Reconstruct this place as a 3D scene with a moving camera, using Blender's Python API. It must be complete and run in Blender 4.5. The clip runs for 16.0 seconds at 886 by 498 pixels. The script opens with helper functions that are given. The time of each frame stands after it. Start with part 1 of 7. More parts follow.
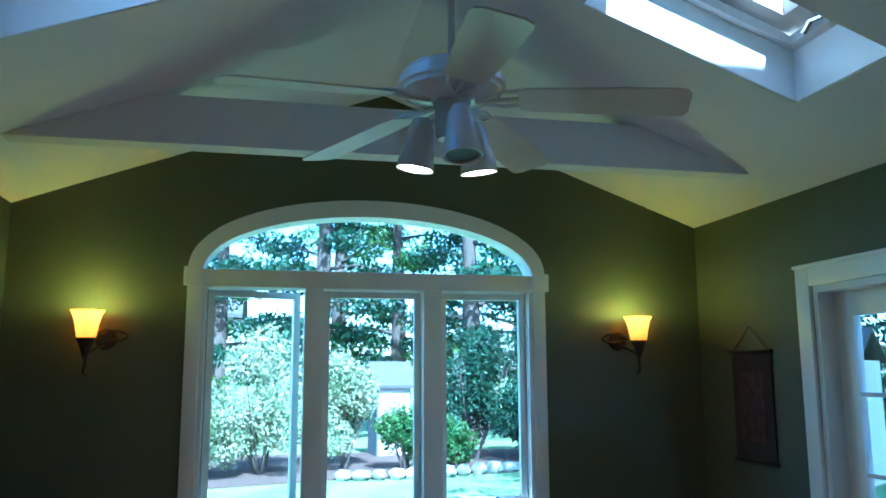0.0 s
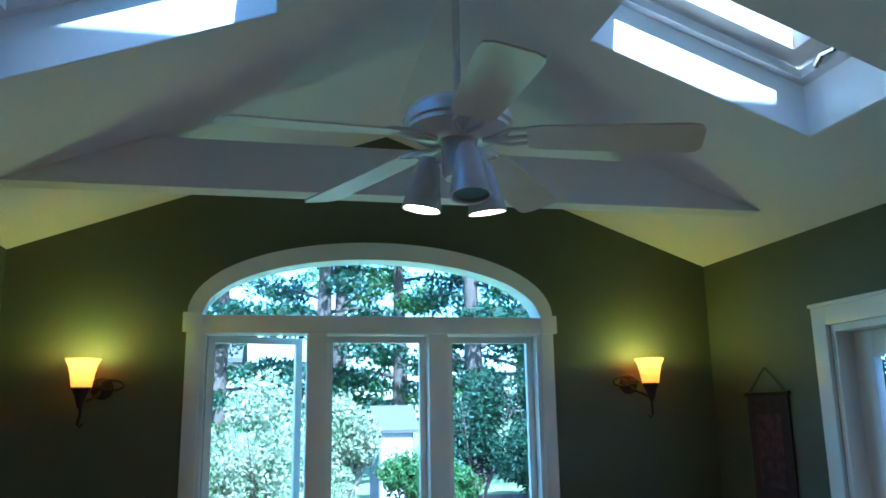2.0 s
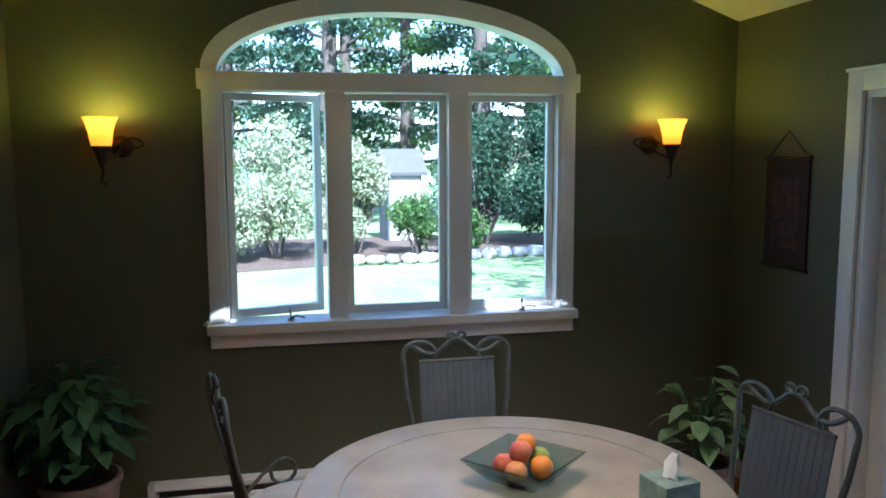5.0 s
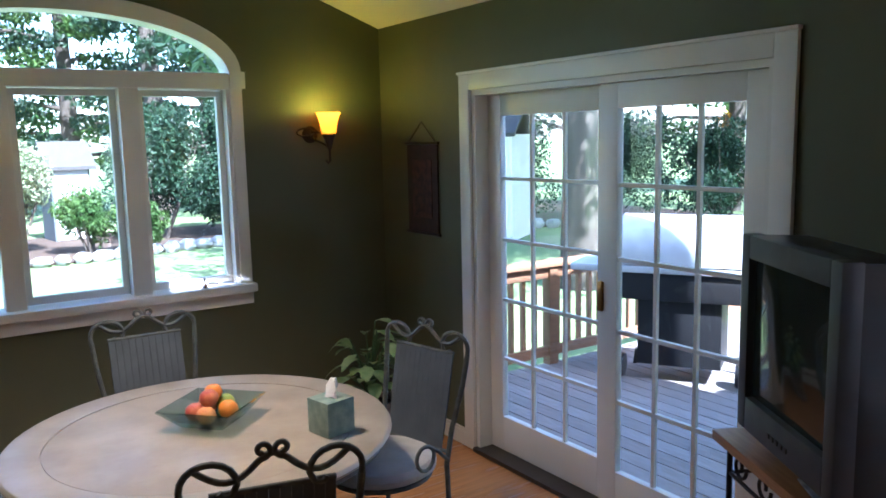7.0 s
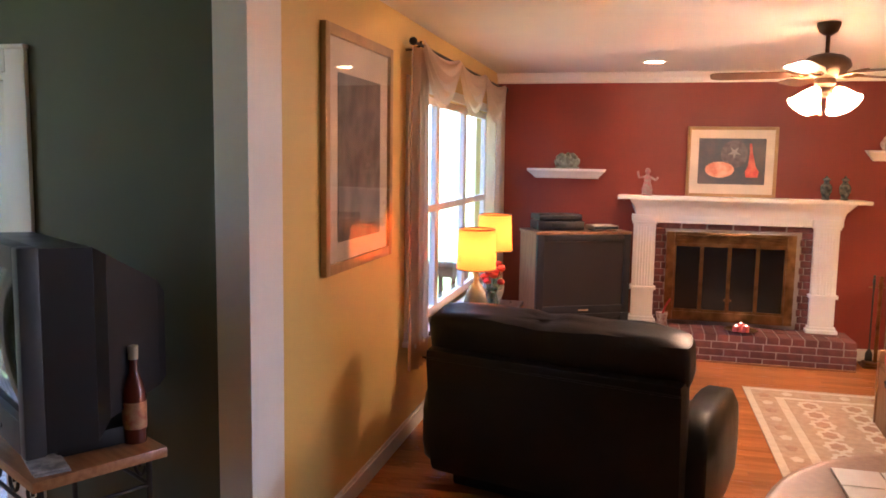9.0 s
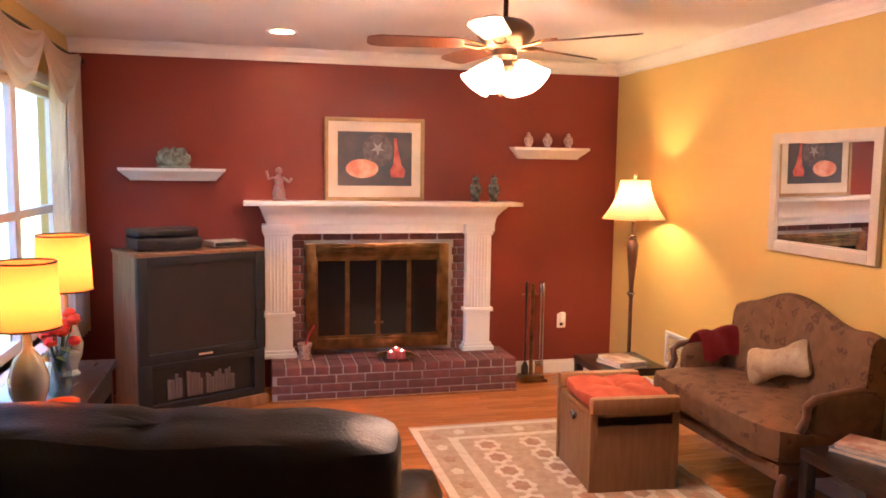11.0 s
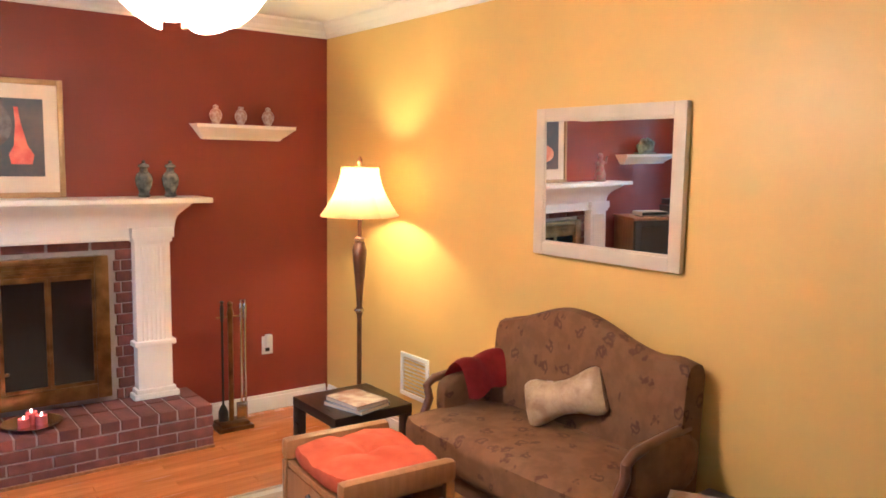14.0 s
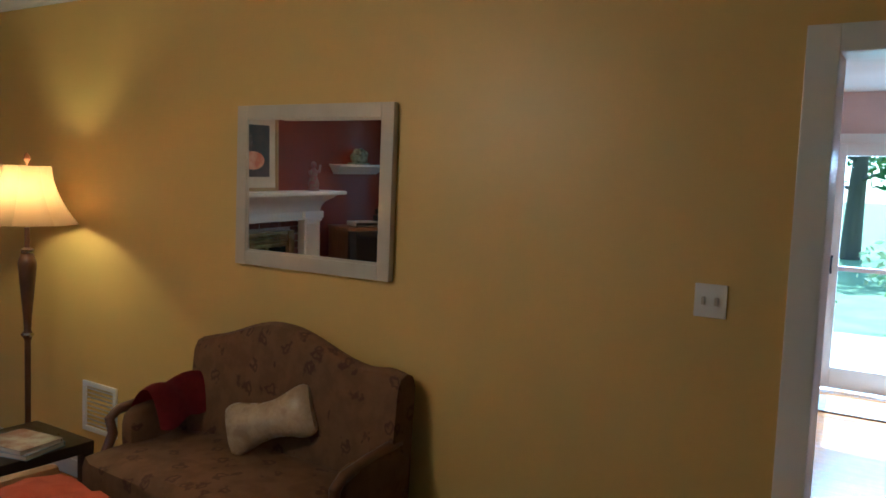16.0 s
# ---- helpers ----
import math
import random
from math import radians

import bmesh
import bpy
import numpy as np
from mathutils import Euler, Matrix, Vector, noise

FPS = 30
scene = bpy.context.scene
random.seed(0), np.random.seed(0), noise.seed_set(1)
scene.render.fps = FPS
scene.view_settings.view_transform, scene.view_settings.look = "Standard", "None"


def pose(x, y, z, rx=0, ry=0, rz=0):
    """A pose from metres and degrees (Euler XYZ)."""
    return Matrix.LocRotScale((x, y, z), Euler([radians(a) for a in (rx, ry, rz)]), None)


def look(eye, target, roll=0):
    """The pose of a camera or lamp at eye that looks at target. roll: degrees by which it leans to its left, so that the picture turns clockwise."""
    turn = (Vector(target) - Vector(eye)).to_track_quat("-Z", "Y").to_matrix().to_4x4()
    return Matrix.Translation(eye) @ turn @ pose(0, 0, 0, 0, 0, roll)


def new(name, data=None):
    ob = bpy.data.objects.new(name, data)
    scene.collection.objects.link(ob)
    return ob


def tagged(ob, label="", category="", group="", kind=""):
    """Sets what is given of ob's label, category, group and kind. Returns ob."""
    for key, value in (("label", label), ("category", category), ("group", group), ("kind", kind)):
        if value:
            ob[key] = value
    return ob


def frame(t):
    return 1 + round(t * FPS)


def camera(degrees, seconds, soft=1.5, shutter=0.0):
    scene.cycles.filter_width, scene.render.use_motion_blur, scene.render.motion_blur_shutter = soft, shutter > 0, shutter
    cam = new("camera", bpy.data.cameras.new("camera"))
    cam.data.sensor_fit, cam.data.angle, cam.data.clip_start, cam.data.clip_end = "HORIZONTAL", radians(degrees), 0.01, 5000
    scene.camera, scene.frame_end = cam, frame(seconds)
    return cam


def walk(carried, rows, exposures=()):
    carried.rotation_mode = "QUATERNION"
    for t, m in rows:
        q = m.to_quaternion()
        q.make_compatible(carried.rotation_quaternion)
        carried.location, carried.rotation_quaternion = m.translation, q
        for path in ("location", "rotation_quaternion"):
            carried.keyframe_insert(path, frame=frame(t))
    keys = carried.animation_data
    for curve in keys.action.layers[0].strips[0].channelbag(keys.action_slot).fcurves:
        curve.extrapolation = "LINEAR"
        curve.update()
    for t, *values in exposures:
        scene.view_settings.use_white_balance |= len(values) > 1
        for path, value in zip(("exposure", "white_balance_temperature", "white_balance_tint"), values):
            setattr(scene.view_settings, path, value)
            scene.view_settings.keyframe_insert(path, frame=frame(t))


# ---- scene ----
cam = camera(59.0, 16.0, soft=1.7)
PATH = [
    (0, (-2.367, -4.093, 1.67), (-1.956, -2.16, 1.979), -0.2),
    (0.5, (-2.383, -4.087, 1.654), (-1.967, -2.178, 2.081), -0.6),
    (1, (-2.389, -4.072, 1.649), (-1.971, -2.178, 2.136), -0.8),
    (1.5, (-2.386, -4.041, 1.664), (-1.969, -2.145, 2.144), -0.9),
    (2, (-2.374, -4.003, 1.688), (-1.966, -2.089, 2.101), -0.9),
    (2.5, (-2.359, -3.959, 1.719), (-1.968, -2.02, 2.015), -0.8),
    (3, (-2.349, -3.921, 1.748), (-1.978, -1.962, 1.902), -0.7),
    (3.5, (-2.336, -3.891, 1.781), (-1.984, -1.922, 1.785), -0.5),
    (3.7, (-2.33, -3.882, 1.79), (-1.985, -1.912, 1.741), -0.3),
    (5.8, (-2.488, -4.098, 1.786), (-1.973, -2.185, 1.51), -1.3),
    (6, (-2.47, -4.16, 1.786), (-1.905, -2.262, 1.507), -1.6),
    (6.5, (-2.516, -4.341, 1.807), (-1.716, -2.531, 1.52), -1.1),
    (7, (-2.57, -4.48, 1.788), (-1.46, -2.84, 1.509), -1.3),
    (7.5, (-2.606, -4.694, 1.793), (-1.193, -3.305, 1.526), -1.0),
    (8, (-2.681, -4.835, 1.797), (-1.019, -3.754, 1.533), -1.6),
    (8.5, (-2.689, -5.005, 1.776), (-0.86, -4.239, 1.519), 2.0),
    (9, (-2.562, -5.176, 1.74), (-0.634, -4.695, 1.511), 0.9),
    (9.5, (-2.092, -5.126, 1.753), (-0.111, -4.964, 1.526), 0.2),
    (10, (-1.765, -5.083, 1.73), (0.221, -5.192, 1.52), 0.2),
    (10.2, (-1.646, -5.049, 1.714), (0.333, -5.25, 1.511), 0.4),
    (12.5, (-0.158, -5.14, 1.666), (1.694, -5.854, 1.418), 0.3),
    (13, (-0.048, -5.269, 1.68), (1.768, -6.068, 1.427), 0.3),
    (13.5, (0.238, -5.342, 1.651), (1.96, -6.331, 1.414), 1.1),
    (14, (0.252, -5.405, 1.667), (1.837, -6.605, 1.444), 0.9),
    (14.5, (0.237, -5.465, 1.711), (1.63, -6.881, 1.478), 0.9),
    (15, (0.276, -5.61, 1.592), (1.479, -7.201, 1.445), 2.7),
    (15.5, (0.337, -5.677, 1.604), (1.406, -7.361, 1.452), 2.9),
    (16, (0.372, -5.62, 1.622), (1.445, -7.3, 1.454), 2.3),
]
walk(cam, [(t, look(eye, target, roll)) for t, eye, target, roll in PATH],
     [(0.0, 2.55, 3780, -3), (2.2, 2.5, 3900, 4), (3.7, 2.3, 4450, 10), (5.8, 2.5, 4800, 14), (7.5, 2.95, 5000, 17), (8.0, 3.2, 5050, 16), (8.5, 3.45, 5120, 16), (9.0, 3.7, 5250, 21), (10.2, 3.7, 5450, 29),
      (12.5, 3.65, 5000, 23), (14.3, 3.85, 4550, 5), (15.0, 2.8, 4450, -2), (15.5, 2.0, 4250, -7), (16.0, 1.75, 4150, -9)])

# ---- world and sun ----
world = bpy.data.worlds.new("sky")
scene.world = world
world.use_nodes = True
wn = world.node_tree.nodes
sky = wn.new("ShaderNodeTexSky")
sky.sky_type, sky.sun_disc = "NISHITA", False
sky.sun_elevation, sky.sun_rotation = radians(48), radians(175)
wn["Background"].inputs["Strength"].default_value = 0.15
world.node_tree.links.new(sky.outputs["Color"], wn["Background"].inputs["Color"])
sun_data = bpy.data.lights.new("sun", "SUN")
sun_data.energy, sun_data.angle, sun_data.color = 5.0, radians(0.53), (1.0, 0.95, 0.87)
sun = new("sun", sun_data)
sun.matrix_world = look((0, 0, 20), (-0.07, 0.76, 20 - 0.86))


def lamp(name, place, watts, colour, radius=0.04):
    data = bpy.data.lights.new(name, "POINT")
    data.energy, data.color, data.shadow_soft_size = watts, colour, radius
    ob = new(name, data)
    ob.location = place
    return ob


def spot(name, place, target, watts, colour, degrees, radius=0.03, blend=0.6):
    data = bpy.data.lights.new(name, "SPOT")
    data.energy, data.color, data.shadow_soft_size = watts, colour, radius
    data.spot_size, data.spot_blend = radians(degrees), blend
    ob = new(name, data)
    ob.matrix_world = look(place, target)
    return ob


WARM = (1.0, 0.645, 0.37)
AMBER = (1.0, 0.50, 0.10)
FANLIGHT = (2.50, -6.20)
# four bulbs of the family room's fan light, the reading lamps, the sconces and the sunroom fan's spots
for k in range(4):
    a = radians(45 + 90 * k)
    lamp("fan_bulb", (FANLIGHT[0] + 0.13 * math.cos(a), FANLIGHT[1] + 0.13 * math.sin(a), 2.08), 3.0, WARM, 0.05)
lamp("floor_lamp_bulb", (4.07, -7.68, 1.49), 2.8, (1.0, 0.66, 0.24), 0.04)
lamp("table_lamp_bulb", (2.18, -4.21, 1.19), 0.6, AMBER, 0.04)
lamp("table_lamp_bulb", (2.80, -4.21, 1.24), 0.6, AMBER, 0.04)
spot("downlight_bulb", (4.25, -5.25, 2.50), (4.25, -5.25, 0), 2.6, WARM, 100, 0.05)
lamp("sconce_bulb", (-0.45, -0.15, 1.965), 0.8, (1.0, 0.80, 0.05), 0.03)
lamp("sconce_bulb", (-3.235, -0.15, 1.965), 0.8, (1.0, 0.80, 0.05), 0.03)

# unseen lamp added outside the storm door to boost sky light in the hall
door_sky_fill = bpy.data.lights.new("door_sky_fill", "AREA")
door_sky_fill.shape, door_sky_fill.size, door_sky_fill.size_y = "RECTANGLE", 1.6, 1.4
door_sky_fill.energy, door_sky_fill.color = 150, (0.80, 0.88, 1.0)
new("door_sky_fill", door_sky_fill).matrix_world = look((0.75, -14.0, 2.45), (0.55, -10.6, 0.4))


# ---- materials ----
def surface(name, colour, rough=0.6, metal=0.0, second=None, scale=6.0, fine=90.0, bump=0.12, depth=0.002,
            spec=0.5, glow=0.0, stretch=(1, 1, 1), amount=0.5, per_object=0.0, coat=0.0, sharp=0.15):
    """A surface with broad mottling, fine grain and relief, in metres."""
    m = bpy.data.materials.new(name)
    m.use_nodes = True
    nt = m.node_tree
    b = nt.nodes["Principled BSDF"]
    co = nt.nodes.new("ShaderNodeTexCoord")
    mp = nt.nodes.new("ShaderNodeMapping")
    mp.inputs["Scale"].default_value = stretch
    nt.links.new(co.outputs["Object"], mp.inputs["Vector"])
    n1 = nt.nodes.new("ShaderNodeTexNoise")
    n1.inputs["Scale"].default_value, n1.inputs["Detail"].default_value = scale, 4
    n2 = nt.nodes.new("ShaderNodeTexNoise")
    n2.inputs["Scale"].default_value, n2.inputs["Detail"].default_value = fine, 3
    for n in (n1, n2):
        nt.links.new(mp.outputs["Vector"], n.inputs["Vector"])
    second = second or tuple(c * 0.82 for c in colour)
    mix = nt.nodes.new("ShaderNodeMix")
    mix.data_type = "RGBA"
    mix.inputs["A"].default_value, mix.inputs["B"].default_value = (*colour, 1), (*second, 1)
    add = nt.nodes.new("ShaderNodeMath")
    add.operation = "MULTIPLY_ADD"
    add.inputs[1].default_value, add.inputs[2].default_value = 0.35, -0.17
    nt.links.new(n2.outputs["Fac"], add.inputs[0])
    ramp = nt.nodes.new("ShaderNodeMapRange")
    ramp.inputs["From Min"].default_value, ramp.inputs["From Max"].default_value = 0.5 - sharp, 0.5 + sharp
    ramp.inputs["To Max"].default_value = amount * 2
    nt.links.new(n1.outputs["Fac"], ramp.inputs["Value"])
    tot = nt.nodes.new("ShaderNodeMath")
    tot.use_clamp = True
    nt.links.new(ramp.outputs["Result"], tot.inputs[0])
    nt.links.new(add.outputs["Value"], tot.inputs[1])
    nt.links.new(tot.outputs["Value"], mix.inputs["Factor"])
    out = mix.outputs["Result"]
    if per_object:
        info = nt.nodes.new("ShaderNodeObjectInfo")
        hsv = nt.nodes.new("ShaderNodeHueSaturation")
        mr = nt.nodes.new("ShaderNodeMapRange")
        mr.inputs["To Min"].default_value, mr.inputs["To Max"].default_value = 1 - per_object, 1 + per_object
        nt.links.new(info.outputs["Random"], mr.inputs["Value"])
        nt.links.new(mr.outputs["Result"], hsv.inputs["Value"])
        nt.links.new(out, hsv.inputs["Color"])
        out = hsv.outputs["Color"]
    nt.links.new(out, b.inputs["Base Color"])
    rr = nt.nodes.new("ShaderNodeMapRange")
    vary = min(0.07, rough * 0.4)
    rr.inputs["To Min"].default_value, rr.inputs["To Max"].default_value = rough - vary, min(rough + vary, 1)
    nt.links.new(n1.outputs["Fac"], rr.inputs["Value"])
    nt.links.new(rr.outputs["Result"], b.inputs["Roughness"])
    b.inputs["Metallic"].default_value = metal
    b.inputs["Specular IOR Level"].default_value = spec
    b.inputs["Coat Weight"].default_value = coat
    if bump:
        bp = nt.nodes.new("ShaderNodeBump")
        bp.inputs["Strength"].default_value, bp.inputs["Distance"].default_value = bump, depth
        nt.links.new(n2.outputs["Fac"], bp.inputs["Height"])
        nt.links.new(bp.outputs["Normal"], b.inputs["Normal"])
    if glow:
        nt.links.new(out, b.inputs["Emission Color"])
        b.inputs["Emission Strength"].default_value = glow
    return m


def glass(name, tint=(0.97, 0.99, 0.98), gloss=0.03):
    m = bpy.data.materials.new(name)
    m.use_nodes = True
    nt = m.node_tree
    nt.nodes.remove(nt.nodes["Principled BSDF"])
    out = nt.nodes["Material Output"]
    tr = nt.nodes.new("ShaderNodeBsdfTransparent")
    tr.inputs["Color"].default_value = (*tint, 1)
    gl = nt.nodes.new("ShaderNodeBsdfGlossy")
    gl.inputs["Roughness"].default_value = 0.02
    fr = nt.nodes.new("ShaderNodeLayerWeight")
    pw = nt.nodes.new("ShaderNodeMath")
    pw.operation = "POWER"
    pw.inputs[1].default_value = 5.0
    nt.links.new(fr.outputs["Facing"], pw.inputs[0])
    ma = nt.nodes.new("ShaderNodeMath")
    ma.operation = "MULTIPLY_ADD"
    ma.inputs[1].default_value, ma.inputs[2].default_value = 0.6, gloss
    nt.links.new(pw.outputs["Value"], ma.inputs[0])
    mx = nt.nodes.new("ShaderNodeMixShader")
    nt.links.new(ma.outputs["Value"], mx.inputs["Fac"])
    nt.links.new(tr.outputs["BSDF"], mx.inputs[1])
    nt.links.new(gl.outputs["BSDF"], mx.inputs[2])
    nt.links.new(mx.outputs["Shader"], out.inputs["Surface"])
    return m


def shade_cloth(name, colour, glow):
    """A lit lamp shade: cloth or glass that lets part of the bulb's light through."""
    m = bpy.data.materials.new(name)
    m.use_nodes = True
    nt = m.node_tree
    b = nt.nodes["Principled BSDF"]
    b.inputs["Base Color"].default_value = (*colour, 1)
    b.inputs["Roughness"].default_value = 0.7
    tl = nt.nodes.new("ShaderNodeBsdfTranslucent")
    tl.inputs["Color"].default_value = (*colour, 1)
    mx = nt.nodes.new("ShaderNodeMixShader")
    mx.inputs["Fac"].default_value = 0.6
    nt.links.new(b.outputs["BSDF"], mx.inputs[1])
    nt.links.new(tl.outputs["BSDF"], mx.inputs[2])
    nt.links.new(mx.outputs["Shader"], nt.nodes["Material Output"].inputs["Surface"])
    b.inputs["Emission Color"].default_value = (*colour, 1)
    b.inputs["Emission Strength"].default_value = glow
    return m


GREEN = surface("olive_wall_paint", (0.105, 0.110, 0.060), 0.62, second=(0.092, 0.098, 0.054), scale=1.5, fine=160, bump=0.25, depth=0.001)
YELLOW = surface("yellow_wall_paint", (0.68, 0.475, 0.132), 0.45, second=(0.64, 0.445, 0.122), scale=1.2, fine=160, bump=0.2, depth=0.001)
RED = surface("brick_red_wall_paint", (0.20, 0.030, 0.012), 0.5, second=(0.18, 0.026, 0.010), scale=1.2, fine=160, bump=0.2, depth=0.001)
PINK = surface("pale_pink_wall_paint", (0.74, 0.56, 0.52), 0.55, scale=1.5, fine=150)
CEIL = surface("white_ceiling_paint", (0.80, 0.79, 0.76), 0.75, second=(0.76, 0.75, 0.72), scale=1.3, fine=140, bump=0.25, depth=0.001)
WHITE = surface("white_trim_paint", (0.80, 0.79, 0.76), 0.35, second=(0.75, 0.74, 0.70), scale=3, fine=60, bump=0.05)
OAK = surface("oak_floor_boards", (0.48, 0.215, 0.068), 0.26, second=(0.34, 0.14, 0.042), scale=5, fine=70, stretch=(0.5, 7, 7), bump=0.1, depth=0.001, per_object=0.18, coat=0.2)
IRON = surface("dark_wrought_iron", (0.035, 0.030, 0.026), 0.45, 0.6, scale=20, fine=200, bump=0.3)
PEWTER = surface("grey_green_painted_iron", (0.115, 0.125, 0.115), 0.5, 0.3, second=(0.06, 0.07, 0.065), scale=30, fine=220, bump=0.3)
STONE = surface("cream_stone_top", (0.40, 0.355, 0.285), 0.36, second=(0.32, 0.275, 0.215), scale=5, fine=45, bump=0.05, coat=0.15)
SEAT = surface("pale_grey_seat_cloth", (0.50, 0.50, 0.49), 0.85, scale=10, fine=400, bump=0.4)
SLATE = surface("slate_blue_cloth", (0.085, 0.10, 0.115), 0.85, scale=10, fine=350, bump=0.4)
PANE = glass("window_glass")
CHROME = surface("polished_steel", (0.62, 0.62, 0.60), 0.22, 1.0, scale=8, fine=80, bump=0.03)
BLACKP = surface("dark_grey_plastic", (0.020, 0.020, 0.022), 0.45, scale=12, fine=300, bump=0.15, spec=0.35)
BLACKD = surface("black_plastic", (0.012, 0.012, 0.013), 0.35, scale=12, fine=300, bump=0.1)
SCREEN = surface("dark_tube_glass", (0.020, 0.028, 0.026), 0.07, scale=3, fine=20, bump=0.0, spec=0.6)
PINE = surface("varnished_pine", (0.42, 0.20, 0.075), 0.35, second=(0.30, 0.125, 0.04), scale=6, fine=60, stretch=(1, 8, 8), bump=0.1, coat=0.2)
LEATHER = surface("black_leather", (0.013, 0.0075, 0.0055), 0.40, scale=9, fine=130, bump=0.5, depth=0.003, spec=0.3)
BRICK = surface("worn_red_brick", (0.20, 0.070, 0.055), 0.8, second=(0.13, 0.050, 0.045), scale=14, fine=120, bump=0.6, depth=0.003, per_object=0.25)
MORTAR = surface("pale_mortar", (0.42, 0.37, 0.34), 0.9, scale=12, fine=160, bump=0.6, depth=0.002)
BRASS = surface("antique_brass", (0.31, 0.18, 0.07), 0.34, 1.0, second=(0.15, 0.085, 0.03), scale=10, fine=100, bump=0.05)
SOOTGLASS = surface("smoked_hearth_glass", (0.012, 0.010, 0.009), 0.12, scale=4, fine=40, bump=0.02)
ESPRESSO = surface("espresso_stained_wood", (0.025, 0.015, 0.012), 0.3, scale=6, fine=80, stretch=(1, 6, 6), bump=0.08)
FRAMEW = surface("whitewashed_frame_wood", (0.56, 0.51, 0.42), 0.4, second=(0.51, 0.46, 0.37), scale=7, fine=110, bump=0.15)
MIRROR = surface("mirror_silver", (0.85, 0.86, 0.86), 0.004, 1.0, second=(0.85, 0.86, 0.86), bump=0.0)


# ---- mesh helpers ----
def box(bm, x0, x1, y0, y1, z0, z1, bevel=0.0, m=None):
    vs = [bm.verts.new((x, y, z)) for x in (x0, x1) for y in (y0, y1) for z in (z0, z1)]
    fs = [bm.faces.new([vs[i] for i in f]) for f in ((0, 1, 3, 2), (4, 6, 7, 5), (0, 4, 5, 1), (2, 3, 7, 6), (0, 2, 6, 4), (1, 5, 7, 3))]
    if bevel:
        es = list({e for f in fs for e in f.edges})
        made = bmesh.ops.bevel(bm, geom=es, offset=bevel, segments=2, profile=0.6, affect="EDGES")
        vs = list({v for f in made["faces"] for v in f.verts} | {v for v in vs if v.is_valid})
    if m is not None:
        bmesh.ops.transform(bm, matrix=m, verts=vs)
    return vs


def rings(bm, loops, close_start=True, close_end=True, around=True):
    """A skin through rings of points that all have the same number of points."""
    made = [[bm.verts.new(p) for p in loop] for loop in loops]
    n = len(made[0])
    for a, b in zip(made, made[1:]):
        for i in range(n if around else n - 1):
            j = (i + 1) % n
            bm.faces.new((a[i], a[j], b[j], b[i]))
    if close_start:
        bm.faces.new(list(reversed(made[0])))
    if close_end:
        bm.faces.new(made[-1])
    return [v for loop in made for v in loop]


def lathe(bm, profile, x=0.0, y=0.0, seg=24, closed=True):
    """Turned about the upright through x, y; profile: radius and height, from below."""
    loops = [[(x + max(r, 1e-4) * math.cos(2 * math.pi * k / seg), y + max(r, 1e-4) * math.sin(2 * math.pi * k / seg), z) for k in range(seg)] for r, z in profile]
    return rings(bm, loops, closed, closed)


def tube(bm, pts, r, seg=8, taper=None):
    """A round bar along points."""
    pts = [Vector(p) for p in pts]
    loops, side = [], None
    for i, p in enumerate(pts):
        d = (pts[min(i + 1, len(pts) - 1)] - pts[max(i - 1, 0)]).normalized()
        ref = side if side is not None else (Vector((0, 0, 1)) if abs(d.z) < 0.9 else Vector((1, 0, 0)))
        u = (ref - d * ref.dot(d))
        u = u.normalized() if u.length > 1e-6 else d.orthogonal().normalized()
        side, v = u, d.cross(u)
        rad = taper(i / max(len(pts) - 1, 1)) * r if taper else r
        loops.append([p + rad * (math.cos(2 * math.pi * k / seg) * u + math.sin(2 * math.pi * k / seg) * v) for k in range(seg)])
    return rings(bm, loops)


def ball(bm, c, rx, ry=None, rz=None, u=16, v=10, wobble=0.0):
    ry, rz = ry or rx, rz or rx
    made = bmesh.ops.create_uvsphere(bm, u_segments=u, v_segments=v, radius=1.0)
    for w in made["verts"]:
        k = 1 + wobble * noise.noise(w.co * 2.3 + Vector(c) * 7)
        w.co = Vector((w.co.x * rx * k + c[0], w.co.y * ry * k + c[1], w.co.z * rz * k + c[2]))
    return made["verts"]


def spiral(c, r0, r1, a0, a1, plane="xz", n=26):
    """Points of a scroll about c."""
    out = []
    for i in range(n):
        k = i / (n - 1)
        a, r = radians(a0 + (a1 - a0) * k), r0 + (r1 - r0) * k
        du, dv = r * math.cos(a), r * math.sin(a)
        out.append((c[0] + du, c[1], c[2] + dv) if plane == "xz" else (c[0], c[1] + du, c[2] + dv))
    return out


def mesh_of(name, bm, material, smooth=False):
    bmesh.ops.recalc_face_normals(bm, faces=bm.faces)
    me = bpy.data.meshes.new(name)
    bm.to_mesh(me)
    bm.free()
    me.materials.append(material)
    if smooth:
        me.shade_smooth()
        me.set_sharp_from_angle(angle=radians(40))
    return me


def part(name, bm, material, parent, label="", smooth=True):
    ob = new(name, mesh_of(name, bm, material, smooth))
    ob.parent = parent
    if label:
        tagged(ob, label)
    return ob


def thing(name, place, label, category, group="", turn=0.0):
    ob = new(name)
    ob.matrix_basis = pose(*place, 0, 0, turn)
    ob.empty_display_size = 0.05
    return tagged(ob, label, category, group)


def solid(name, bm, material, label, category="", kind="structure", smooth=False):
    return tagged(new(name, mesh_of(name, bm, material, smooth)), label, category or name.split("_")[0], "", kind)


def B(*boxes, bevel=0.0):
    bm = bmesh.new()
    for b in boxes:
        box(bm, *b, bevel=bevel)
    return bm

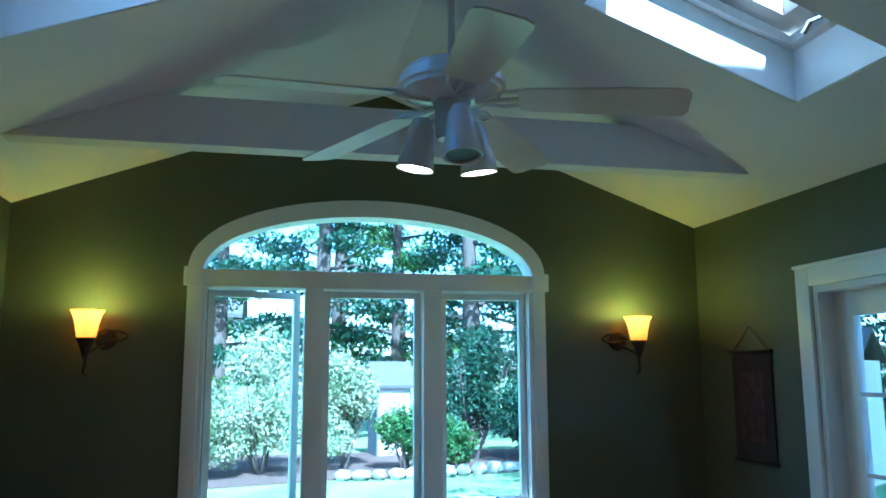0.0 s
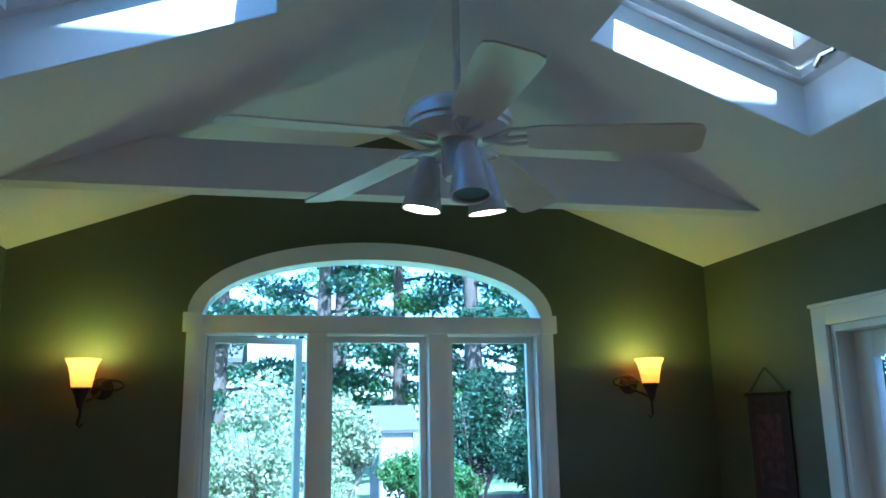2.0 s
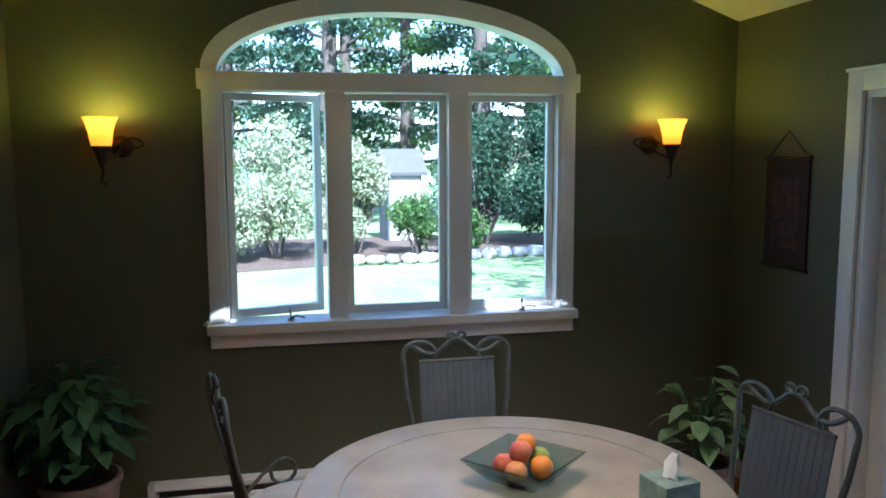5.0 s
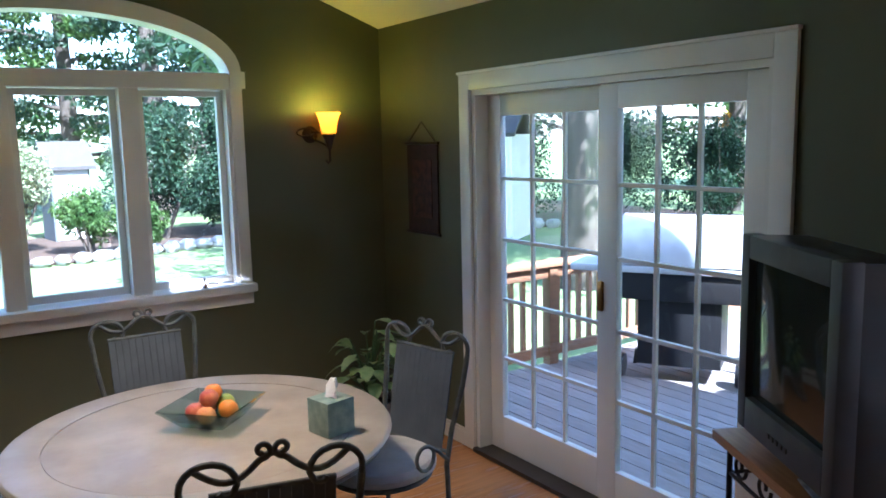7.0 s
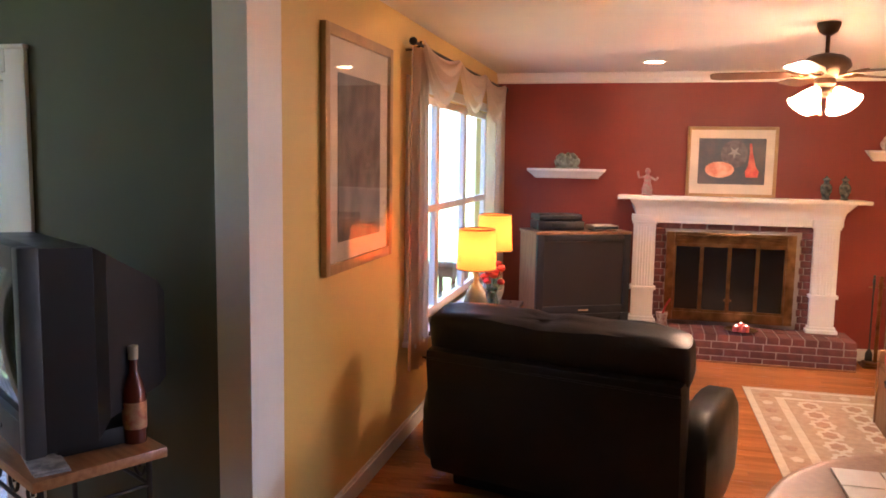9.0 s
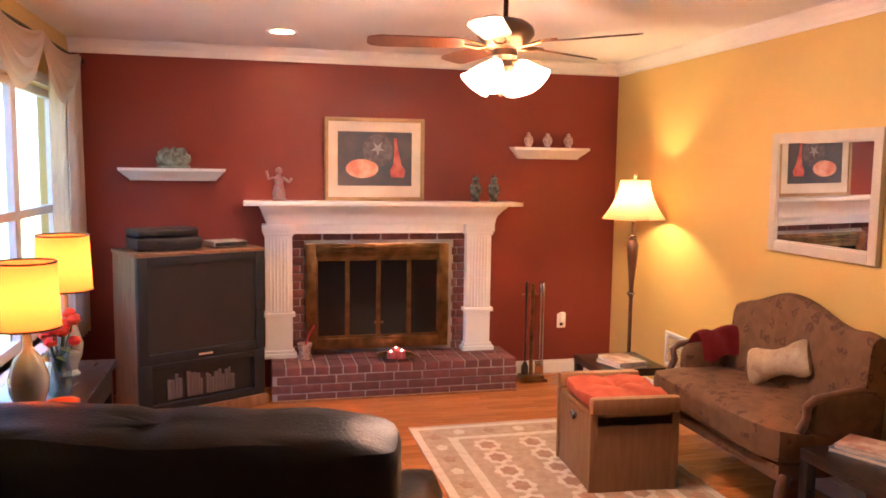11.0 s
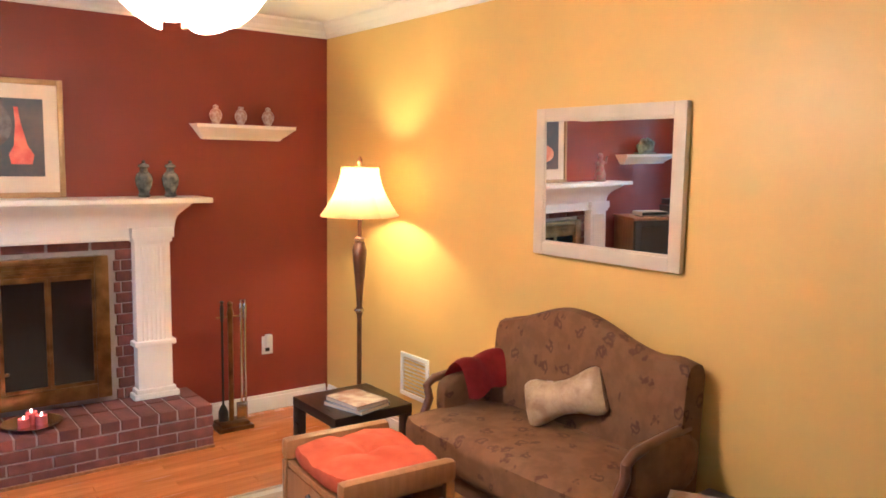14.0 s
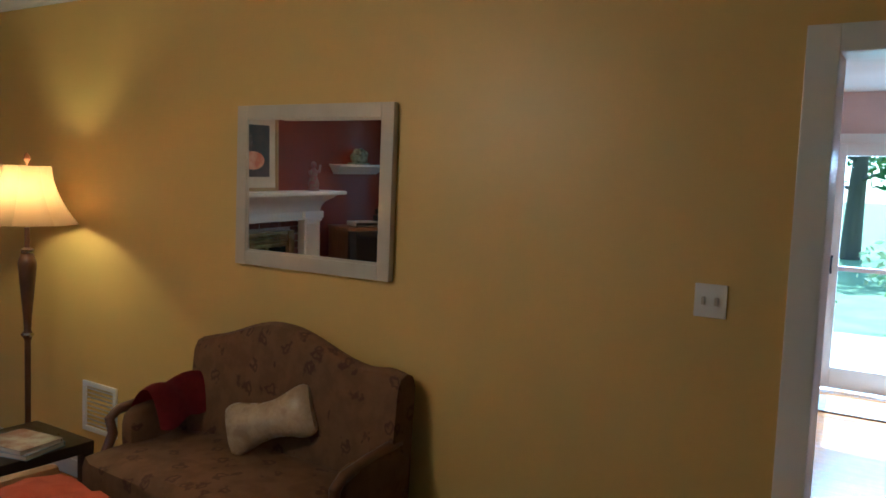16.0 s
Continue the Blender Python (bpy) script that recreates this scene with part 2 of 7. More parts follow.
# ---- the large structure ----
XW, XE, YF, YR, YN = -3.65, 5.0, -3.81, -8.0, -3.81
EAVE, PITCH, CEILZ = 2.49, 0.37, 2.56
RIDGE_X = XW / 2
RIDGE_Z = EAVE - RIDGE_X * PITCH


def roof_z(x):
    return EAVE + PITCH * min(-x, x - XW)


def prism(bm, x0, x1, lo0, lo1, hi0, hi1, y0, y1):
    """A slab of wall between two uprights, whose foot and head may slope."""
    a = [bm.verts.new(p) for p in ((x0, y0, lo0), (x1, y0, lo1), (x1, y0, hi1), (x0, y0, hi0))]
    b = [bm.verts.new(p) for p in ((x0, y1, lo0), (x1, y1, lo1), (x1, y1, hi1), (x0, y1, hi0))]
    bm.faces.new(a)
    bm.faces.new(list(reversed(b)))
    for i in range(4):
        j = (i + 1) % 4
        bm.faces.new((a[j], a[i], b[i], b[j]))


# arched window in the gable wall
WX0, WX1, WZ0, SPRING, RISE = -2.738, -1.0, 0.96, 2.18, 0.32
WC, WR = (WX0 + WX1) / 2, (WX1 - WX0) / 2


def arch(x, grow=0.0):
    k = max(0.0, 1 - ((x - WC) / (WR + grow)) ** 2)
    return SPRING + (RISE + grow) * k ** 0.46


cuts = [WX0 + (WX1 - WX0) * (1 - math.cos(math.pi * i / 40)) / 2 for i in range(41)]
bm = bmesh.new()
prism(bm, XW - 0.15, WX0, -0.3, -0.3, roof_z(XW) - 0.05, roof_z(WX0), 0, 0.15)
prism(bm, WX1, 0.15, -0.3, -0.3, roof_z(WX1), EAVE - 0.05, 0, 0.15)
prism(bm, WX0, WX1, -0.3, -0.3, WZ0, WZ0, 0, 0.15)
for a, b in zip(cuts, cuts[1:]):
    for u, v in (((a, RIDGE_X), (RIDGE_X, b)) if a < RIDGE_X < b else ((a, b),)):
        prism(bm, u, v, arch(u), arch(v), roof_z(u), roof_z(v), 0, 0.15)
wall_north = solid("wall_north", bm, GREEN, "olive green painted gable wall around the arched window", "wall")

# slider wall, with the door opening; its end carries the white jamb
DY0, DY1, DZ = -2.81, -0.99, 2.045
solid("wall_east", B((0, 0.15, DY1, 0.0, -0.3, 2.62), (0, 0.15, -3.69, DY0, -0.3, 2.62), (0, 0.15, DY0, DY1, DZ, 2.62), (0, 0.15, DY0, DY1, -0.3, -0.02)), GREEN,
      "olive green painted wall around the patio door", "wall")
solid("jamb", B((-0.012, 0.262, -3.822, -3.685, 0.0, CEILZ), bevel=0.004), WHITE, "white painted jamb at the end of the green wall", "jamb")
solid("wall_west", B((XW - 0.15, XW, -8.15, 0.0, -0.3, 2.62)), GREEN, "olive green painted side wall", "wall")
solid("wall_header", B((XW, 0.0, -3.81, -3.71, 2.50, 3.3)), CEIL, "white plaster upstand closing the vaulted ceiling", "wall")

# family room walls
FX0, FX1, FZ0, FZ1 = 2.02, 4.72, 0.62, 2.16
solid("wall_family_north", B((0.25, FX0, YN, YN + 0.15, -0.3, 2.7), (FX1, XE + 0.15, YN, YN + 0.15, -0.3, 2.7), (FX0, FX1, YN, YN + 0.15, FZ1, 2.7), (FX0, FX1, YN, YN + 0.15, -0.3, FZ0)), YELLOW,
      "golden yellow painted wall around the curtained window", "wall")
solid("wall_fireplace", B((XE, XE + 0.15, YR - 0.15, YN, -0.3, 2.7)), RED, "brick red painted wall behind the fireplace", "wall")
OX0, OX1, OZ = -0.18, 0.66, 2.03
solid("wall_south", B((OX1, XE, YR - 0.14, YR, -0.3, 2.7), (XW, OX0, YR - 0.14, YR, -0.3, 2.7), (OX0, OX1, YR - 0.14, YR, OZ, 2.7)), YELLOW,
      "golden yellow painted wall with a cased doorway", "wall")
solid("ceiling_family", B((0.0, XE, YR, -3.70, CEILZ, CEILZ + 0.1), (XW, 0.0, YR, -3.80, CEILZ, CEILZ + 0.1)), CEIL, "flat white painted ceiling", "ceiling")

# vaulted ceiling with its two skylight wells
SKY_E = (-1.32, -0.47, -2.09, -1.60)
SKY_W = (-3.22, -2.40, -2.43, -1.65)


def slope(bm, x0, x1, y0, y1, up=0.0, thick=0.10):
    prism(bm, x0, x1, roof_z(x0) + up, roof_z(x1) + up, roof_z(x0) + up + thick, roof_z(x1) + up + thick, y0, y1)


for name, (sx0, sx1, sy0, sy1), ex0, ex1 in (("ceiling_vault_east", SKY_E, RIDGE_X, 0.0), ("ceiling_vault_west", SKY_W, XW, RIDGE_X)):
    bm = bmesh.new()
    slope(bm, ex0, sx0, -3.8, 0.0)
    slope(bm, sx1, ex1, -3.8, 0.0)
    slope(bm, sx0, sx1, -3.8, sy0)
    slope(bm, sx0, sx1, sy1, 0.0)
    solid(name, bm, CEIL, "sloping white painted vault pierced by a skylight", "ceiling")

# roofs above, so that no daylight leaks in
ROOF = surface("grey_roof_shingle", (0.09, 0.085, 0.08), 0.9, scale=8, fine=60, bump=0.5)
for name, (sx0, sx1, sy0, sy1), ex0, ex1 in (("roof_east", SKY_E, RIDGE_X, 0.35), ("roof_west", SKY_W, XW - 0.35, RIDGE_X)):
    bm = bmesh.new()
    g = 0.03
    slope(bm, ex0, sx0 - g, -3.9, 0.4, 0.34, 0.06)
    slope(bm, sx1 + g, ex1, -3.9, 0.4, 0.34, 0.06)
    slope(bm, sx0 - g, sx1 + g, -3.9, sy0 - g, 0.34, 0.06)
    slope(bm, sx0 - g, sx1 + g, sy1 + g, 0.4, 0.34, 0.06)
    solid(name, bm, ROOF, "grey shingle roof above the sunroom", "roof")
SIDING = surface("pale_house_siding", (0.55, 0.54, 0.50), 0.7, scale=2, fine=40)
solid("roof_house", B((2.4, XE + 0.4, -13.1, -3.60, 2.72, 2.85)), ROOF, "low grey shingle roof of the house", "roof")
# unseen block added to keep sun off the skylights and part of the deck
solid("wall_upper_storey", B((XW - 0.3, 2.4, -13.1, -3.68, 2.72, 5.15)), SIDING, "unseen pale block added as an upper storey to shade the skylights", "wall")


def skylight(name, x0, x1, y0, y1, low_x):
    """White plastered well, with a sash and its pane on top and a winding handle at the low end."""
    t = thing(name, ((x0 + x1) / 2, (y0 + y1) / 2, roof_z((x0 + x1) / 2)), "white painted skylight well with a closed roof sash", "skylight")
    tagged(t, kind="structure")
    cx, cy, cz = (x0 + x1) / 2, (y0 + y1) / 2, roof_z((x0 + x1) / 2)
    k = (roof_z(x1) - roof_z(x0)) / (x1 - x0)

    def sl(bm, a0, a1, b0, b1, lo, hi):
        za = [cz * 0 + k * (a - cx) for a in (a0, a1)]
        prism(bm, a0 - cx, a1 - cx, za[0] + lo, za[1] + lo, za[0] + hi, za[1] + hi, b0 - cy, b1 - cy)

    x0, x1, y0, y1 = x0 + 0.005, x1 - 0.005, y0 + 0.005, y1 - 0.005
    for a in ((x0 - 0.004, x0, y0, y1), (x1, x1 + 0.004, y0, y1), (x0 - 0.004, x1 + 0.004, y0 - 0.004, y0), (x0 - 0.004, x1 + 0.004, y1, y1 + 0.004)):
        bm = bmesh.new()
        sl(bm, *a, 0.002, 0.36)
        part("well_side", bm, WHITE, t, smooth=False)
    for inset, w, lo, hi in ((0.0, 0.035, 0.20, 0.235), (0.02, 0.085, 0.25, 0.33)):
        bm = bmesh.new()
        a0, a1, b0, b1 = x0 + inset, x1 - inset, y0 + inset, y1 - inset
        for a in ((a0, a0 + w, b0, b1), (a1 - w, a1, b0, b1), (a0 + w, a1 - w, b0, b0 + w), (a0 + w, a1 - w, b1 - w, b1)):
            sl(bm, *a, lo, hi)
        part("sash" if inset else "ledge", bm, FRAMEW if inset else WHITE, t, smooth=False)
    bm = bmesh.new()
    sl(bm, x0 + 0.07, x1 - 0.07, y0 + 0.07, y1 - 0.07, 0.285, 0.295)
    p = part("pane", bm, PANE, t, "clear glass pane", smooth=False)
    p.visible_shadow = False
    bm = bmesh.new()
    hx, hz = low_x - cx, k * (low_x - cx) + 0.24
    tube(bm, [(hx, -0.06, hz), (hx, 0.0, hz - 0.03), (hx, 0.06, hz - 0.02), (hx, 0.10, hz - 0.05)], 0.012)
    part("handle", bm, CHROME, t, "steel winding handle")
    return t


skylight("skylight_1", *SKY_E, SKY_E[1] - 0.06)
skylight("skylight_2", *SKY_W, SKY_W[0] + 0.06)

# boxed tie beam across the vault
bm = bmesh.new()
BZ0, BZ1 = 2.573, 2.775
xa, xb = -(BZ0 - EAVE) / PITCH, -(BZ1 - EAVE) / PITCH
for y0, y1 in ((-0.915, -0.81),):
    prism(bm, XW - xa + 0.004, XW - xb + 0.004, BZ0, BZ0, BZ0 + 0.001, BZ1, y0, y1)
    prism(bm, XW - xb + 0.004, xb - 0.004, BZ0, BZ0, BZ1, BZ1, y0, y1)
    prism(bm, xb - 0.004, xa - 0.004, BZ0, BZ0, BZ1, BZ0 + 0.001, y0, y1)
solid("tie_beam", bm, CEIL, "white boxed tie beam spanning the vaulted ceiling", "beam")

# floors
solid("floor", B((XW, 0.15, -3.70, 0.0, -0.2, -0.004), (XW, XE, -13.0, -3.70, -0.2, -0.004)), OAK, "honey coloured oak strip floor", "floor")


# skirting, crown and casings
def moulding(bm, pts, depth, height, z0, inward):
    """A stepped board along a wall from one point to another."""
    (ax, ay), (bx, by) = pts
    ix, iy = inward
    for d, lo, hi in ((depth, 0.0, 0.82), (depth * 0.6, 0.82, 1.0)):
        xs, ys = sorted((ax, bx)), sorted((ay, by))
        if ix:
            xs = sorted((ax, ax + ix * d))
        else:
            ys = sorted((ay, ay + iy * d))
        box(bm, xs[0], xs[1], ys[0], ys[1], z0 + height * lo, z0 + height * hi)


bm = bmesh.new()
moulding(bm, ((-0.002, -0.90), (-0.002, -0.02)), 0.016, 0.10, 0, (-1, 0))
moulding(bm, ((-0.002, -3.68), (-0.002, -2.94)), 0.016, 0.10, 0, (-1, 0))
moulding(bm, ((XW + 0.02, -0.002), (-3.13, -0.002)), 0.016, 0.10, 0, (0, -1))
moulding(bm, ((-0.60, -0.002), (-0.02, -0.002)), 0.016, 0.10, 0, (0, -1))
solid("baseboard_1", bm, WHITE, "white painted skirting board along the green walls", "baseboard")
bm = bmesh.new()
moulding(bm, ((XE - 0.002, -7.98), (XE - 0.002, -7.02)), 0.016, 0.11, 0, (-1, 0))
moulding(bm, ((0.76, YR + 0.002), (XE - 0.03, YR + 0.002)), 0.016, 0.11, 0, (0, 1))
moulding(bm, ((0.27, YN - 0.002), (XE - 0.02, YN - 0.002)), 0.016, 0.11, 0, (0, -1))
solid("baseboard_2", bm, WHITE, "white painted skirting board round the family room", "baseboard")


def crown(bm, ax, ay, bx, by, inx, iny):
    prof = [(0.0, 0.095), (0.010, 0.095), (0.010, 0.080), (0.016, 0.070), (0.022, 0.05), (0.045, 0.028), (0.062, 0.016), (0.068, 0.0), (0.0, 0.0)]
    loops = []
    for x, y in ((ax, ay), (bx, by)):
        loops.append([(x + inx * d, y + iny * d, CEILZ - 0.002 - h) for d, h in prof])
    rings(bm, loops)


bm = bmesh.new()
crown(bm, XE - 0.002, YR, XE - 0.002, YN, -1, 0)
crown(bm, XW, YR + 0.002, XE - 0.002, YR + 0.002, 0, 1)
solid("crown_moulding", bm, WHITE, "white crown moulding under the family room ceiling", "moulding")

# arched window: casing, transom, mullions, sill, casements
win = tagged(thing("window_1", (WC, 0, WZ0), "white three-light casement window under a glazed arch", "window"), kind="structure")
O = Vector((WC, 0, WZ0))


def local(bm):
    bmesh.ops.translate(bm, verts=bm.verts, vec=-O)
    return bm


bm = bmesh.new()
out = 0.07
ring_in = [(x, arch(x)) for x in cuts]
n = len(cuts)
ocuts = [WC + (x - WC) * (WR + out) / WR for x in cuts]
for (a, za), (b, zb), oa, ob_ in zip(ring_in, ring_in[1:], ocuts, ocuts[1:]):
    f = [(a, za), (b, zb), (ob_, arch(ob_, out)), (oa, arch(oa, out))]
    rings(bm, [[(x, -0.022, z) for x, z in f], [(x, 0.0, z) for x, z in f]])
    g = [(a, za + 0.0), (b, zb + 0.0), (b, zb - 0.02), (a, za - 0.02)]
    rings(bm, [[(x, -0.022, z) for x, z in g], [(x, 0.13, z) for x, z in g]])
part("arch_casing", local(bm), WHITE, win, smooth=False)
for x0, x1 in ((WX0 - out, WX0), (WX1, WX1 + out)):
    part("side_casing", local(B((x0, x1, -0.022, 0.0, 0.93, SPRING), bevel=0.004)), WHITE, win)
for x0, x1 in ((WX0 - out - 0.018, WX0 + 0.004), (WX1 - 0.004, WX1 + out + 0.018)):
    part("corner_block", local(B((x0, x1, -0.036, 0.0, 2.10, 2.195), bevel=0.004)), WHITE, win)
part("transom", local(B((WX0, WX1, -0.026, 0.13, 2.095, 2.185), bevel=0.005)), WHITE, win)
for x0, x1 in ((-2.226, -2.129), (-1.607, -1.505)):
    part("mullion", local(B((x0, x1, -0.015, 0.13, WZ0, 2.10), bevel=0.005)), WHITE, win)
for x0, x1 in ((WX0, WX0 + 0.022), (WX1 - 0.022, WX1)):
    part("reveal", local(B((x0, x1, -0.01, 0.13, WZ0, 2.10))), WHITE, win, smooth=False)
bm = bmesh.new()
box(bm, WX0 - out - 0.012, WX1 + out + 0.012, -0.075, 0.13, 0.915, 0.965, bevel=0.008)
part("window_sill", local(bm), WHITE, win)
bm = bmesh.new()
box(bm, WX0 - out, WX1 + out, -0.028, 0.0, 0.84, 0.915, bevel=0.005)
part("apron", local(bm), WHITE, win)
bm = bmesh.new()
loops = [[(x, y, arch(x) - 0.015) for x in cuts] + [(x, y, SPRING) for x in reversed(cuts)] for y in (0.075, 0.08)]
rings(bm, loops)
p = part("arch_pane", local(bm), PANE, win, "clear arched glass pane", smooth=False)
p.visible_shadow = False


def casement(x0, x1, z0, z1, swing):
    """A sash hinged at its left side and swung outwards by some degrees."""
    w = x1 - x0
    m = pose(x0 - O.x, 0.075 - O.y, z0 - O.z, 0, 0, swing)
    bm = bmesh.new()
    s = 0.034
    h = z1 - z0
    for b in ((0, s, -0.018, 0.018, 0, h), (w - s, w, -0.018, 0.018, 0, h), (s, w - s, -0.018, 0.018, 0, s * 1.2), (s, w - s, -0.018, 0.018, h - s, h)):
        box(bm, *b)
    sash = part("sash", bm, WHITE, win, smooth=False)
    sash.matrix_basis = m
    pane = part("pane", B((s, w - s, -0.003, 0.003, s, h - s)), PANE, sash, "clear glass", smooth=False)
    pane.visible_shadow = False


casement(WX0 + 0.024, -2.228, 0.972, 2.09, 16)
casement(-2.127, -1.609, 0.972, 2.09, 0)
casement(-1.503, WX1 - 0.024, 0.972, 2.09, 0)
for x in (-2.42, -1.22):
    bm = bmesh.new()
    lathe(bm, [(0.02, 0.965), (0.02, 0.978), (0.008, 0.98)], x, -0.03, 12)
    tube(bm, [(x, -0.03, 0.98), (x + 0.03, -0.05, 0.995), (x + 0.07, -0.055, 0.985)], 0.006)
    lathe(bm, [(0.004, 0.98), (0.006, 1.0), (0.009, 1.02), (0.004, 1.03)], x, -0.03, 10)
    part("crank", local(bm), CHROME, win, "small metal crank handle")

# patio door: casing, frame, two glazed leaves with glazing bars
slider = tagged(thing("door_1", (0, (DY0 + DY1) / 2, 0), "white sliding patio door with gridded glass, closed", "door"), kind="structure")
O = Vector((0, (DY0 + DY1) / 2, 0))
for y0, y1 in ((DY0 - 0.09, DY0), (DY1, DY1 + 0.09)):
    part("side_casing", local(B((-0.022, 0.0, y0, y1, 0, DZ + 0.085), bevel=0.005)), WHITE, slider)
bm = bmesh.new()
box(bm, -0.022, 0.0, DY0, DY1, DZ, DZ + 0.085, bevel=0.004)
box(bm, -0.032, 0.0, DY0 - 0.095, DY1 + 0.095, DZ + 0.085, DZ + 0.10, bevel=0.003)
part("head_casing", local(bm), WHITE, slider)
part("frame", local(B((0.0, 0.15, DY0, DY0 + 0.03, 0.02, DZ), (0.0, 0.15, DY1 - 0.03, DY1, 0.02, DZ), (0.0, 0.15, DY0 + 0.03, DY1 - 0.03, DZ - 0.03, DZ))), WHITE, slider, smooth=False)
part("threshold", local(B((-0.03, 0.15, DY0, DY1, -0.003, 0.02))), surface("bronze_threshold", (0.10, 0.085, 0.07), 0.4, 0.7), slider, "dark metal threshold", smooth=False)


def leaf(x, y0, y1, name):
    z0, z1 = 0.022, DZ - 0.032
    s, b = 0.105, 0.20
    bm = bmesh.new()
    for q in ((y0, y0 + s, z0, z1), (y1 - s, y1, z0, z1), (y0 + s, y1 - s, z0, z0 + b), (y0 + s, y1 - s, z1 - 0.11, z1)):
        box(bm, x - 0.02, x + 0.02, q[0], q[1], q[2], q[3], bevel=0.003)
    body = part(name, local(bm), WHITE, slider)
    g0, g1, h0, h1 = y0 + s, y1 - s, z0 + b, z1 - 0.11
    for k in range(1, 3):
        yy = g0 + (g1 - g0) * k / 3
        part("glazing_bar", local(B((x - 0.009, x + 0.009, yy - 0.009, yy + 0.009, h0, h1))), WHITE, body, smooth=False)
    for k in range(1, 5):
        zz = h0 + (h1 - h0) * k / 5
        part("glazing_bar", local(B((x - 0.011, x + 0.011, g0, g1, zz - 0.009, zz + 0.009))), WHITE, body, smooth=False)
    pane = part("pane", local(B((x - 0.002, x + 0.002, g0, g1, h0, h1))), PANE, body, "clear glass", smooth=False)
    pane.visible_shadow = False


leaf(0.105, -1.965, DY1 - 0.032, "sliding_leaf")
leaf(0.05, DY0 + 0.032, -1.925, "fixed_leaf")
part("pull", local(B((0.015, 0.03, -1.955, -1.925, 0.98, 1.12), bevel=0.004)), BRASS, slider, "brass pull handle")

# doorway to the hall: white casing and jamb lining
bm = bmesh.new()
for x0, x1 in ((OX1 - 0.015, OX1 + 0.07), (OX0 - 0.07, OX0 + 0.015)):
    box(bm, x0, x1, YR, YR + 0.02, 0, OZ + 0.06, bevel=0.004)
box(bm, OX0 + 0.015, OX1 - 0.015, YR, YR + 0.02, OZ - 0.015, OZ + 0.06, bevel=0.004)
for x0, x1 in ((OX1 - 0.015, OX1), (OX0, OX0 + 0.015)):
    box(bm, x0, x1, YR - 0.14, YR, 0, OZ)
box(bm, OX0 + 0.015, OX1 - 0.015, YR - 0.14, YR, OZ - 0.015, OZ)
solid("door_casing", bm, WHITE, "white painted casing of the doorway to the hall", "casing")

# hall behind the doorway, with a glazed storm door to the front garden
HX0, HX1, HY = -0.75, 1.45, -12.9
SX0, SX1 = 0.27, 1.20
solid("wall_hall", B((HX1, HX1 + 0.12, HY, YR - 0.14, -0.3, 2.7), (HX0 - 0.12, HX0, HY, YR - 0.14, -0.3, 2.7), (SX1, HX1 + 0.12, HY - 0.15, HY, -0.3, 2.7), (HX0 - 0.12, SX0, HY - 0.15, HY, -0.3, 2.7), (SX0, SX1, HY - 0.15, HY, 2.08, 2.7)), PINK,
      "pale pink painted hall walls", "wall")
solid("ceiling_hall", B((HX0, HX1, HY, YR - 0.14, 2.50, 2.6)), CEIL, "white hall ceiling", "ceiling")
storm = tagged(thing("door_2", ((SX0 + SX1) / 2, HY, 0), "white glazed storm door, closed", "door"), kind="structure")
O = Vector(((SX0 + SX1) / 2, HY, 0))
bm = bmesh.new()
for b in ((SX0 - 0.08, SX0, HY, HY + 0.02, 0, 2.16), (SX1, SX1 + 0.08, HY, HY + 0.02, 0, 2.16), (SX0, SX1, HY, HY + 0.02, 2.08, 2.16)):
    box(bm, *b, bevel=0.003)
part("casing", local(bm), WHITE, storm)
bm = bmesh.new()
for b in ((SX0, SX0 + 0.10, 0.02, 2.08), (SX1 - 0.10, SX1, 0.02, 2.08), (SX0 + 0.1, SX1 - 0.1, 0.02, 0.20), (SX0 + 0.1, SX1 - 0.1, 1.98, 2.08), (SX0 + 0.1, SX1 - 0.1, 1.02, 1.06)):
    box(bm, b[0], b[1], HY - 0.06, HY - 0.025, b[2], b[3], bevel=0.003)
part("leaf", local(bm), WHITE, storm)
p = part("pane", local(B((SX0 + 0.1, SX1 - 0.1, HY - 0.045, HY - 0.04, 0.2, 1.98))), PANE, storm, "clear glass", smooth=False)
p.visible_shadow = False
bm = bmesh.new()
tube(bm, [(SX1 - 0.05, HY - 0.02, 1.0), (SX1 - 0.05, HY + 0.03, 1.02), (SX1 - 0.05, HY + 0.03, 1.12), (SX1 - 0.05, HY - 0.02, 1.14)], 0.01)
part("handle", local(bm), BLACKD, storm, "black pull handle")

# family room window
famwin = tagged(thing("window_2", ((FX0 + FX1) / 2, YN, FZ0), "wide white window with three sashes", "window"), kind="structure")
O = Vector(((FX0 + FX1) / 2, YN, FZ0))
bm = bmesh.new()
for b in ((FX0 - 0.07, FX0, FZ0 - 0.02, FZ1 + 0.07), (FX1, FX1 + 0.07, FZ0 - 0.02, FZ1 + 0.07), (FX0, FX1, FZ1, FZ1 + 0.07)):
    box(bm, b[0], b[1], YN - 0.018, YN, b[2], b[3], bevel=0.003)
part("casing", local(bm), WHITE, famwin)
part("window_sill", local(B((FX0 - 0.10, FX1 + 0.10, YN - 0.09, YN + 0.13, FZ0 - 0.03, FZ0), bevel=0.006)), WHITE, famwin)
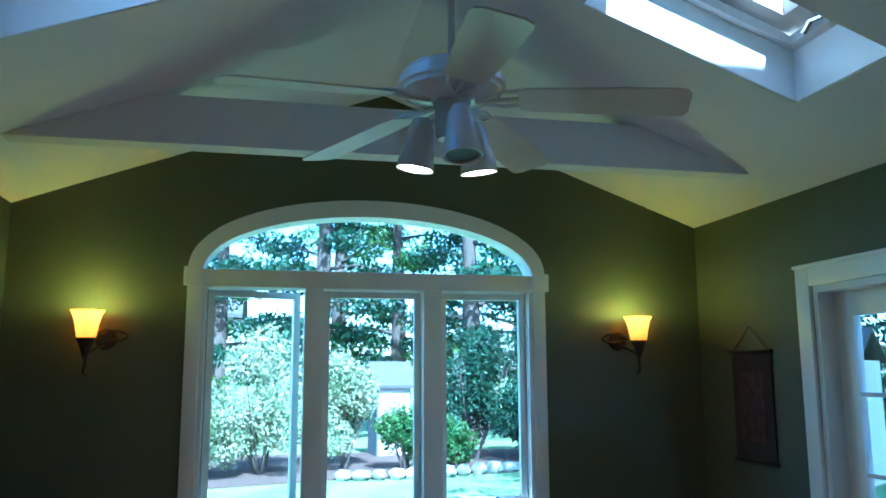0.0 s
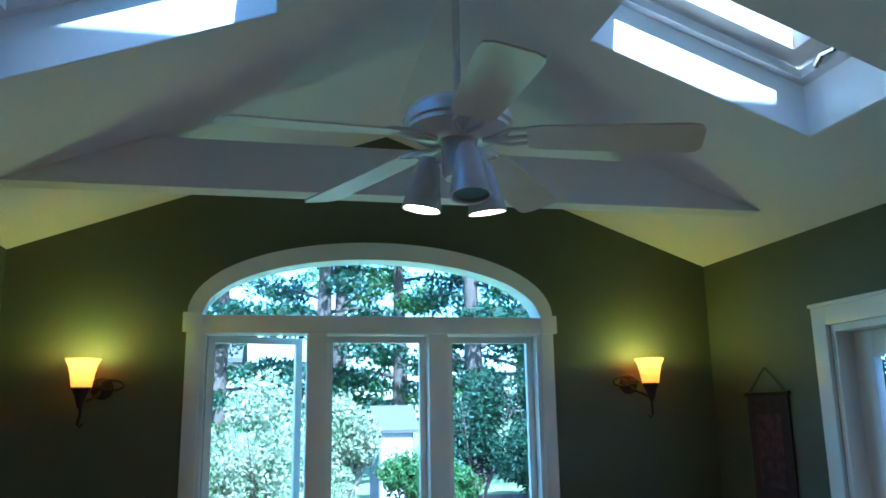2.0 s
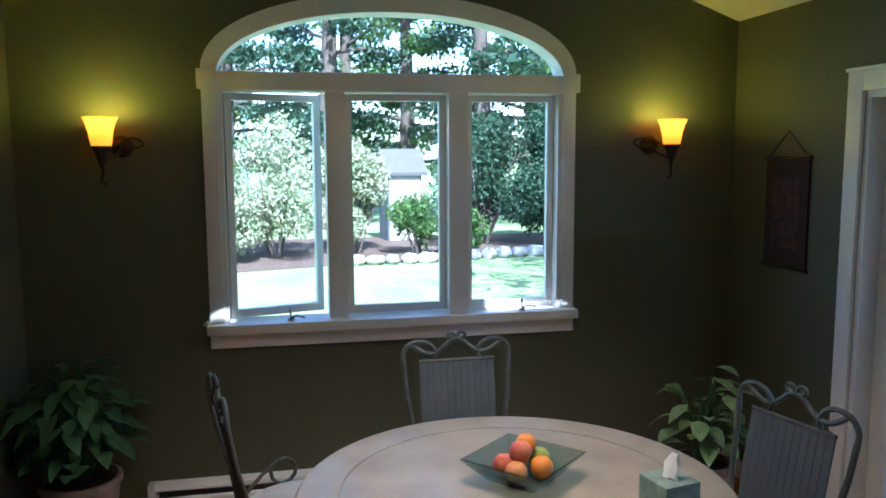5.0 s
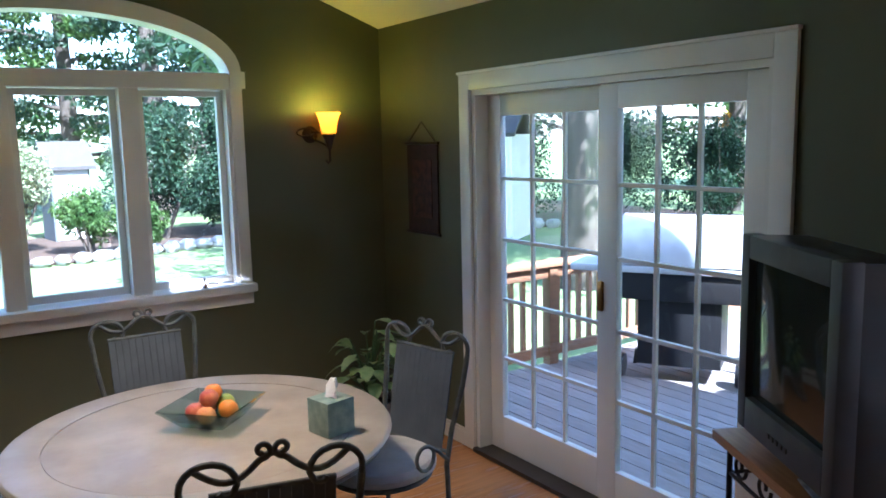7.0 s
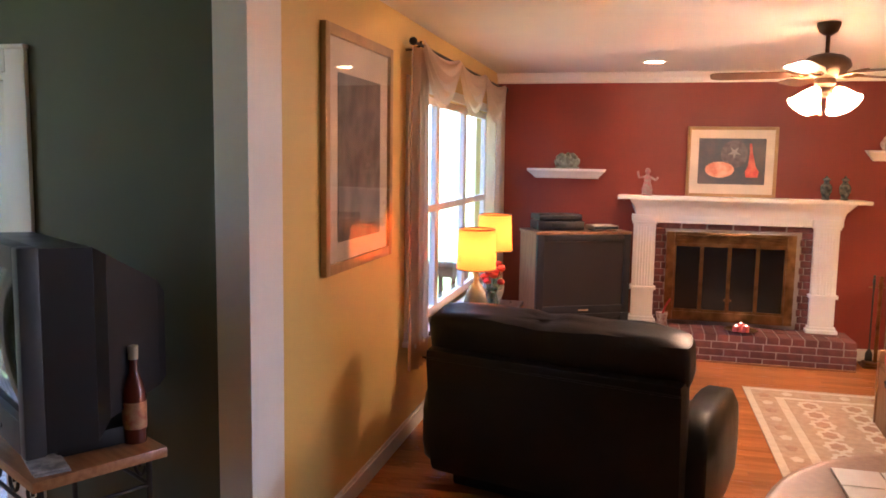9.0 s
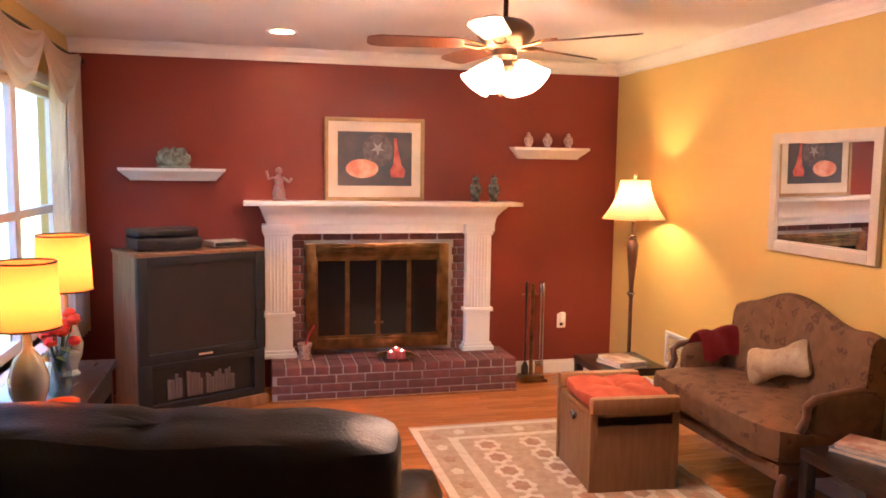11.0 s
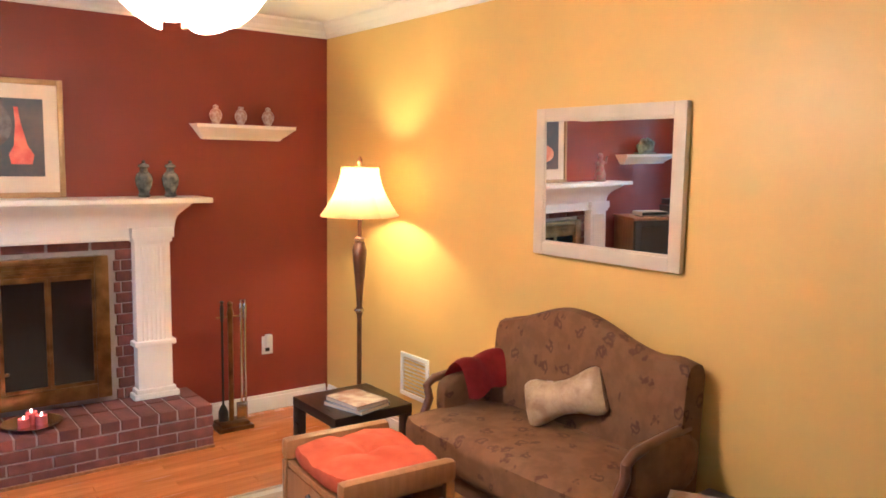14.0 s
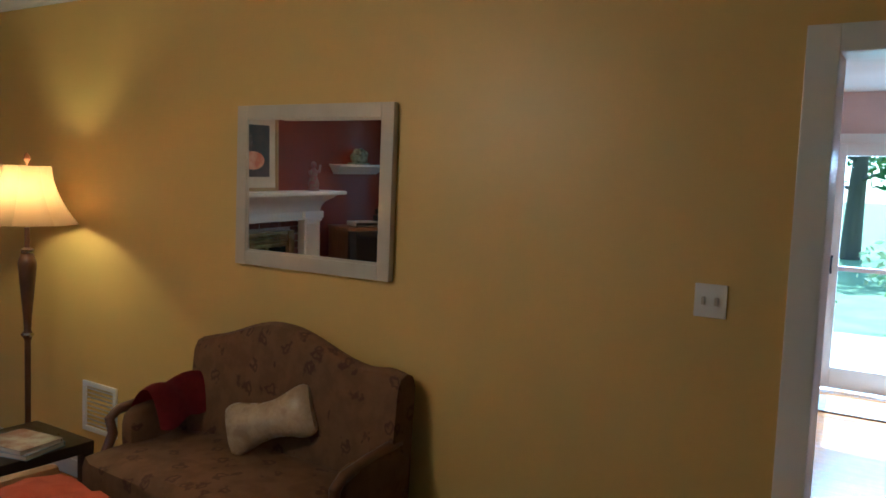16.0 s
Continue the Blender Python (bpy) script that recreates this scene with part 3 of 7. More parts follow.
for k in range(3):
    x0, x1 = FX0 + 0.9 * k, FX0 + 0.9 * (k + 1)
    bm = bmesh.new()
    zm = (FZ0 + FZ1) / 2
    for b in ((x0, x0 + 0.05, FZ0, FZ1), (x1 - 0.05, x1, FZ0, FZ1), (x0 + 0.05, x1 - 0.05, FZ0, FZ0 + 0.06), (x0 + 0.05, x1 - 0.05, FZ1 - 0.05, FZ1), (x0 + 0.05, x1 - 0.05, zm - 0.025, zm + 0.025)):
        box(bm, b[0], b[1], YN + 0.05, YN + 0.09, b[2], b[3])
    sash = part("sash", local(bm), WHITE, famwin, smooth=False)
    p = part("pane", local(B((x0 + 0.05, x1 - 0.05, YN + 0.068, YN + 0.072, FZ0 + 0.06, FZ1 - 0.05))), PANE, sash, "clear glass", smooth=False)
    p.visible_shadow = False

# ground outside: one sheet to the horizon
LAWN = surface("sunlit_lawn", (0.15, 0.23, 0.075), 0.9, second=(0.22, 0.28, 0.11), scale=1.2, fine=50, bump=0.8, depth=0.02)
bm = bmesh.new()
rings(bm, [[(-600, -600, -0.45), (600, -600, -0.45), (600, 600, -0.45), (-600, 600, -0.45)], [(-600, -600, -0.46), (600, -600, -0.46), (600, 600, -0.46), (-600, 600, -0.46)]])
solid("ground", bm, LAWN, "mown green lawn", "lawn")
# pale slab added to bounce more daylight through the storm door
solid("pavement_front", B((-1.2, 2.4, -17.0, -13.06, -0.47, -0.12), bevel=0.01), surface("pale_concrete", (0.55, 0.54, 0.52), 0.85, scale=3, fine=60, bump=0.4), "pale concrete slab added outside the storm door to bounce light", "pavement")


# ---- sunroom ----
def dining_chair(place, turn):
    """Iron chair, its back to -y, with scrolled crest, upright splats and a pale cushion."""
    t = thing("dining_chair", place, "scrolled wrought iron dining chair with a pale grey seat", "chair", "chairs round the table", turn)
    for sx in (-1, 1):
        bm = bmesh.new()
        tube(bm, [(sx * 0.19, 0.20, 0), (sx * 0.20, 0.21, 0.25), (sx * 0.195, 0.20, 0.44)], 0.011)
        part("leg", bm, PEWTER, t)
        bm = bmesh.new()
        tube(bm, [(sx * 0.19, -0.25, 0), (sx * 0.19, -0.21, 0.25), (sx * 0.19, -0.20, 0.45), (sx * 0.20, -0.225, 0.6), (sx * 0.225, -0.27, 0.78), (sx * 0.235, -0.29, 0.90)], 0.011)
        part("back_post", bm, PEWTER, t)
    bm = bmesh.new()
    for sx in (-1, 1):
        tilt = lambda z: -0.29 - (z - 0.9) * 0.1
        pts = [(sx * 0.235, -0.29, 0.90)] + [(sx * (0.165 + 0.072 * math.cos(radians(a))), tilt(0.93), 0.925 + 0.062 * math.sin(radians(a))) for a in range(0, 181, 20)]
        pts += [(sx * (0.135 + (0.042 - 0.016 * k) * math.cos(radians(180 + 60 * k))), -0.29, 0.915 + (0.042 - 0.016 * k) * math.sin(radians(180 + 60 * k))) for k in (0.5, 1, 1.5, 2)]
        tube(bm, pts, 0.0095)
        sweep = [(sx * (0.20 - 0.20 * k), -0.293, 0.975 - 0.045 * math.sin(math.pi * min(1, k * 1.15)) + 0.02 * k ** 3) for k in [i / 10 for i in range(11)]]
        tube(bm, sweep, 0.0095)
        tube(bm, spiral((sx * 0.026, -0.295, 1.005), 0.024, 0.006, 270, 270 - sx * 400, n=18), 0.008)
    part("crest", bm, PEWTER, t)
    bm = bmesh.new()
    tube(bm, [(-0.165, -0.285, 0.90), (0.165, -0.285, 0.90)], 0.008)
    part("rail", bm, PEWTER, t)
    bm = bmesh.new()
    tube(bm, [(-0.195, -0.21, 0.50), (0.195, -0.21, 0.50)], 0.008)
    part("rail", bm, PEWTER, t)
    for k in range(11):
        x = -0.15 + 0.03 * k
        bm = bmesh.new()
        rings(bm, [[(x * 0.92 + dx, -0.21 + dy, 0.50) for dx, dy in ((-0.0142, -0.004), (0.0142, -0.004), (0.0142, 0.004), (-0.0142, 0.004))],
                   [(x + dx, -0.245 + dy, 0.70) for dx, dy in ((-0.0142, -0.004), (0.0142, -0.004), (0.0142, 0.004), (-0.0142, 0.004))],
                   [(x + dx, -0.285 + dy, 0.90) for dx, dy in ((-0.0142, -0.004), (0.0142, -0.004), (0.0142, 0.004), (-0.0142, 0.004))]])
        part("splat", bm, SLATE, t, smooth=False)
    bm = bmesh.new()
    tube(bm, [(0.21 * math.cos(radians(a)), 0.21 * math.sin(radians(a)), 0.44) for a in range(0, 361, 15)], 0.010)
    part("seat_frame", bm, PEWTER, t)
    bm = bmesh.new()
    lathe(bm, [(0.05, 0.445), (0.20, 0.445), (0.232, 0.465), (0.235, 0.485), (0.215, 0.508), (0.12, 0.52), (0.0, 0.522)], 0, 0, 28)
    part("seat", bm, SEAT, t, "pale grey padded seat")
    for sx in (-1, 1):
        bm = bmesh.new()
        tube(bm, [(sx * 0.20, -0.20, 0.47), (sx * 0.235, -0.10, 0.55)] + [(sx * 0.24, -0.02 + 0.05 * math.cos(radians(a)), 0.55 + (0.05 - a / 20000) * math.sin(radians(a))) for a in range(150, -211, -30)], 0.008)
        part("side_scroll", bm, PEWTER, t)
    return t


TX, TY = -1.75, -1.67
dining_chair((-1.72, -0.98, 0), 180)
dining_chair((-1.08, -1.78, 0), 104)
dining_chair((-2.40, -1.13, 0), -78)
dining_chair((-1.79, -2.34, 0), -14)

table = thing("round_table", (TX, TY, 0), "round cream stone dining table with an inlaid ring", "table")
bm = bmesh.new()
lathe(bm, [(0.46, 0.708), (0.665, 0.708), (0.683, 0.716), (0.690, 0.728), (0.683, 0.739), (0.675, 0.742), (0.550, 0.742), (0.550, 0.736), (0.46, 0.736)], 0, 0, 72, False)
part("rim", bm, STONE, table)
bm = bmesh.new()
lathe(bm, [(0.0, 0.712), (0.546, 0.712), (0.546, 0.7405), (0.542, 0.7415), (0.0, 0.7415)], 0, 0, 72)
part("inlay", bm, STONE, table, "cream stone centre panel")
bm = bmesh.new()
lathe(bm, [(0.63, 0.688), (0.665, 0.688), (0.665, 0.707), (0.63, 0.707)], 0, 0, 60, False)
part("apron", bm, PEWTER, table, "dark iron band under the top")
for k in range(4):
    a = radians(45 + 90 * k)
    bm = bmesh.new()
    tube(bm, [(r * math.cos(a), r * math.sin(a), z) for r, z in ((0.58, 0.69), (0.40, 0.62), (0.16, 0.45), (0.12, 0.30), (0.24, 0.10), (0.36, 0.02), (0.40, 0.012))], 0.014)
    part("leg", bm, IRON, table)
bm = bmesh.new()
lathe(bm, [(0.13, 0.29), (0.13, 0.31)], 0, 0, 24)
part("collar", bm, IRON, table)

# fruit bowl, fruit and tissue box
bowl = thing("fruit_bowl", (-1.70, -1.61, 0.7435), "square clear glass bowl on the dining table", "bowl", turn=42)
BOWLG = glass("bowl_glass", (0.66, 0.76, 0.75), 0.16)
bm = bmesh.new()
sq = lambda s, z: [(s, s, z), (-s, s, z), (-s, -s, z), (s, -s, z)]
rings(bm, [sq(0.085, 0.0), sq(0.095, 0.012), sq(0.15, 0.075), sq(0.144, 0.077), sq(0.09, 0.018)], True, True)
part("body", bm, BOWLG, bowl, smooth=False)
FRUIT = {"peach": ((0.62, 0.20, 0.07), (0.70, 0.34, 0.10)), "orange": ((0.80, 0.30, 0.03), (0.72, 0.24, 0.02)), "apple": ((0.26, 0.40, 0.06), (0.36, 0.42, 0.08)), "red_apple": ((0.50, 0.06, 0.05), (0.62, 0.22, 0.10))}
fm = {k: surface(k + "_skin", v[0], 0.45, second=v[1], scale=18, fine=150, bump=0.1) for k, v in FRUIT.items()}
for kind, x, y, z, r in (("red_apple", -0.05, 0.04, 0.045, 0.037), ("peach", -0.06, -0.03, 0.045, 0.036), ("orange", 0.03, -0.05, 0.046, 0.038), ("apple", 0.075, 0.01, 0.05, 0.036), ("peach", 0.02, 0.05, 0.048, 0.037), ("apple", 0.06, 0.065, 0.055, 0.033), ("red_apple", -0.015, 0.0, 0.095, 0.036), ("orange", 0.035, 0.03, 0.10, 0.034)):
    c, s = math.cos(radians(25)), math.sin(radians(25))
    bm = bmesh.new()
    ball(bm, (0, 0, 0), r, r, r * 0.93, 16, 12, 0.05)
    for v in bm.verts:
        d = math.hypot(v.co.x, v.co.y) / r
        v.co.z -= 0.25 * r * max(0, 1 - d * 2.2) * (1 if v.co.z > 0 else 0)
    f = tagged(new(kind.replace("red_", ""), mesh_of(kind, bm, fm[kind], True)), {"peach": "ripe blushing peach lying in the glass bowl", "orange": "whole orange lying in the glass bowl", "apple": "green apple lying in the glass bowl", "red_apple": "red apple lying in the glass bowl"}[kind], "fruit", "fruit in the bowl")
    f.location = (-1.70 + c * x - s * y, -1.61 + s * x + c * y, 0.7435 + z)

tissue = thing("tissue_box", (-1.385, -1.98, 0.7435), "marbled green tissue box on the dining table", "tissue box", turn=12)
MARB = surface("green_marbled_card", (0.16, 0.24, 0.21), 0.5, second=(0.28, 0.36, 0.31), scale=22, fine=70, bump=0.03)
part("carton", B((-0.06, 0.06, -0.06, 0.06, 0, 0.128), bevel=0.003), MARB, tissue)
bm = bmesh.new()
loops = []
for k, (r, z) in enumerate(((0.028, 0.127), (0.022, 0.145), (0.026, 0.165), (0.012, 0.192))):
    loops.append([(r * (1 + 0.35 * math.sin(3 * a + k)) * math.cos(a) * 0.5 + 0.006 * k, r * (1 + 0.35 * math.sin(3 * a + k)) * math.sin(a), z + 0.006 * math.sin(2 * a + k)) for a in [2 * math.pi * i / 12 for i in range(12)]])
rings(bm, loops)
part("tissue", bm, surface("tissue_paper", (0.82, 0.83, 0.84), 0.9), tissue, "crumpled white tissue")

# sconces
IVORY = shade_cloth("amber_glass", (0.92, 0.46, 0.0), 0.26)


def sconce(x, side):
    t = thing("wall_sconce", (x, 0, 1.90), "lit amber glass wall sconce on a scrolled iron bracket", "wall lamp", "sconces beside the window")
    bm = bmesh.new()
    lathe(bm, [(0.042, -0.07), (0.046, -0.05), (0.052, -0.01), (0.062, 0.03), (0.074, 0.055), (0.077, 0.06), (0.072, 0.056), (0.058, 0.03), (0.047, -0.01), (0.040, -0.06)], 0, -0.15, 28, False)
    part("shade", bm, IVORY, t, "glowing amber glass shade")
    bm = bmesh.new()
    lathe(bm, [(0.012, -0.16), (0.03, -0.10), (0.045, -0.075), (0.045, -0.068), (0.0, -0.066)], 0, -0.15, 20)
    part("cup", bm, IRON, t)
    bm = bmesh.new()
    lathe(bm, [(0.0, 0), (0.05, 0.0), (0.052, 0.008), (0.03, 0.02), (0.0, 0.022)], 0, 0, 20)
    bmesh.ops.transform(bm, matrix=pose(side * 0.06, 0, -0.07, 90), verts=bm.verts)
    part("backplate", bm, IRON, t)
    bm = bmesh.new()
    tube(bm, [(side * 0.06, -0.02, -0.07), (side * 0.06, -0.07, -0.10), (side * 0.02, -0.13, -0.13), (0, -0.15, -0.15)], 0.007)
    tube(bm, [(0, -0.15, -0.12), (0.002, -0.145, -0.19), (-side * 0.012, -0.13, -0.23), (-side * 0.002, -0.12, -0.245), (side * 0.01, -0.125, -0.23)], 0.007)
    tube(bm, [(side * 0.04, -0.10, -0.06)] + [(side * (0.105 + (0.06 - 0.0001 * a) * math.cos(radians(a))), -0.05, -0.055 + 0.024 * math.sin(radians(a))) for a in range(180, -240, -30)], 0.006)
    part("scroll", bm, IRON, t)
    return t


sconce(-0.45, -1)
sconce(-3.235, 1)

# wall hanging
scroll = thing("wall_hanging", (-0.004, -0.495, 1.216), "dark woven wall hanging with a reddish pattern", "wall hanging")
CLOTH = surface("dark_woven_cloth", (0.030, 0.020, 0.022), 0.9, second=(0.05, 0.03, 0.03), scale=30, fine=400, bump=0.4)
part("cloth", B((-0.008, 0.0, -0.165, 0.165, 0.01, 0.545)), CLOTH, scroll, smooth=False)
part("panel", B((-0.011, -0.007, -0.105, 0.105, 0.10, 0.45)), surface("faded_red_weave", (0.10, 0.045, 0.045), 0.9, second=(0.03, 0.022, 0.03), scale=24, fine=200, bump=0.3), scroll, "faded red patterned centre", smooth=False)
for z in (0.005, 0.548):
    bm = bmesh.new()
    tube(bm, [(-0.008, -0.18, z), (-0.008, 0.18, z)], 0.009)
    part("rod", bm, ESPRESSO, scroll)
bm = bmesh.new()
tube(bm, [(-0.008, -0.15, 0.55), (-0.005, 0, 0.675), (-0.008, 0.15, 0.55)], 0.0035)
part("cord", bm, ESPRESSO, scroll)

# baseboard heater
heater = thing("baseboard_heater", (-1.86, -0.003, 0), "white enamel baseboard heater under the window", "heater")
bm = bmesh.new()
rings(bm, [[(x, y, z) for y, z in ((0, 0.02), (-0.055, 0.02), (-0.066, 0.035), (-0.066, 0.105), (-0.058, 0.112), (0, 0.112))] for x in (-1.24, 1.24)])
part("casing", bm, WHITE, heater, smooth=False)
# solid black strip stands in for the shade between casing and hood
part("slot", B((-1.22, 1.22, -0.05, 0, 0.112, 0.138)), BLACKD, heater, "black strip standing for shade in the air gap", smooth=False)
bm = bmesh.new()
rings(bm, [[(x, y, z) for y, z in ((0, 0.138), (-0.045, 0.138), (-0.06, 0.15), (-0.052, 0.165), (0, 0.18))] for x in (-1.24, 1.24)])
part("hood", bm, WHITE, heater, smooth=False)
for s in (-1, 1):
    x = s * 1.255
    part("end_cap", B((x - 0.016, x + 0.016, -0.068, 0, 0.015, 0.182), bevel=0.003), WHITE, heater)
bm = bmesh.new()
tube(bm, [(-0.9, -0.075, 0.03), (-0.5, -0.09, 0.05), (0.0, -0.08, 0.03), (0.6, -0.085, 0.012)], 0.005)
cable = tagged(new("cable", mesh_of("cable", bm, BLACKD, True)), "black cable lying along the baseboard heater", "cable")
cable.location = (-1.86, -0.003, 0)


# plants
def leaf_mesh(bm, base, direction, length, width, droop, fold=0.25):
    d = Vector(direction).normalized()
    side = d.cross(Vector((0, 0, 1)))
    side = side.normalized() if side.length > 0.05 else Vector((1, 0, 0))
    upv = side.cross(d)
    rows = []
    for i, (k, w) in enumerate(((0, 0.08), (0.25, 0.75), (0.5, 1.0), (0.75, 0.7), (1.0, 0.03))):
        c = Vector(base) + d * length * k + Vector((0, 0, -droop * length * k * k))
        rows.append([bm.verts.new(c - side * width * w * 0.5 + upv * fold * width * w * 0.5), bm.verts.new(c), bm.verts.new(c + side * width * w * 0.5 + upv * fold * width * w * 0.5)])
    for a, b in zip(rows, rows[1:]):
        for i in range(2):
            bm.faces.new((a[i], a[i + 1], b[i + 1], b[i]))


LEAFD = surface("dark_green_leaf", (0.035, 0.085, 0.03), 0.4, second=(0.06, 0.13, 0.04), scale=14, fine=90, bump=0.1)
LEAFL = surface("pale_green_leaf", (0.16, 0.26, 0.08), 0.45, second=(0.30, 0.38, 0.16), scale=16, fine=90, bump=0.1)
POTC = surface("mottled_ceramic", (0.34, 0.27, 0.22), 0.35, second=(0.14, 0.10, 0.085), scale=9, fine=50, bump=0.08, coat=0.3)
SOIL = surface("potting_soil", (0.03, 0.02, 0.014), 0.95, scale=30, fine=200, bump=0.8)


def pot_plant(place, label, pot_h, pot_r, leaves, spread, height, size, material, seed):
    rnd = random.Random(seed)
    t = thing("potted_plant", place, label, "plant")
    bm = bmesh.new()
    lathe(bm, [(pot_r * 0.62, 0.02), (pot_r * 0.85, pot_h * 0.4), (pot_r, pot_h * 0.9), (pot_r * 1.06, pot_h * 0.92), (pot_r * 1.06, pot_h), (pot_r * 0.95, pot_h), (pot_r * 0.93, pot_h - 0.03)], 0, 0, 32)
    part("pot", bm, POTC, t)
    bm = bmesh.new()
    lathe(bm, [(pot_r * 0.9, 0.0), (pot_r * 1.02, 0.012), (pot_r * 1.04, 0.026), (pot_r * 0.95, 0.024), (pot_r * 0.6, 0.012)], 0, 0, 32)
    part("saucer", bm, POTC, t)
    bm = bmesh.new()
    lathe(bm, [(0, pot_h - 0.035), (pot_r * 0.92, pot_h - 0.035), (pot_r * 0.92, pot_h - 0.028), (0, pot_h - 0.02)], 0, 0, 20)
    part("soil", bm, SOIL, t)
    stems, foliage = bmesh.new(), bmesh.new()
    for k in range(leaves):
        a, r = rnd.uniform(0, 2 * math.pi), spread * rnd.uniform(0.15, 1) ** 0.7
        top = Vector((r * math.cos(a), r * math.sin(a), pot_h + height * rnd.uniform(0.25, 1.0) * (1.1 - 0.4 * r / spread)))
        tube(stems, [(0.3 * r * math.cos(a) * 0.3, 0.3 * r * math.sin(a) * 0.3, pot_h - 0.03), (top.x * 0.5, top.y * 0.5, pot_h + (top.z - pot_h) * 0.65), tuple(top)], 0.004, 5)
        leaf_mesh(foliage, top, (math.cos(a + rnd.uniform(-0.7, 0.7)), math.sin(a + rnd.uniform(-0.7, 0.7)), rnd.uniform(-0.2, 0.5)), size * rnd.uniform(0.7, 1.2), size * rnd.uniform(0.4, 0.6), rnd.uniform(0.2, 0.6))
    part("stalk", stems, LEAFD, t)
    part("foliage", foliage, material, t)
    return t


pot_plant((-0.42, -0.50, 0), "leafy pale green houseplant in a ceramic pot", 0.26, 0.14, 46, 0.15, 0.50, 0.15, LEAFL, 4)
pot_plant((-3.38, -0.27, 0), "dark feathery houseplant in a mottled ceramic pot", 0.34, 0.17, 170, 0.23, 0.55, 0.13, LEAFD, 7)

# television on its stand
STX, STY, STURN, STZ = -0.375, -3.285, -119.0, 0.785
stand = thing("tv_stand", (STX, STY, 0), "varnished wood stand on curled wrought iron legs", "tv stand", turn=STURN + 180)
bm = bmesh.new()
box(bm, -0.365, 0.365, -0.21, 0.21, STZ - 0.035, STZ, bevel=0.006)
part("top", bm, PINE, stand)
for sx in (-1, 1):
    for sy in (-1, 1):
        bm = bmesh.new()
        yl = 0.17 if sy > 0 else -0.17
        tube(bm, [(sx * 0.31, yl, STZ - 0.035), (sx * 0.31, yl, 0.35), (sx * 0.32, yl + sy * 0.01, 0.1), (sx * 0.34, yl + sy * 0.025, 0.0)], 0.010)
        part("leg", bm, IRON, stand)
for sy in (-1, 1):
    bm = bmesh.new()
    yl = 0.17 if sy > 0 else -0.17
    tube(bm, [(-0.31, yl, 0.65), (0.31, yl, 0.65)], 0.007)
    for k in range(4):
        tube(bm, spiral((-0.235 + 0.157 * k, yl, 0.702), 0.045, 0.012, 180, 560, n=20), 0.006)
    part("scrollwork", bm, IRON, stand)
for sx in (-1, 1):
    for z in (0.30, 0.65):
        bm = bmesh.new()
        tube(bm, [(sx * 0.31, -0.17, z), (sx * 0.31, 0.17, z)], 0.007)
        part("side_rail", bm, IRON, stand)

tv = thing("television", (STX + 0.03, STY - 0.08, STZ + 0.001), "grey tube television with a dark screen, switched off", "television", turn=57)
tv.scale = (0.94, 1.0, 1.14)
TVB = surface("charcoal_plastic", (0.055, 0.060, 0.065), 0.45, scale=12, fine=300, bump=0.12)
bm = bmesh.new()
for b in ((-0.32, -0.262, 0.20, 0.26, 0.05, 0.60), (0.262, 0.32, 0.20, 0.26, 0.05, 0.60), (-0.262, 0.262, 0.20, 0.26, 0.535, 0.60), (-0.262, 0.262, 0.20, 0.26, 0.05, 0.145)):
    box(bm, *b, bevel=0.008)
part("bezel", bm, TVB, tv)
bm = bmesh.new()
rings(bm, [[(sx * w, y, z) for sx, z in ((-1, z0), (1, z0), (1, z1), (-1, z1))] for w, y, z0, z1 in ((0.315, 0.20, 0.055, 0.595), (0.315, 0.05, 0.06, 0.59), (0.22, -0.02, 0.09, 0.56), (0.13, -0.22, 0.14, 0.46), (0.11, -0.25, 0.16, 0.42))])
part("cabinet", bm, BLACKD, tv, smooth=False)
bm = bmesh.new()
N = 12
grid = [[bm.verts.new((-0.262 + 0.524 * i / N, 0.235 + 0.018 * (1 - ((i - N / 2) / (N / 2)) ** 2) * (1 - ((j - N / 2) / (N / 2)) ** 2), 0.145 + 0.39 * j / N)) for j in range(N + 1)] for i in range(N + 1)]
for i in range(N):
    for j in range(N):
        bm.faces.new((grid[i][j], grid[i + 1][j], grid[i + 1][j + 1], grid[i][j + 1]))
part("screen", bm, SCREEN, tv, "dark curved glass screen")
part("base", B((-0.20, 0.20, -0.12, 0.14, 0.0, 0.055), bevel=0.01), BLACKD, tv)
bm = bmesh.new()
for k in range(5):
    box(bm, -0.06 + 0.03 * k, -0.045 + 0.03 * k, 0.26, 0.264, 0.085, 0.097)
part("buttons", bm, BLACKD, tv)

bottle = thing("bottle", (-0.355, -3.575, STZ + 0.001), "red labelled bottle standing beside the television", "bottle")
bm = bmesh.new()
lathe(bm, [(0.0, 0), (0.036, 0.0), (0.038, 0.02), (0.038, 0.17), (0.030, 0.20), (0.015, 0.24), (0.014, 0.28), (0.0, 0.28)], 0, 0, 20)
part("body", bm, surface("brown_bottle_glass", (0.11, 0.02, 0.01), 0.15, scale=8, fine=40, bump=0.0), bottle)
bm = bmesh.new()
lathe(bm, [(0.0, 0.281), (0.016, 0.281), (0.017, 0.325), (0.0, 0.33)], 0, 0, 16)
part("cap", bm, surface("cream_cap", (0.55, 0.48, 0.33), 0.5), bottle, "cream cap")
bm = bmesh.new()
lathe(bm, [(0.0386, 0.05), (0.0386, 0.14)], 0, 0, 20, False)
part("label", bm, surface("red_paper_label", (0.36, 0.10, 0.05), 0.7, second=(0.5, 0.3, 0.15), scale=30, fine=120), bottle, "red paper label")
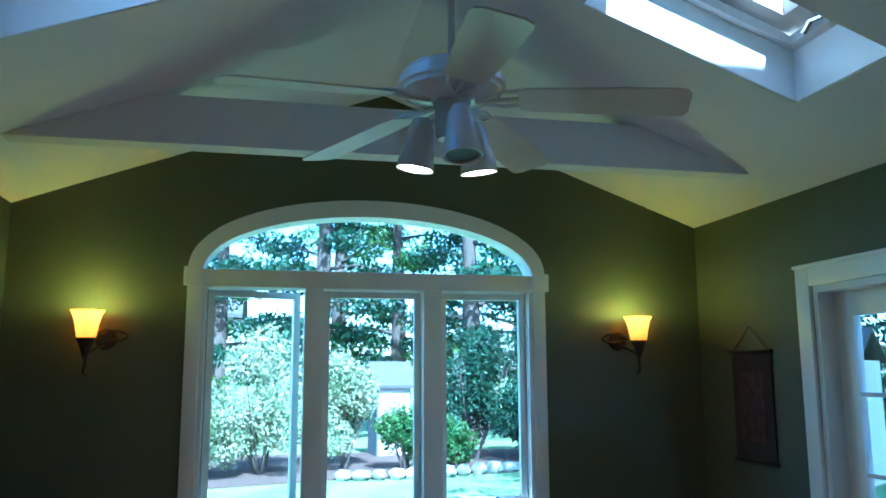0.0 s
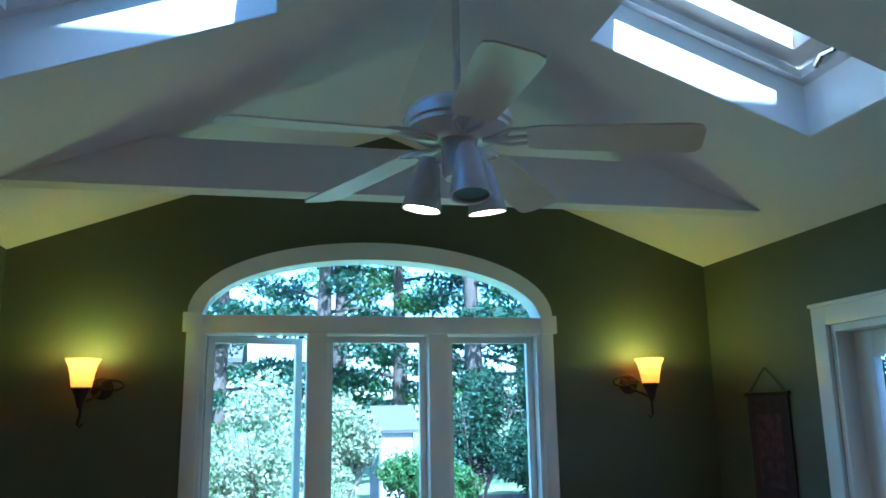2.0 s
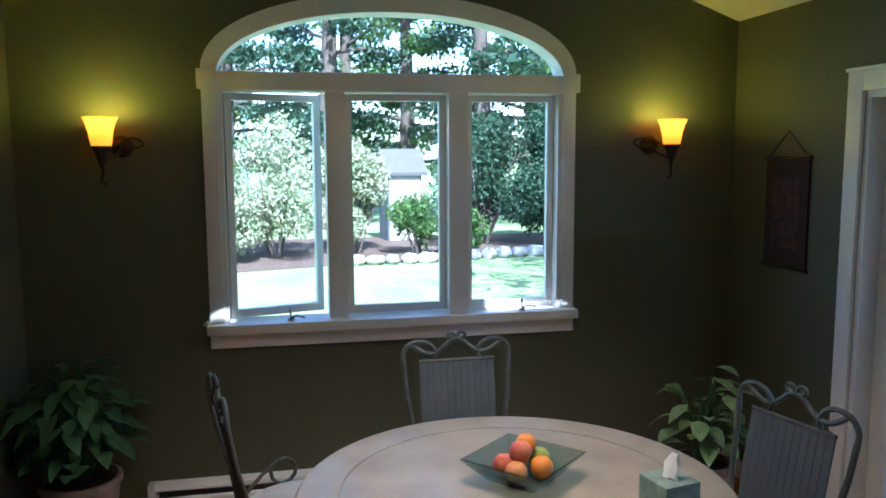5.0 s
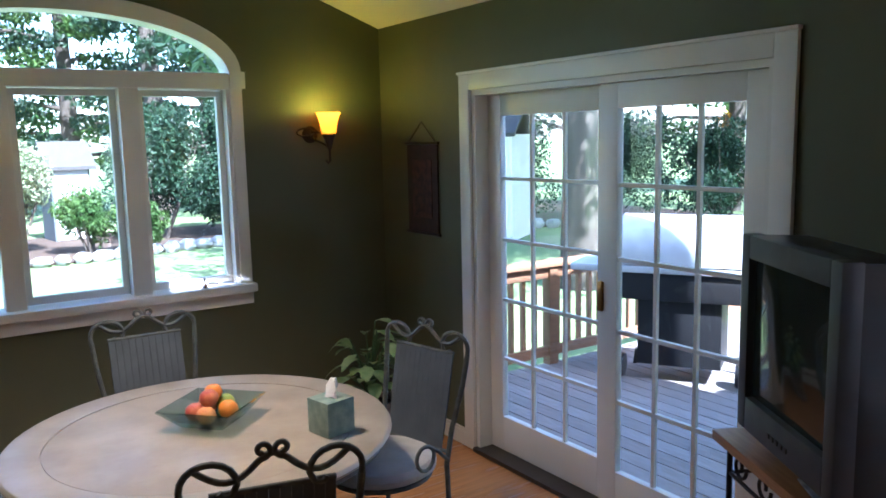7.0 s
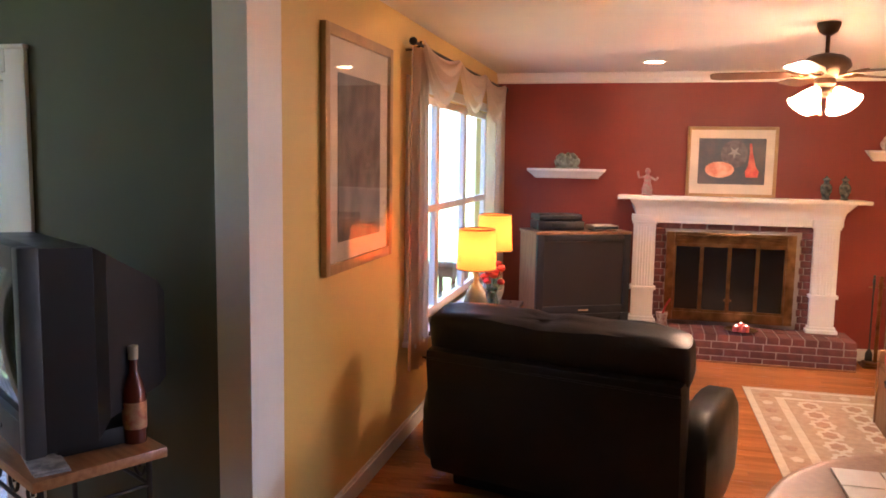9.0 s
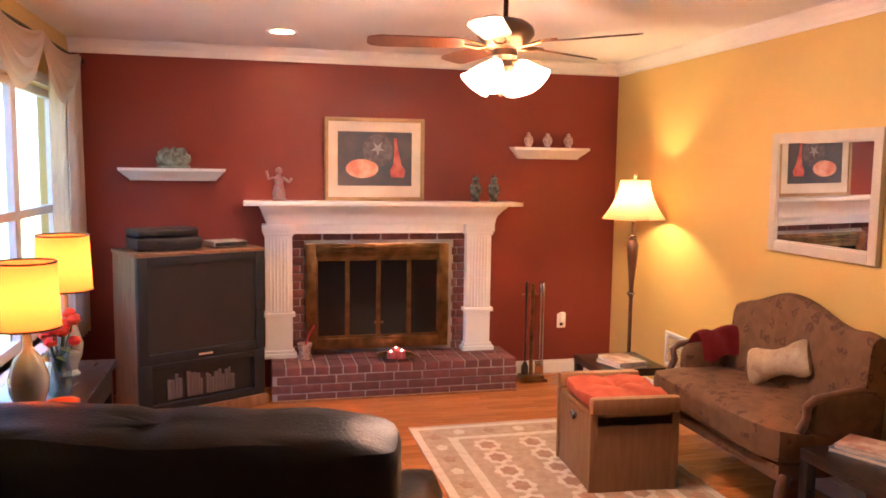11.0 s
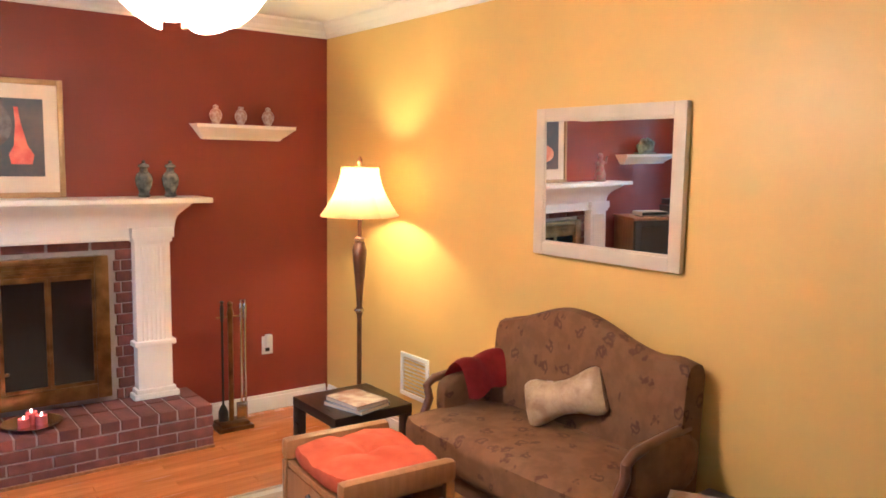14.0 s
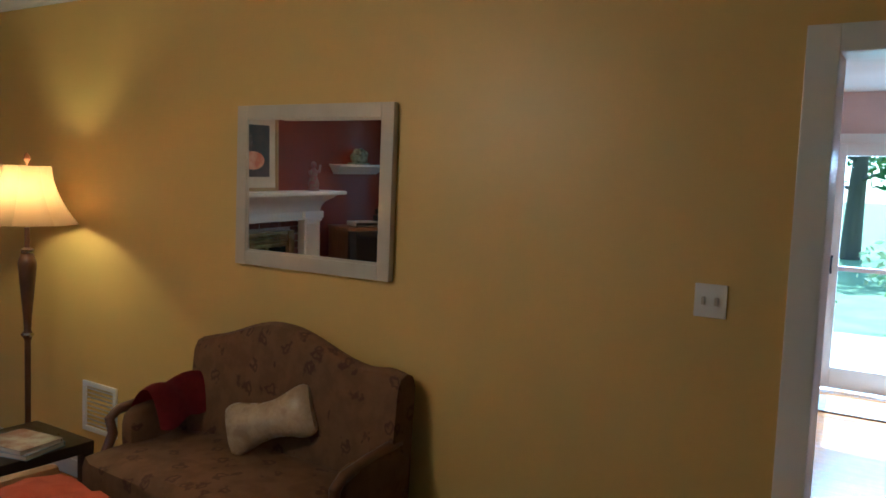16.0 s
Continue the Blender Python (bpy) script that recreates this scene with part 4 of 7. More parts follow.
mag = thing("magazine", (-0.585, -3.415, STZ + 0.001), "folded white papers lying on the wooden stand", "magazine", turn=STURN + 170)
PRINT = surface("printed_paper", (0.62, 0.62, 0.60), 0.6, second=(0.25, 0.25, 0.26), scale=25, fine=120)
for b in ((-0.13, 0.13, -0.05, 0.05, 0, 0.006), (-0.12, 0.135, -0.045, 0.055, 0.007, 0.012)):
    part("sheet", B(b), PRINT, mag, smooth=False)


# ceiling fan of the sunroom
FNX, FNY, FNZ = -1.825, -1.69, 2.59
fan = thing("ceiling_fan", (FNX, FNY, FNZ), "white five-blade ceiling fan with three spotlights, two lit", "ceiling fan")
FANW = surface("white_enamel", (0.74, 0.74, 0.72), 0.25, scale=6, fine=60, bump=0.03, coat=0.3)
bm = bmesh.new()
lathe(bm, [(0.012, 0.06), (0.012, RIDGE_Z - FNZ - 0.02)], 0, 0, 14)
part("downrod", bm, FANW, fan)
bm = bmesh.new()
lathe(bm, [(0.02, RIDGE_Z - FNZ - 0.12), (0.06, RIDGE_Z - FNZ - 0.06), (0.07, RIDGE_Z - FNZ - 0.015), (0.0, RIDGE_Z - FNZ - 0.012)], 0, 0, 24)
part("canopy", bm, FANW, fan)
bm = bmesh.new()
lathe(bm, [(0.06, -0.05), (0.12, -0.045), (0.165, -0.02), (0.165, -0.006), (0.178, -0.002), (0.178, 0.018), (0.170, 0.022), (0.170, 0.036), (0.158, 0.040), (0.148, 0.060), (0.09, 0.08), (0.03, 0.09), (0.0, 0.09)], 0, 0, 36)
part("motor_housing", bm, FANW, fan)
for k in range(5):
    a = -93 + 72 * k
    bm = bmesh.new()
    m = pose(0, 0, -0.035, 0, 0, a) @ pose(0, 0, 0, 0, 4.5) @ pose(0, 0, 0, -12)
    rows = [(0.22, 0.058), (0.26, 0.068), (0.48, 0.077), (0.71, 0.082), (0.74, 0.075), (0.755, 0.05)]
    loops = [[(x, -w, -0.003), (x, w, -0.003), (x, w, 0.003), (x, -w, 0.003)] for x, w in rows]
    rings(bm, loops)
    bmesh.ops.transform(bm, matrix=m, verts=bm.verts)
    blade = part("blade", bm, surface("cream_blade", (0.62, 0.58, 0.48), 0.35, second=(0.56, 0.52, 0.42), scale=4, fine=60, bump=0.05) if k == 0 else bpy.data.materials["cream_blade"], fan, "cream painted blade", smooth=False)
    bm = bmesh.new()
    for s in (-1, 1):
        tube(bm, [(0.08, 0, -0.01), (0.12, s * 0.02, -0.008), (0.17, s * 0.045, 0.0), (0.23, s * 0.04, 0.006), (0.26, s * 0.01, 0.006)], 0.007, 6)
    tube(bm, [(0.08, 0, -0.01), (0.16, 0, -0.004), (0.24, 0, 0.005)], 0.008, 6)
    bmesh.ops.transform(bm, matrix=m, verts=bm.verts)
    part("bracket", bm, FANW, blade)
bm = bmesh.new()
lathe(bm, [(0.0, -0.18), (0.045, -0.175), (0.055, -0.155), (0.055, -0.07), (0.065, -0.045)], 0, 0, 24)
part("light_fitter", bm, FANW, fan)
GLOW = shade_cloth("lit_lens", (1.0, 0.72, 0.40), 14.0)
for k, (ang, lit) in enumerate(((166, True), (286, False), (46, True))):
    a = radians(ang - 14)
    c = Vector((0.105 * math.cos(a), 0.105 * math.sin(a), -0.13))
    d = Vector((0.16 * math.cos(a), 0.16 * math.sin(a), -1.0)).normalized()
    q = Vector((0, 0, -1)).rotation_difference(d).to_matrix().to_4x4()
    bm = bmesh.new()
    lathe(bm, [(0.025, 0.035), (0.042, 0.0), (0.050, -0.06), (0.063, -0.130), (0.063, -0.138), (0.057, -0.136), (0.040, -0.05), (0.0, 0.0)], 0, 0, 24)
    bmesh.ops.transform(bm, matrix=Matrix.Translation(c) @ q, verts=bm.verts)
    head = part("spotlight", bm, FANW, fan)
    bm = bmesh.new()
    tube(bm, [(0.03 * math.cos(a), 0.03 * math.sin(a), -0.10), (0.07 * math.cos(a), 0.07 * math.sin(a), -0.11), tuple(c + Vector((0, 0, 0.02)))], 0.009)
    part("arm", bm, FANW, head)
    bm = bmesh.new()
    lathe(bm, [(0.0, -0.130), (0.052, -0.130), (0.054, -0.124), (0.0, -0.118)], 0, 0, 24)
    bmesh.ops.transform(bm, matrix=Matrix.Translation(c) @ q, verts=bm.verts)
    part("lens", bm, GLOW if lit else BLACKP, head, "glowing lens" if lit else "dark unlit lens")
    if lit:
        e = Vector((FNX, FNY, FNZ)) + c + d * 0.15
        spot("spot_bulb", e, e + d, 10, (1.0, 0.72, 0.42), 95)

# ---- family room ----
def brick_piece(name, mesh, parent, m):
    ob = new(name, mesh)
    ob.parent = parent
    ob.matrix_basis = m
    return ob


def brick_mesh(l, d, h, seed):
    rnd = random.Random(seed)
    bm = bmesh.new()
    vs = box(bm, -l / 2, l / 2, -d / 2, d / 2, -h / 2, h / 2, bevel=0.004)
    for v in bm.verts:
        v.co += Vector((rnd.uniform(-1, 1), rnd.uniform(-1, 1), rnd.uniform(-1, 1))) * 0.0015
    return mesh_of("brick", bm, BRICK)


# raised brick hearth
HX, HY0, HY1, HZ = 4.55, -7.01, -5.17, 0.25
hearth = thing("hearth", (HX, -6.09, 0), "raised red brick hearth with pale mortar joints", "hearth")
part("core", B((0.006, 0.445, HY0 + 6.09 + 0.006, HY1 + 6.09 - 0.006, 0, HZ - 0.006)), MORTAR, hearth, "pale mortar", smooth=False)
headers = [brick_mesh(0.208, 0.092, 0.058, k) for k in range(3)]
stretch = [brick_mesh(0.100, 0.203, 0.056, 10 + k) for k in range(3)]
n = 0
length = HY1 - HY0
cnt = 18
for row, x in enumerate((0.104, 0.326)):
    for k in range(cnt):
        y = HY0 + 6.09 + length * (k + 0.5) / cnt
        brick_piece("brick", headers[n % 3], hearth, pose(x, y, HZ - 0.029, 0, 0, 180 * (n % 2)))
        n += 1
for c in range(3):
    z = 0.155 - 0.064 * c
    shift = 0.0 if c % 2 else 0.5
    for k in range(-1, 10):
        y0, y1 = HY0 + 6.09 + 0.213 * (k + shift), HY0 + 6.09 + 0.213 * (k + shift) + 0.203
        lo, hi = max(y0, HY0 + 6.09), min(y1, HY1 + 6.09)
        if hi - lo < 0.04:
            continue
        m = pose(0.05, (lo + hi) / 2, z) @ Matrix.Diagonal((1, (hi - lo) / 0.203, 1, 1))
        brick_piece("brick", stretch[n % 3], hearth, m)
        n += 1
    for e in (0, 1):
        for k in range(2):
            brick_piece("brick", headers[n % 3], hearth, pose(0.21 + 0.2 * k - 0.05 * (c % 2), (HY0 if e == 0 else HY1) + 6.09 + (0.046 if e == 0 else -0.046), z))
            n += 1
part("edge_strip", B((-0.022, -0.002, HY0 + 6.09, HY1 + 6.09, 0, 0.016), bevel=0.003), PINE, hearth, "varnished wooden edging")

# mantelpiece, brick face and brass doors
mantel = thing("fireplace", (XE, -6.03, 0.25), "white fluted mantelpiece around a brick fireplace with brass doors", "fireplace")
yo = 6.03
bm = bmesh.new()
box(bm, -0.31, -0.002, -1.055, 1.045, 1.155, 1.185, bevel=0.005)
part("shelf", bm, WHITE, mantel)
bm = bmesh.new()
prof = [(-0.29, 1.155), (-0.275, 1.14), (-0.25, 1.125), (-0.20, 1.10), (-0.17, 1.07), (-0.155, 1.04), (-0.15, 1.01)]
loops = []
for y in (-1.0, 1.0):
    s = 1 if y > 0 else -1
    loops.append([(x, y - s * (0.12 - 0.4 * max(0, -x - 0.15)), z) for x, z in prof] + [(-0.002, y - s * 0.12, 1.01), (-0.002, y - s * 0.06, 1.155)])
rings(bm, loops)
part("cornice", bm, WHITE, mantel)
part("frieze", B((-0.13, -0.002, -0.63, 0.70, 0.945, 1.012), (-0.145, -0.13, -0.63, 0.70, 0.94, 0.955), bevel=0.003), WHITE, mantel)
for yc in (0.795, -0.755):
    bm = bmesh.new()
    box(bm, -0.135, -0.002, yc - 0.10, yc + 0.10, 0.03, 0.95, bevel=0.003)
    part("pilaster", bm, WHITE, mantel)
    for k in range(6):
        y = yc - 0.0625 + 0.025 * k
        bm = bmesh.new()
        tube(bm, [(-0.135, y, 0.35), (-0.135, y, 0.90)], 0.0075, 6)
        part("reed", bm, WHITE, mantel)
    part("capital", B((-0.16, -0.002, yc - 0.12, yc + 0.12, 0.95, 1.01), (-0.15, -0.002, yc - 0.11, yc + 0.11, 0.925, 0.95), bevel=0.004), WHITE, mantel)
    part("base_block", B((-0.165, -0.002, yc - 0.13, yc + 0.13, 0.002, 0.035), (-0.15, -0.002, yc - 0.115, yc + 0.115, 0.035, 0.06), bevel=0.005), WHITE, mantel)
    part("band", B((-0.155, -0.002, yc - 0.12, yc + 0.12, 0.315, 0.345), bevel=0.005), WHITE, mantel)
part("brick_backing", B((-0.05, -0.002, -0.66, 0.70, 0.002, 0.955)), MORTAR, mantel, "pale mortar", smooth=False)
small = [brick_mesh(0.09, 0.10, 0.056, 30 + k) for k in range(2)]
for k in range(15):
    z = 0.035 + 0.063 * k
    if z > 0.93:
        break
    for s in (1, -1):
        edge = 0.695 if s > 0 else -0.655
        w = 0.088 if k % 2 else 0.055
        brick_piece("brick", small[k % 2], mantel, pose(-0.018, edge - s * w / 2, z) @ Matrix.Diagonal((1, w / 0.1, 1, 1)))
        if k % 2 == 0:
            brick_piece("brick", small[1], mantel, pose(-0.018, edge - s * 0.082, z) @ Matrix.Diagonal((1, 0.034 / 0.1, 1, 1)))
soldier = brick_mesh(0.09, 0.195, 0.056, 40)
for k in range(6):
    brick_piece("brick", soldier, mantel, pose(-0.018, -0.545 + 0.225 * k, 0.915) @ Matrix.Diagonal((1, 1.08, 1, 1)))
bm = bmesh.new()
D0, D1, DZ0, DZ1 = -0.515, 0.595, 0.045, 0.86
for b in ((D0, D0 + 0.075, DZ0, DZ1), (D1 - 0.075, D1, DZ0, DZ1), (D0 + 0.075, D1 - 0.075, DZ1 - 0.10, DZ1), (D0 + 0.075, D1 - 0.075, DZ0, DZ0 + 0.085)):
    box(bm, -0.115, -0.055, *b, bevel=0.006)
doorframe = part("door_frame", bm, BRASS, mantel, "antique brass door frame")
for z in (DZ1 - 0.075, DZ1 - 0.05, DZ1 - 0.03):
    bm = bmesh.new()
    tube(bm, [(-0.117, D0 + 0.09, z), (-0.117, D1 - 0.09, z)], 0.006, 6)
    part("louvre", bm, BRASS, doorframe)
W4 = (D1 - D0 - 0.15) / 4
for k in range(4):
    y0 = D0 + 0.075 + W4 * k
    bm = bmesh.new()
    for b in ((y0, y0 + 0.016, DZ0 + 0.085, DZ1 - 0.1), (y0 + W4 - 0.016, y0 + W4, DZ0 + 0.085, DZ1 - 0.1), (y0 + 0.016, y0 + W4 - 0.016, DZ1 - 0.13, DZ1 - 0.1), (y0 + 0.016, y0 + W4 - 0.016, DZ0 + 0.085, DZ0 + 0.105)):
        box(bm, -0.105, -0.085, *b, bevel=0.002)
    d = part("glass_door", bm, BRASS, mantel, "brass framed smoked glass door")
    part("pane", B((-0.098, -0.094, y0 + 0.016, y0 + W4 - 0.016, DZ0 + 0.105, DZ1 - 0.13)), SOOTGLASS, d, "smoked glass", smooth=False)
for s in (-1, 1):
    bm = bmesh.new()
    ball(bm, (-0.122, 0.04 + s * 0.025, 0.25), 0.011)
    part("knob", bm, BRASS, mantel)

# painting, leaning on the mantel shelf
paint = thing("painting", (4.955, -5.965, 1.436), "still life painting in a gilt frame on the mantelpiece", "painting")
GILT = surface("gilt_frame", (0.42, 0.27, 0.12), 0.35, 0.6, scale=14, fine=100, bump=0.2)
MAT = surface("cream_mount_board", (0.72, 0.62, 0.50), 0.8, scale=3, fine=100)
bm = bmesh.new()
PW, PH = 0.385, 0.63
for b in ((-PW, -PW + 0.03, 0, PH), (PW - 0.03, PW, 0, PH), (-PW + 0.03, PW - 0.03, 0, 0.03), (-PW + 0.03, PW - 0.03, PH - 0.03, PH)):
    box(bm, -0.025, 0.0, b[0], b[1], b[2], b[3], bevel=0.006)
part("frame", bm, GILT, paint)
part("mount", B((-0.014, -0.004, -PW + 0.03, PW - 0.03, 0.03, PH - 0.03)), MAT, paint, "cream mount board", smooth=False)
bm = bmesh.new()
IW, I0, I1 = 0.285, 0.115, 0.525
part("canvas", B((-0.017, -0.0145, -IW, IW, I0, I1)), surface("dusky_blue_paint", (0.045, 0.055, 0.075), 0.5, second=(0.10, 0.08, 0.08), scale=5, fine=40, bump=0.1), paint, "dusky blue painted ground", smooth=False)


def blob(points, x, name, m, label):
    bm = bmesh.new()
    f = [bm.verts.new((x, y, z)) for y, z in points]
    g = [bm.verts.new((x + 0.0008, y, z)) for y, z in points]
    bm.faces.new(f)
    bm.faces.new(list(reversed(g)))
    for i in range(len(f)):
        j = (i + 1) % len(f)
        bm.faces.new((f[i], f[j], g[j], g[i]))
    part(name, bm, m, paint, label, smooth=False)


oval = lambda cy, cz, ry, rz, n=28: [(cy + ry * math.cos(2 * math.pi * k / n), cz + rz * math.sin(2 * math.pi * k / n)) for k in range(n)]
blob(oval(-0.02, 0.385, 0.115, 0.125), -0.0182, "painted_plate", surface("painted_grey_plate", (0.14, 0.12, 0.13), 0.5, second=(0.07, 0.05, 0.06), scale=20, fine=80), "grey painted plate")
blob([(-0.02 + (0.06 if k % 2 else 0.02) * math.sin(math.pi * k / 5), 0.40 + (0.06 if k % 2 else 0.02) * math.cos(math.pi * k / 5)) for k in range(10)], -0.0192, "painted_star", surface("painted_pale_star", (0.34, 0.32, 0.32), 0.5), "pale star on the plate")
blob([(y, z) for y, z in oval(0.10, 0.245, 0.125, 0.072)], -0.0202, "painted_pot", surface("painted_orange_pot", (0.62, 0.20, 0.11), 0.45, second=(0.75, 0.42, 0.28), scale=16, fine=60), "round orange painted pot")
blob([(-0.225, 0.18), (-0.235, 0.23), (-0.205, 0.28), (-0.175, 0.40), (-0.165, 0.48), (-0.145, 0.48), (-0.15, 0.40), (-0.14, 0.28), (-0.115, 0.23), (-0.125, 0.18)], -0.0198, "painted_bottle", surface("painted_red_bottle", (0.45, 0.05, 0.035), 0.45, second=(0.6, 0.14, 0.08), scale=14, fine=60), "tall red painted bottle")


# display shelves and what stands on them
def shelf(y0, y1, z, label):
    t = thing("display_shelf", (XE, (y0 + y1) / 2, z), label, "shelf", "shelves on the red wall")
    h = (y1 - y0) / 2
    bm = bmesh.new()
    loops = []
    for s in (-1, 1):
        loops.append([(x, s * (h - k), zz) for x, k, zz in ((-0.002, 0, 0), (-0.14, 0, 0), (-0.14, 0, -0.02), (-0.125, 0.012, -0.03), (-0.10, 0.03, -0.05), (-0.065, 0.06, -0.075), (-0.055, 0.07, -0.09), (-0.002, 0.07, -0.09))])
    rings(bm, loops)
    part("moulded_shelf", bm, WHITE, t, smooth=False)


shelf(-4.86, -4.13, 1.665, "white moulded display shelf holding a shell ornament")
shelf(-7.70, -7.06, 1.868, "white moulded display shelf holding three small vases")
SHELLM = surface("pale_green_coral", (0.30, 0.34, 0.25), 0.6, second=(0.14, 0.15, 0.10), scale=22, fine=90, bump=0.4)
bm = bmesh.new()
rnd = random.Random(5)
ball(bm, (0, 0, 0.065), 0.045, 0.115, 0.065, 18, 12, 0.35)
for k in range(26):
    a = rnd.uniform(0, math.pi)
    r = rnd.uniform(0.5, 1)
    c = (rnd.uniform(-0.03, 0.02), 0.105 * r * math.cos(a), 0.065 + 0.075 * math.sin(a) * r)
    ball(bm, c, 0.02 * rnd.uniform(0.7, 1.3), 0.02, 0.022, 8, 6)
box(bm, -0.045, 0.045, -0.11, 0.11, 0.0, 0.018)
orn = tagged(new("coral_ornament", mesh_of("coral_ornament", bm, SHELLM, True)), "pale green lumpy coral ornament on a shelf", "ornament")
orn.location = (4.935, -4.50, 1.666)
VASE = surface("painted_porcelain", (0.55, 0.46, 0.40), 0.3, second=(0.30, 0.13, 0.10), scale=40, fine=120, bump=0.05, coat=0.3)
for k, y in enumerate((-7.20, -7.36, -7.54)):
    t = thing("small_vase", (4.93, y, 1.869), "small painted porcelain vase on the white shelf", "vase", "vases on the shelf")
    bm = bmesh.new()
    lathe(bm, [(0.018, 0), (0.022, 0.01), (0.036, 0.04), (0.038, 0.06), (0.028, 0.085), (0.016, 0.095), (0.018, 0.108), (0.012, 0.112), (0.0, 0.122 if k != 1 else 0.112)], 0, 0, 20)
    part("body", bm, VASE, t)
DARKV = surface("dark_painted_vase", (0.03, 0.035, 0.04), 0.25, second=(0.16, 0.17, 0.15), scale=26, fine=90, bump=0.05, coat=0.4)
for y in (-6.745, -6.895):
    t = thing("mantel_vase", (4.86, y, 1.436), "dark glazed lidded vase on the mantelpiece", "vase", "vases on the mantel")
    bm = bmesh.new()
    lathe(bm, [(0.03, 0), (0.035, 0.012), (0.028, 0.025), (0.045, 0.07), (0.05, 0.105), (0.042, 0.13), (0.024, 0.145), (0.022, 0.165), (0.032, 0.172)], 0, 0, 22)
    part("body", bm, DARKV, t)
    bm = bmesh.new()
    lathe(bm, [(0.034, 0.172), (0.03, 0.185), (0.01, 0.195), (0.012, 0.205), (0.0, 0.212)], 0, 0, 18)
    part("lid", bm, DARKV, t)
FIG = surface("painted_figurine", (0.26, 0.22, 0.18), 0.5, second=(0.32, 0.10, 0.12), scale=28, fine=100, bump=0.2)
bm = bmesh.new()
lathe(bm, [(0.05, 0), (0.052, 0.015), (0.04, 0.02)], 0, 0, 16)
lathe(bm, [(0.045, 0.02), (0.05, 0.06), (0.036, 0.10), (0.03, 0.13), (0.036, 0.165), (0.02, 0.185), (0.012, 0.195)], 0, 0, 14)
ball(bm, (0, 0, 0.22), 0.025, 0.025, 0.03, 12, 9)
tube(bm, [(0, 0.03, 0.17), (0, 0.075, 0.16), (0, 0.09, 0.22)], 0.011, 7)
tube(bm, [(0, -0.03, 0.17), (-0.02, -0.07, 0.14), (-0.03, -0.09, 0.165)], 0.011, 7)
fig = tagged(new("figurine", mesh_of("figurine", bm, FIG, True)), "small painted dancing figurine on the mantelpiece", "figurine")
fig.location = (4.85, -5.24, 1.436)

# candle plate and pitcher on the hearth
plate = thing("candle_plate", (4.72, -6.10, 0.252), "pewter plate with burning red candles on the hearth", "candle plate")
bm = bmesh.new()
lathe(bm, [(0.07, 0), (0.10, 0.006), (0.145, 0.018), (0.147, 0.022), (0.10, 0.012), (0.0, 0.008)], 0, 0, 32)
part("plate", bm, CHROME, plate)
for x, y, h in ((0.01, 0.0, 0.075), (-0.03, 0.045, 0.055), (-0.03, -0.04, 0.06)):
    bm = bmesh.new()
    lathe(bm, [(0.028, 0.009), (0.028, h), (0.022, h - 0.004), (0.0, h - 0.008)], x, y, 16)
    c = part("candle", bm, surface("red_wax", (0.55, 0.10, 0.09), 0.5, scale=10, fine=60), plate, "red wax candle")
    bm = bmesh.new()
    lathe(bm, [(0.0, h - 0.006), (0.005, h), (0.004, h + 0.006), (0.0, h + 0.014)], x, y, 8)
    part("flame", bm, shade_cloth("candle_flame", (1.0, 0.55, 0.35), 5), c, "small flame")
mug = thing("pitcher", (4.80, -5.42, 0.252), "small painted jug with red tools standing on the hearth", "jug")
bm = bmesh.new()
lathe(bm, [(0.045, 0), (0.05, 0.02), (0.042, 0.05), (0.05, 0.09), (0.055, 0.12), (0.048, 0.118), (0.0, 0.10)], 0, 0, 20)
part("body", bm, VASE, mug)
bm = bmesh.new()
tube(bm, [(0, 0.0, 0.08), (0, -0.03, 0.18), (0, -0.07, 0.25)], 0.010, 7)
part("brush", bm, surface("red_plastic", (0.4, 0.03, 0.02), 0.4), mug, "red brush")

# fire tools
tools = thing("fireplace_tools", (4.80, -7.22, 0), "brass fireplace tool set on a square stand", "fireplace tools")
bm = bmesh.new()
box(bm, -0.09, 0.09, -0.11, 0.11, 0.0, 0.025, bevel=0.005)
box(bm, -0.07, 0.07, -0.09, 0.09, 0.025, 0.045, bevel=0.005)
part("base", bm, BRASS, tools)
bm = bmesh.new()
lathe(bm, [(0.014, 0.04), (0.016, 0.08), (0.016, 0.70), (0.022, 0.72), (0.012, 0.76), (0.018, 0.78), (0.0, 0.80)], 0, 0, 14)
part("post", bm, BRASS, tools)
bm = bmesh.new()
tube(bm, [(0, -0.09, 0.70), (0, 0.09, 0.70)], 0.006)
part("hanger", bm, BRASS, tools)
for y, kind in ((0.06, "brush"), (-0.06, "shovel"), (-0.085, "poker")):
    bm = bmesh.new()
    tube(bm, [(-0.02, y, 0.12), (-0.02, y, 0.74)], 0.0075)
    lathe(bm, [(0.009, 0.68), (0.011, 0.72), (0.012, 0.77), (0.006, 0.785), (0.014, 0.80), (0.0, 0.81)], -0.02, y, 12)
    if kind == "brush":
        lathe(bm, [(0.03, 0.06), (0.03, 0.12), (0.01, 0.16)], -0.02, y, 12)
    elif kind == "shovel":
        box(bm, -0.03, -0.015, y - 0.035, y + 0.035, 0.055, 0.16, bevel=0.004)
    part(kind, bm, CHROME if kind != "brush" else BLACKD, tools)

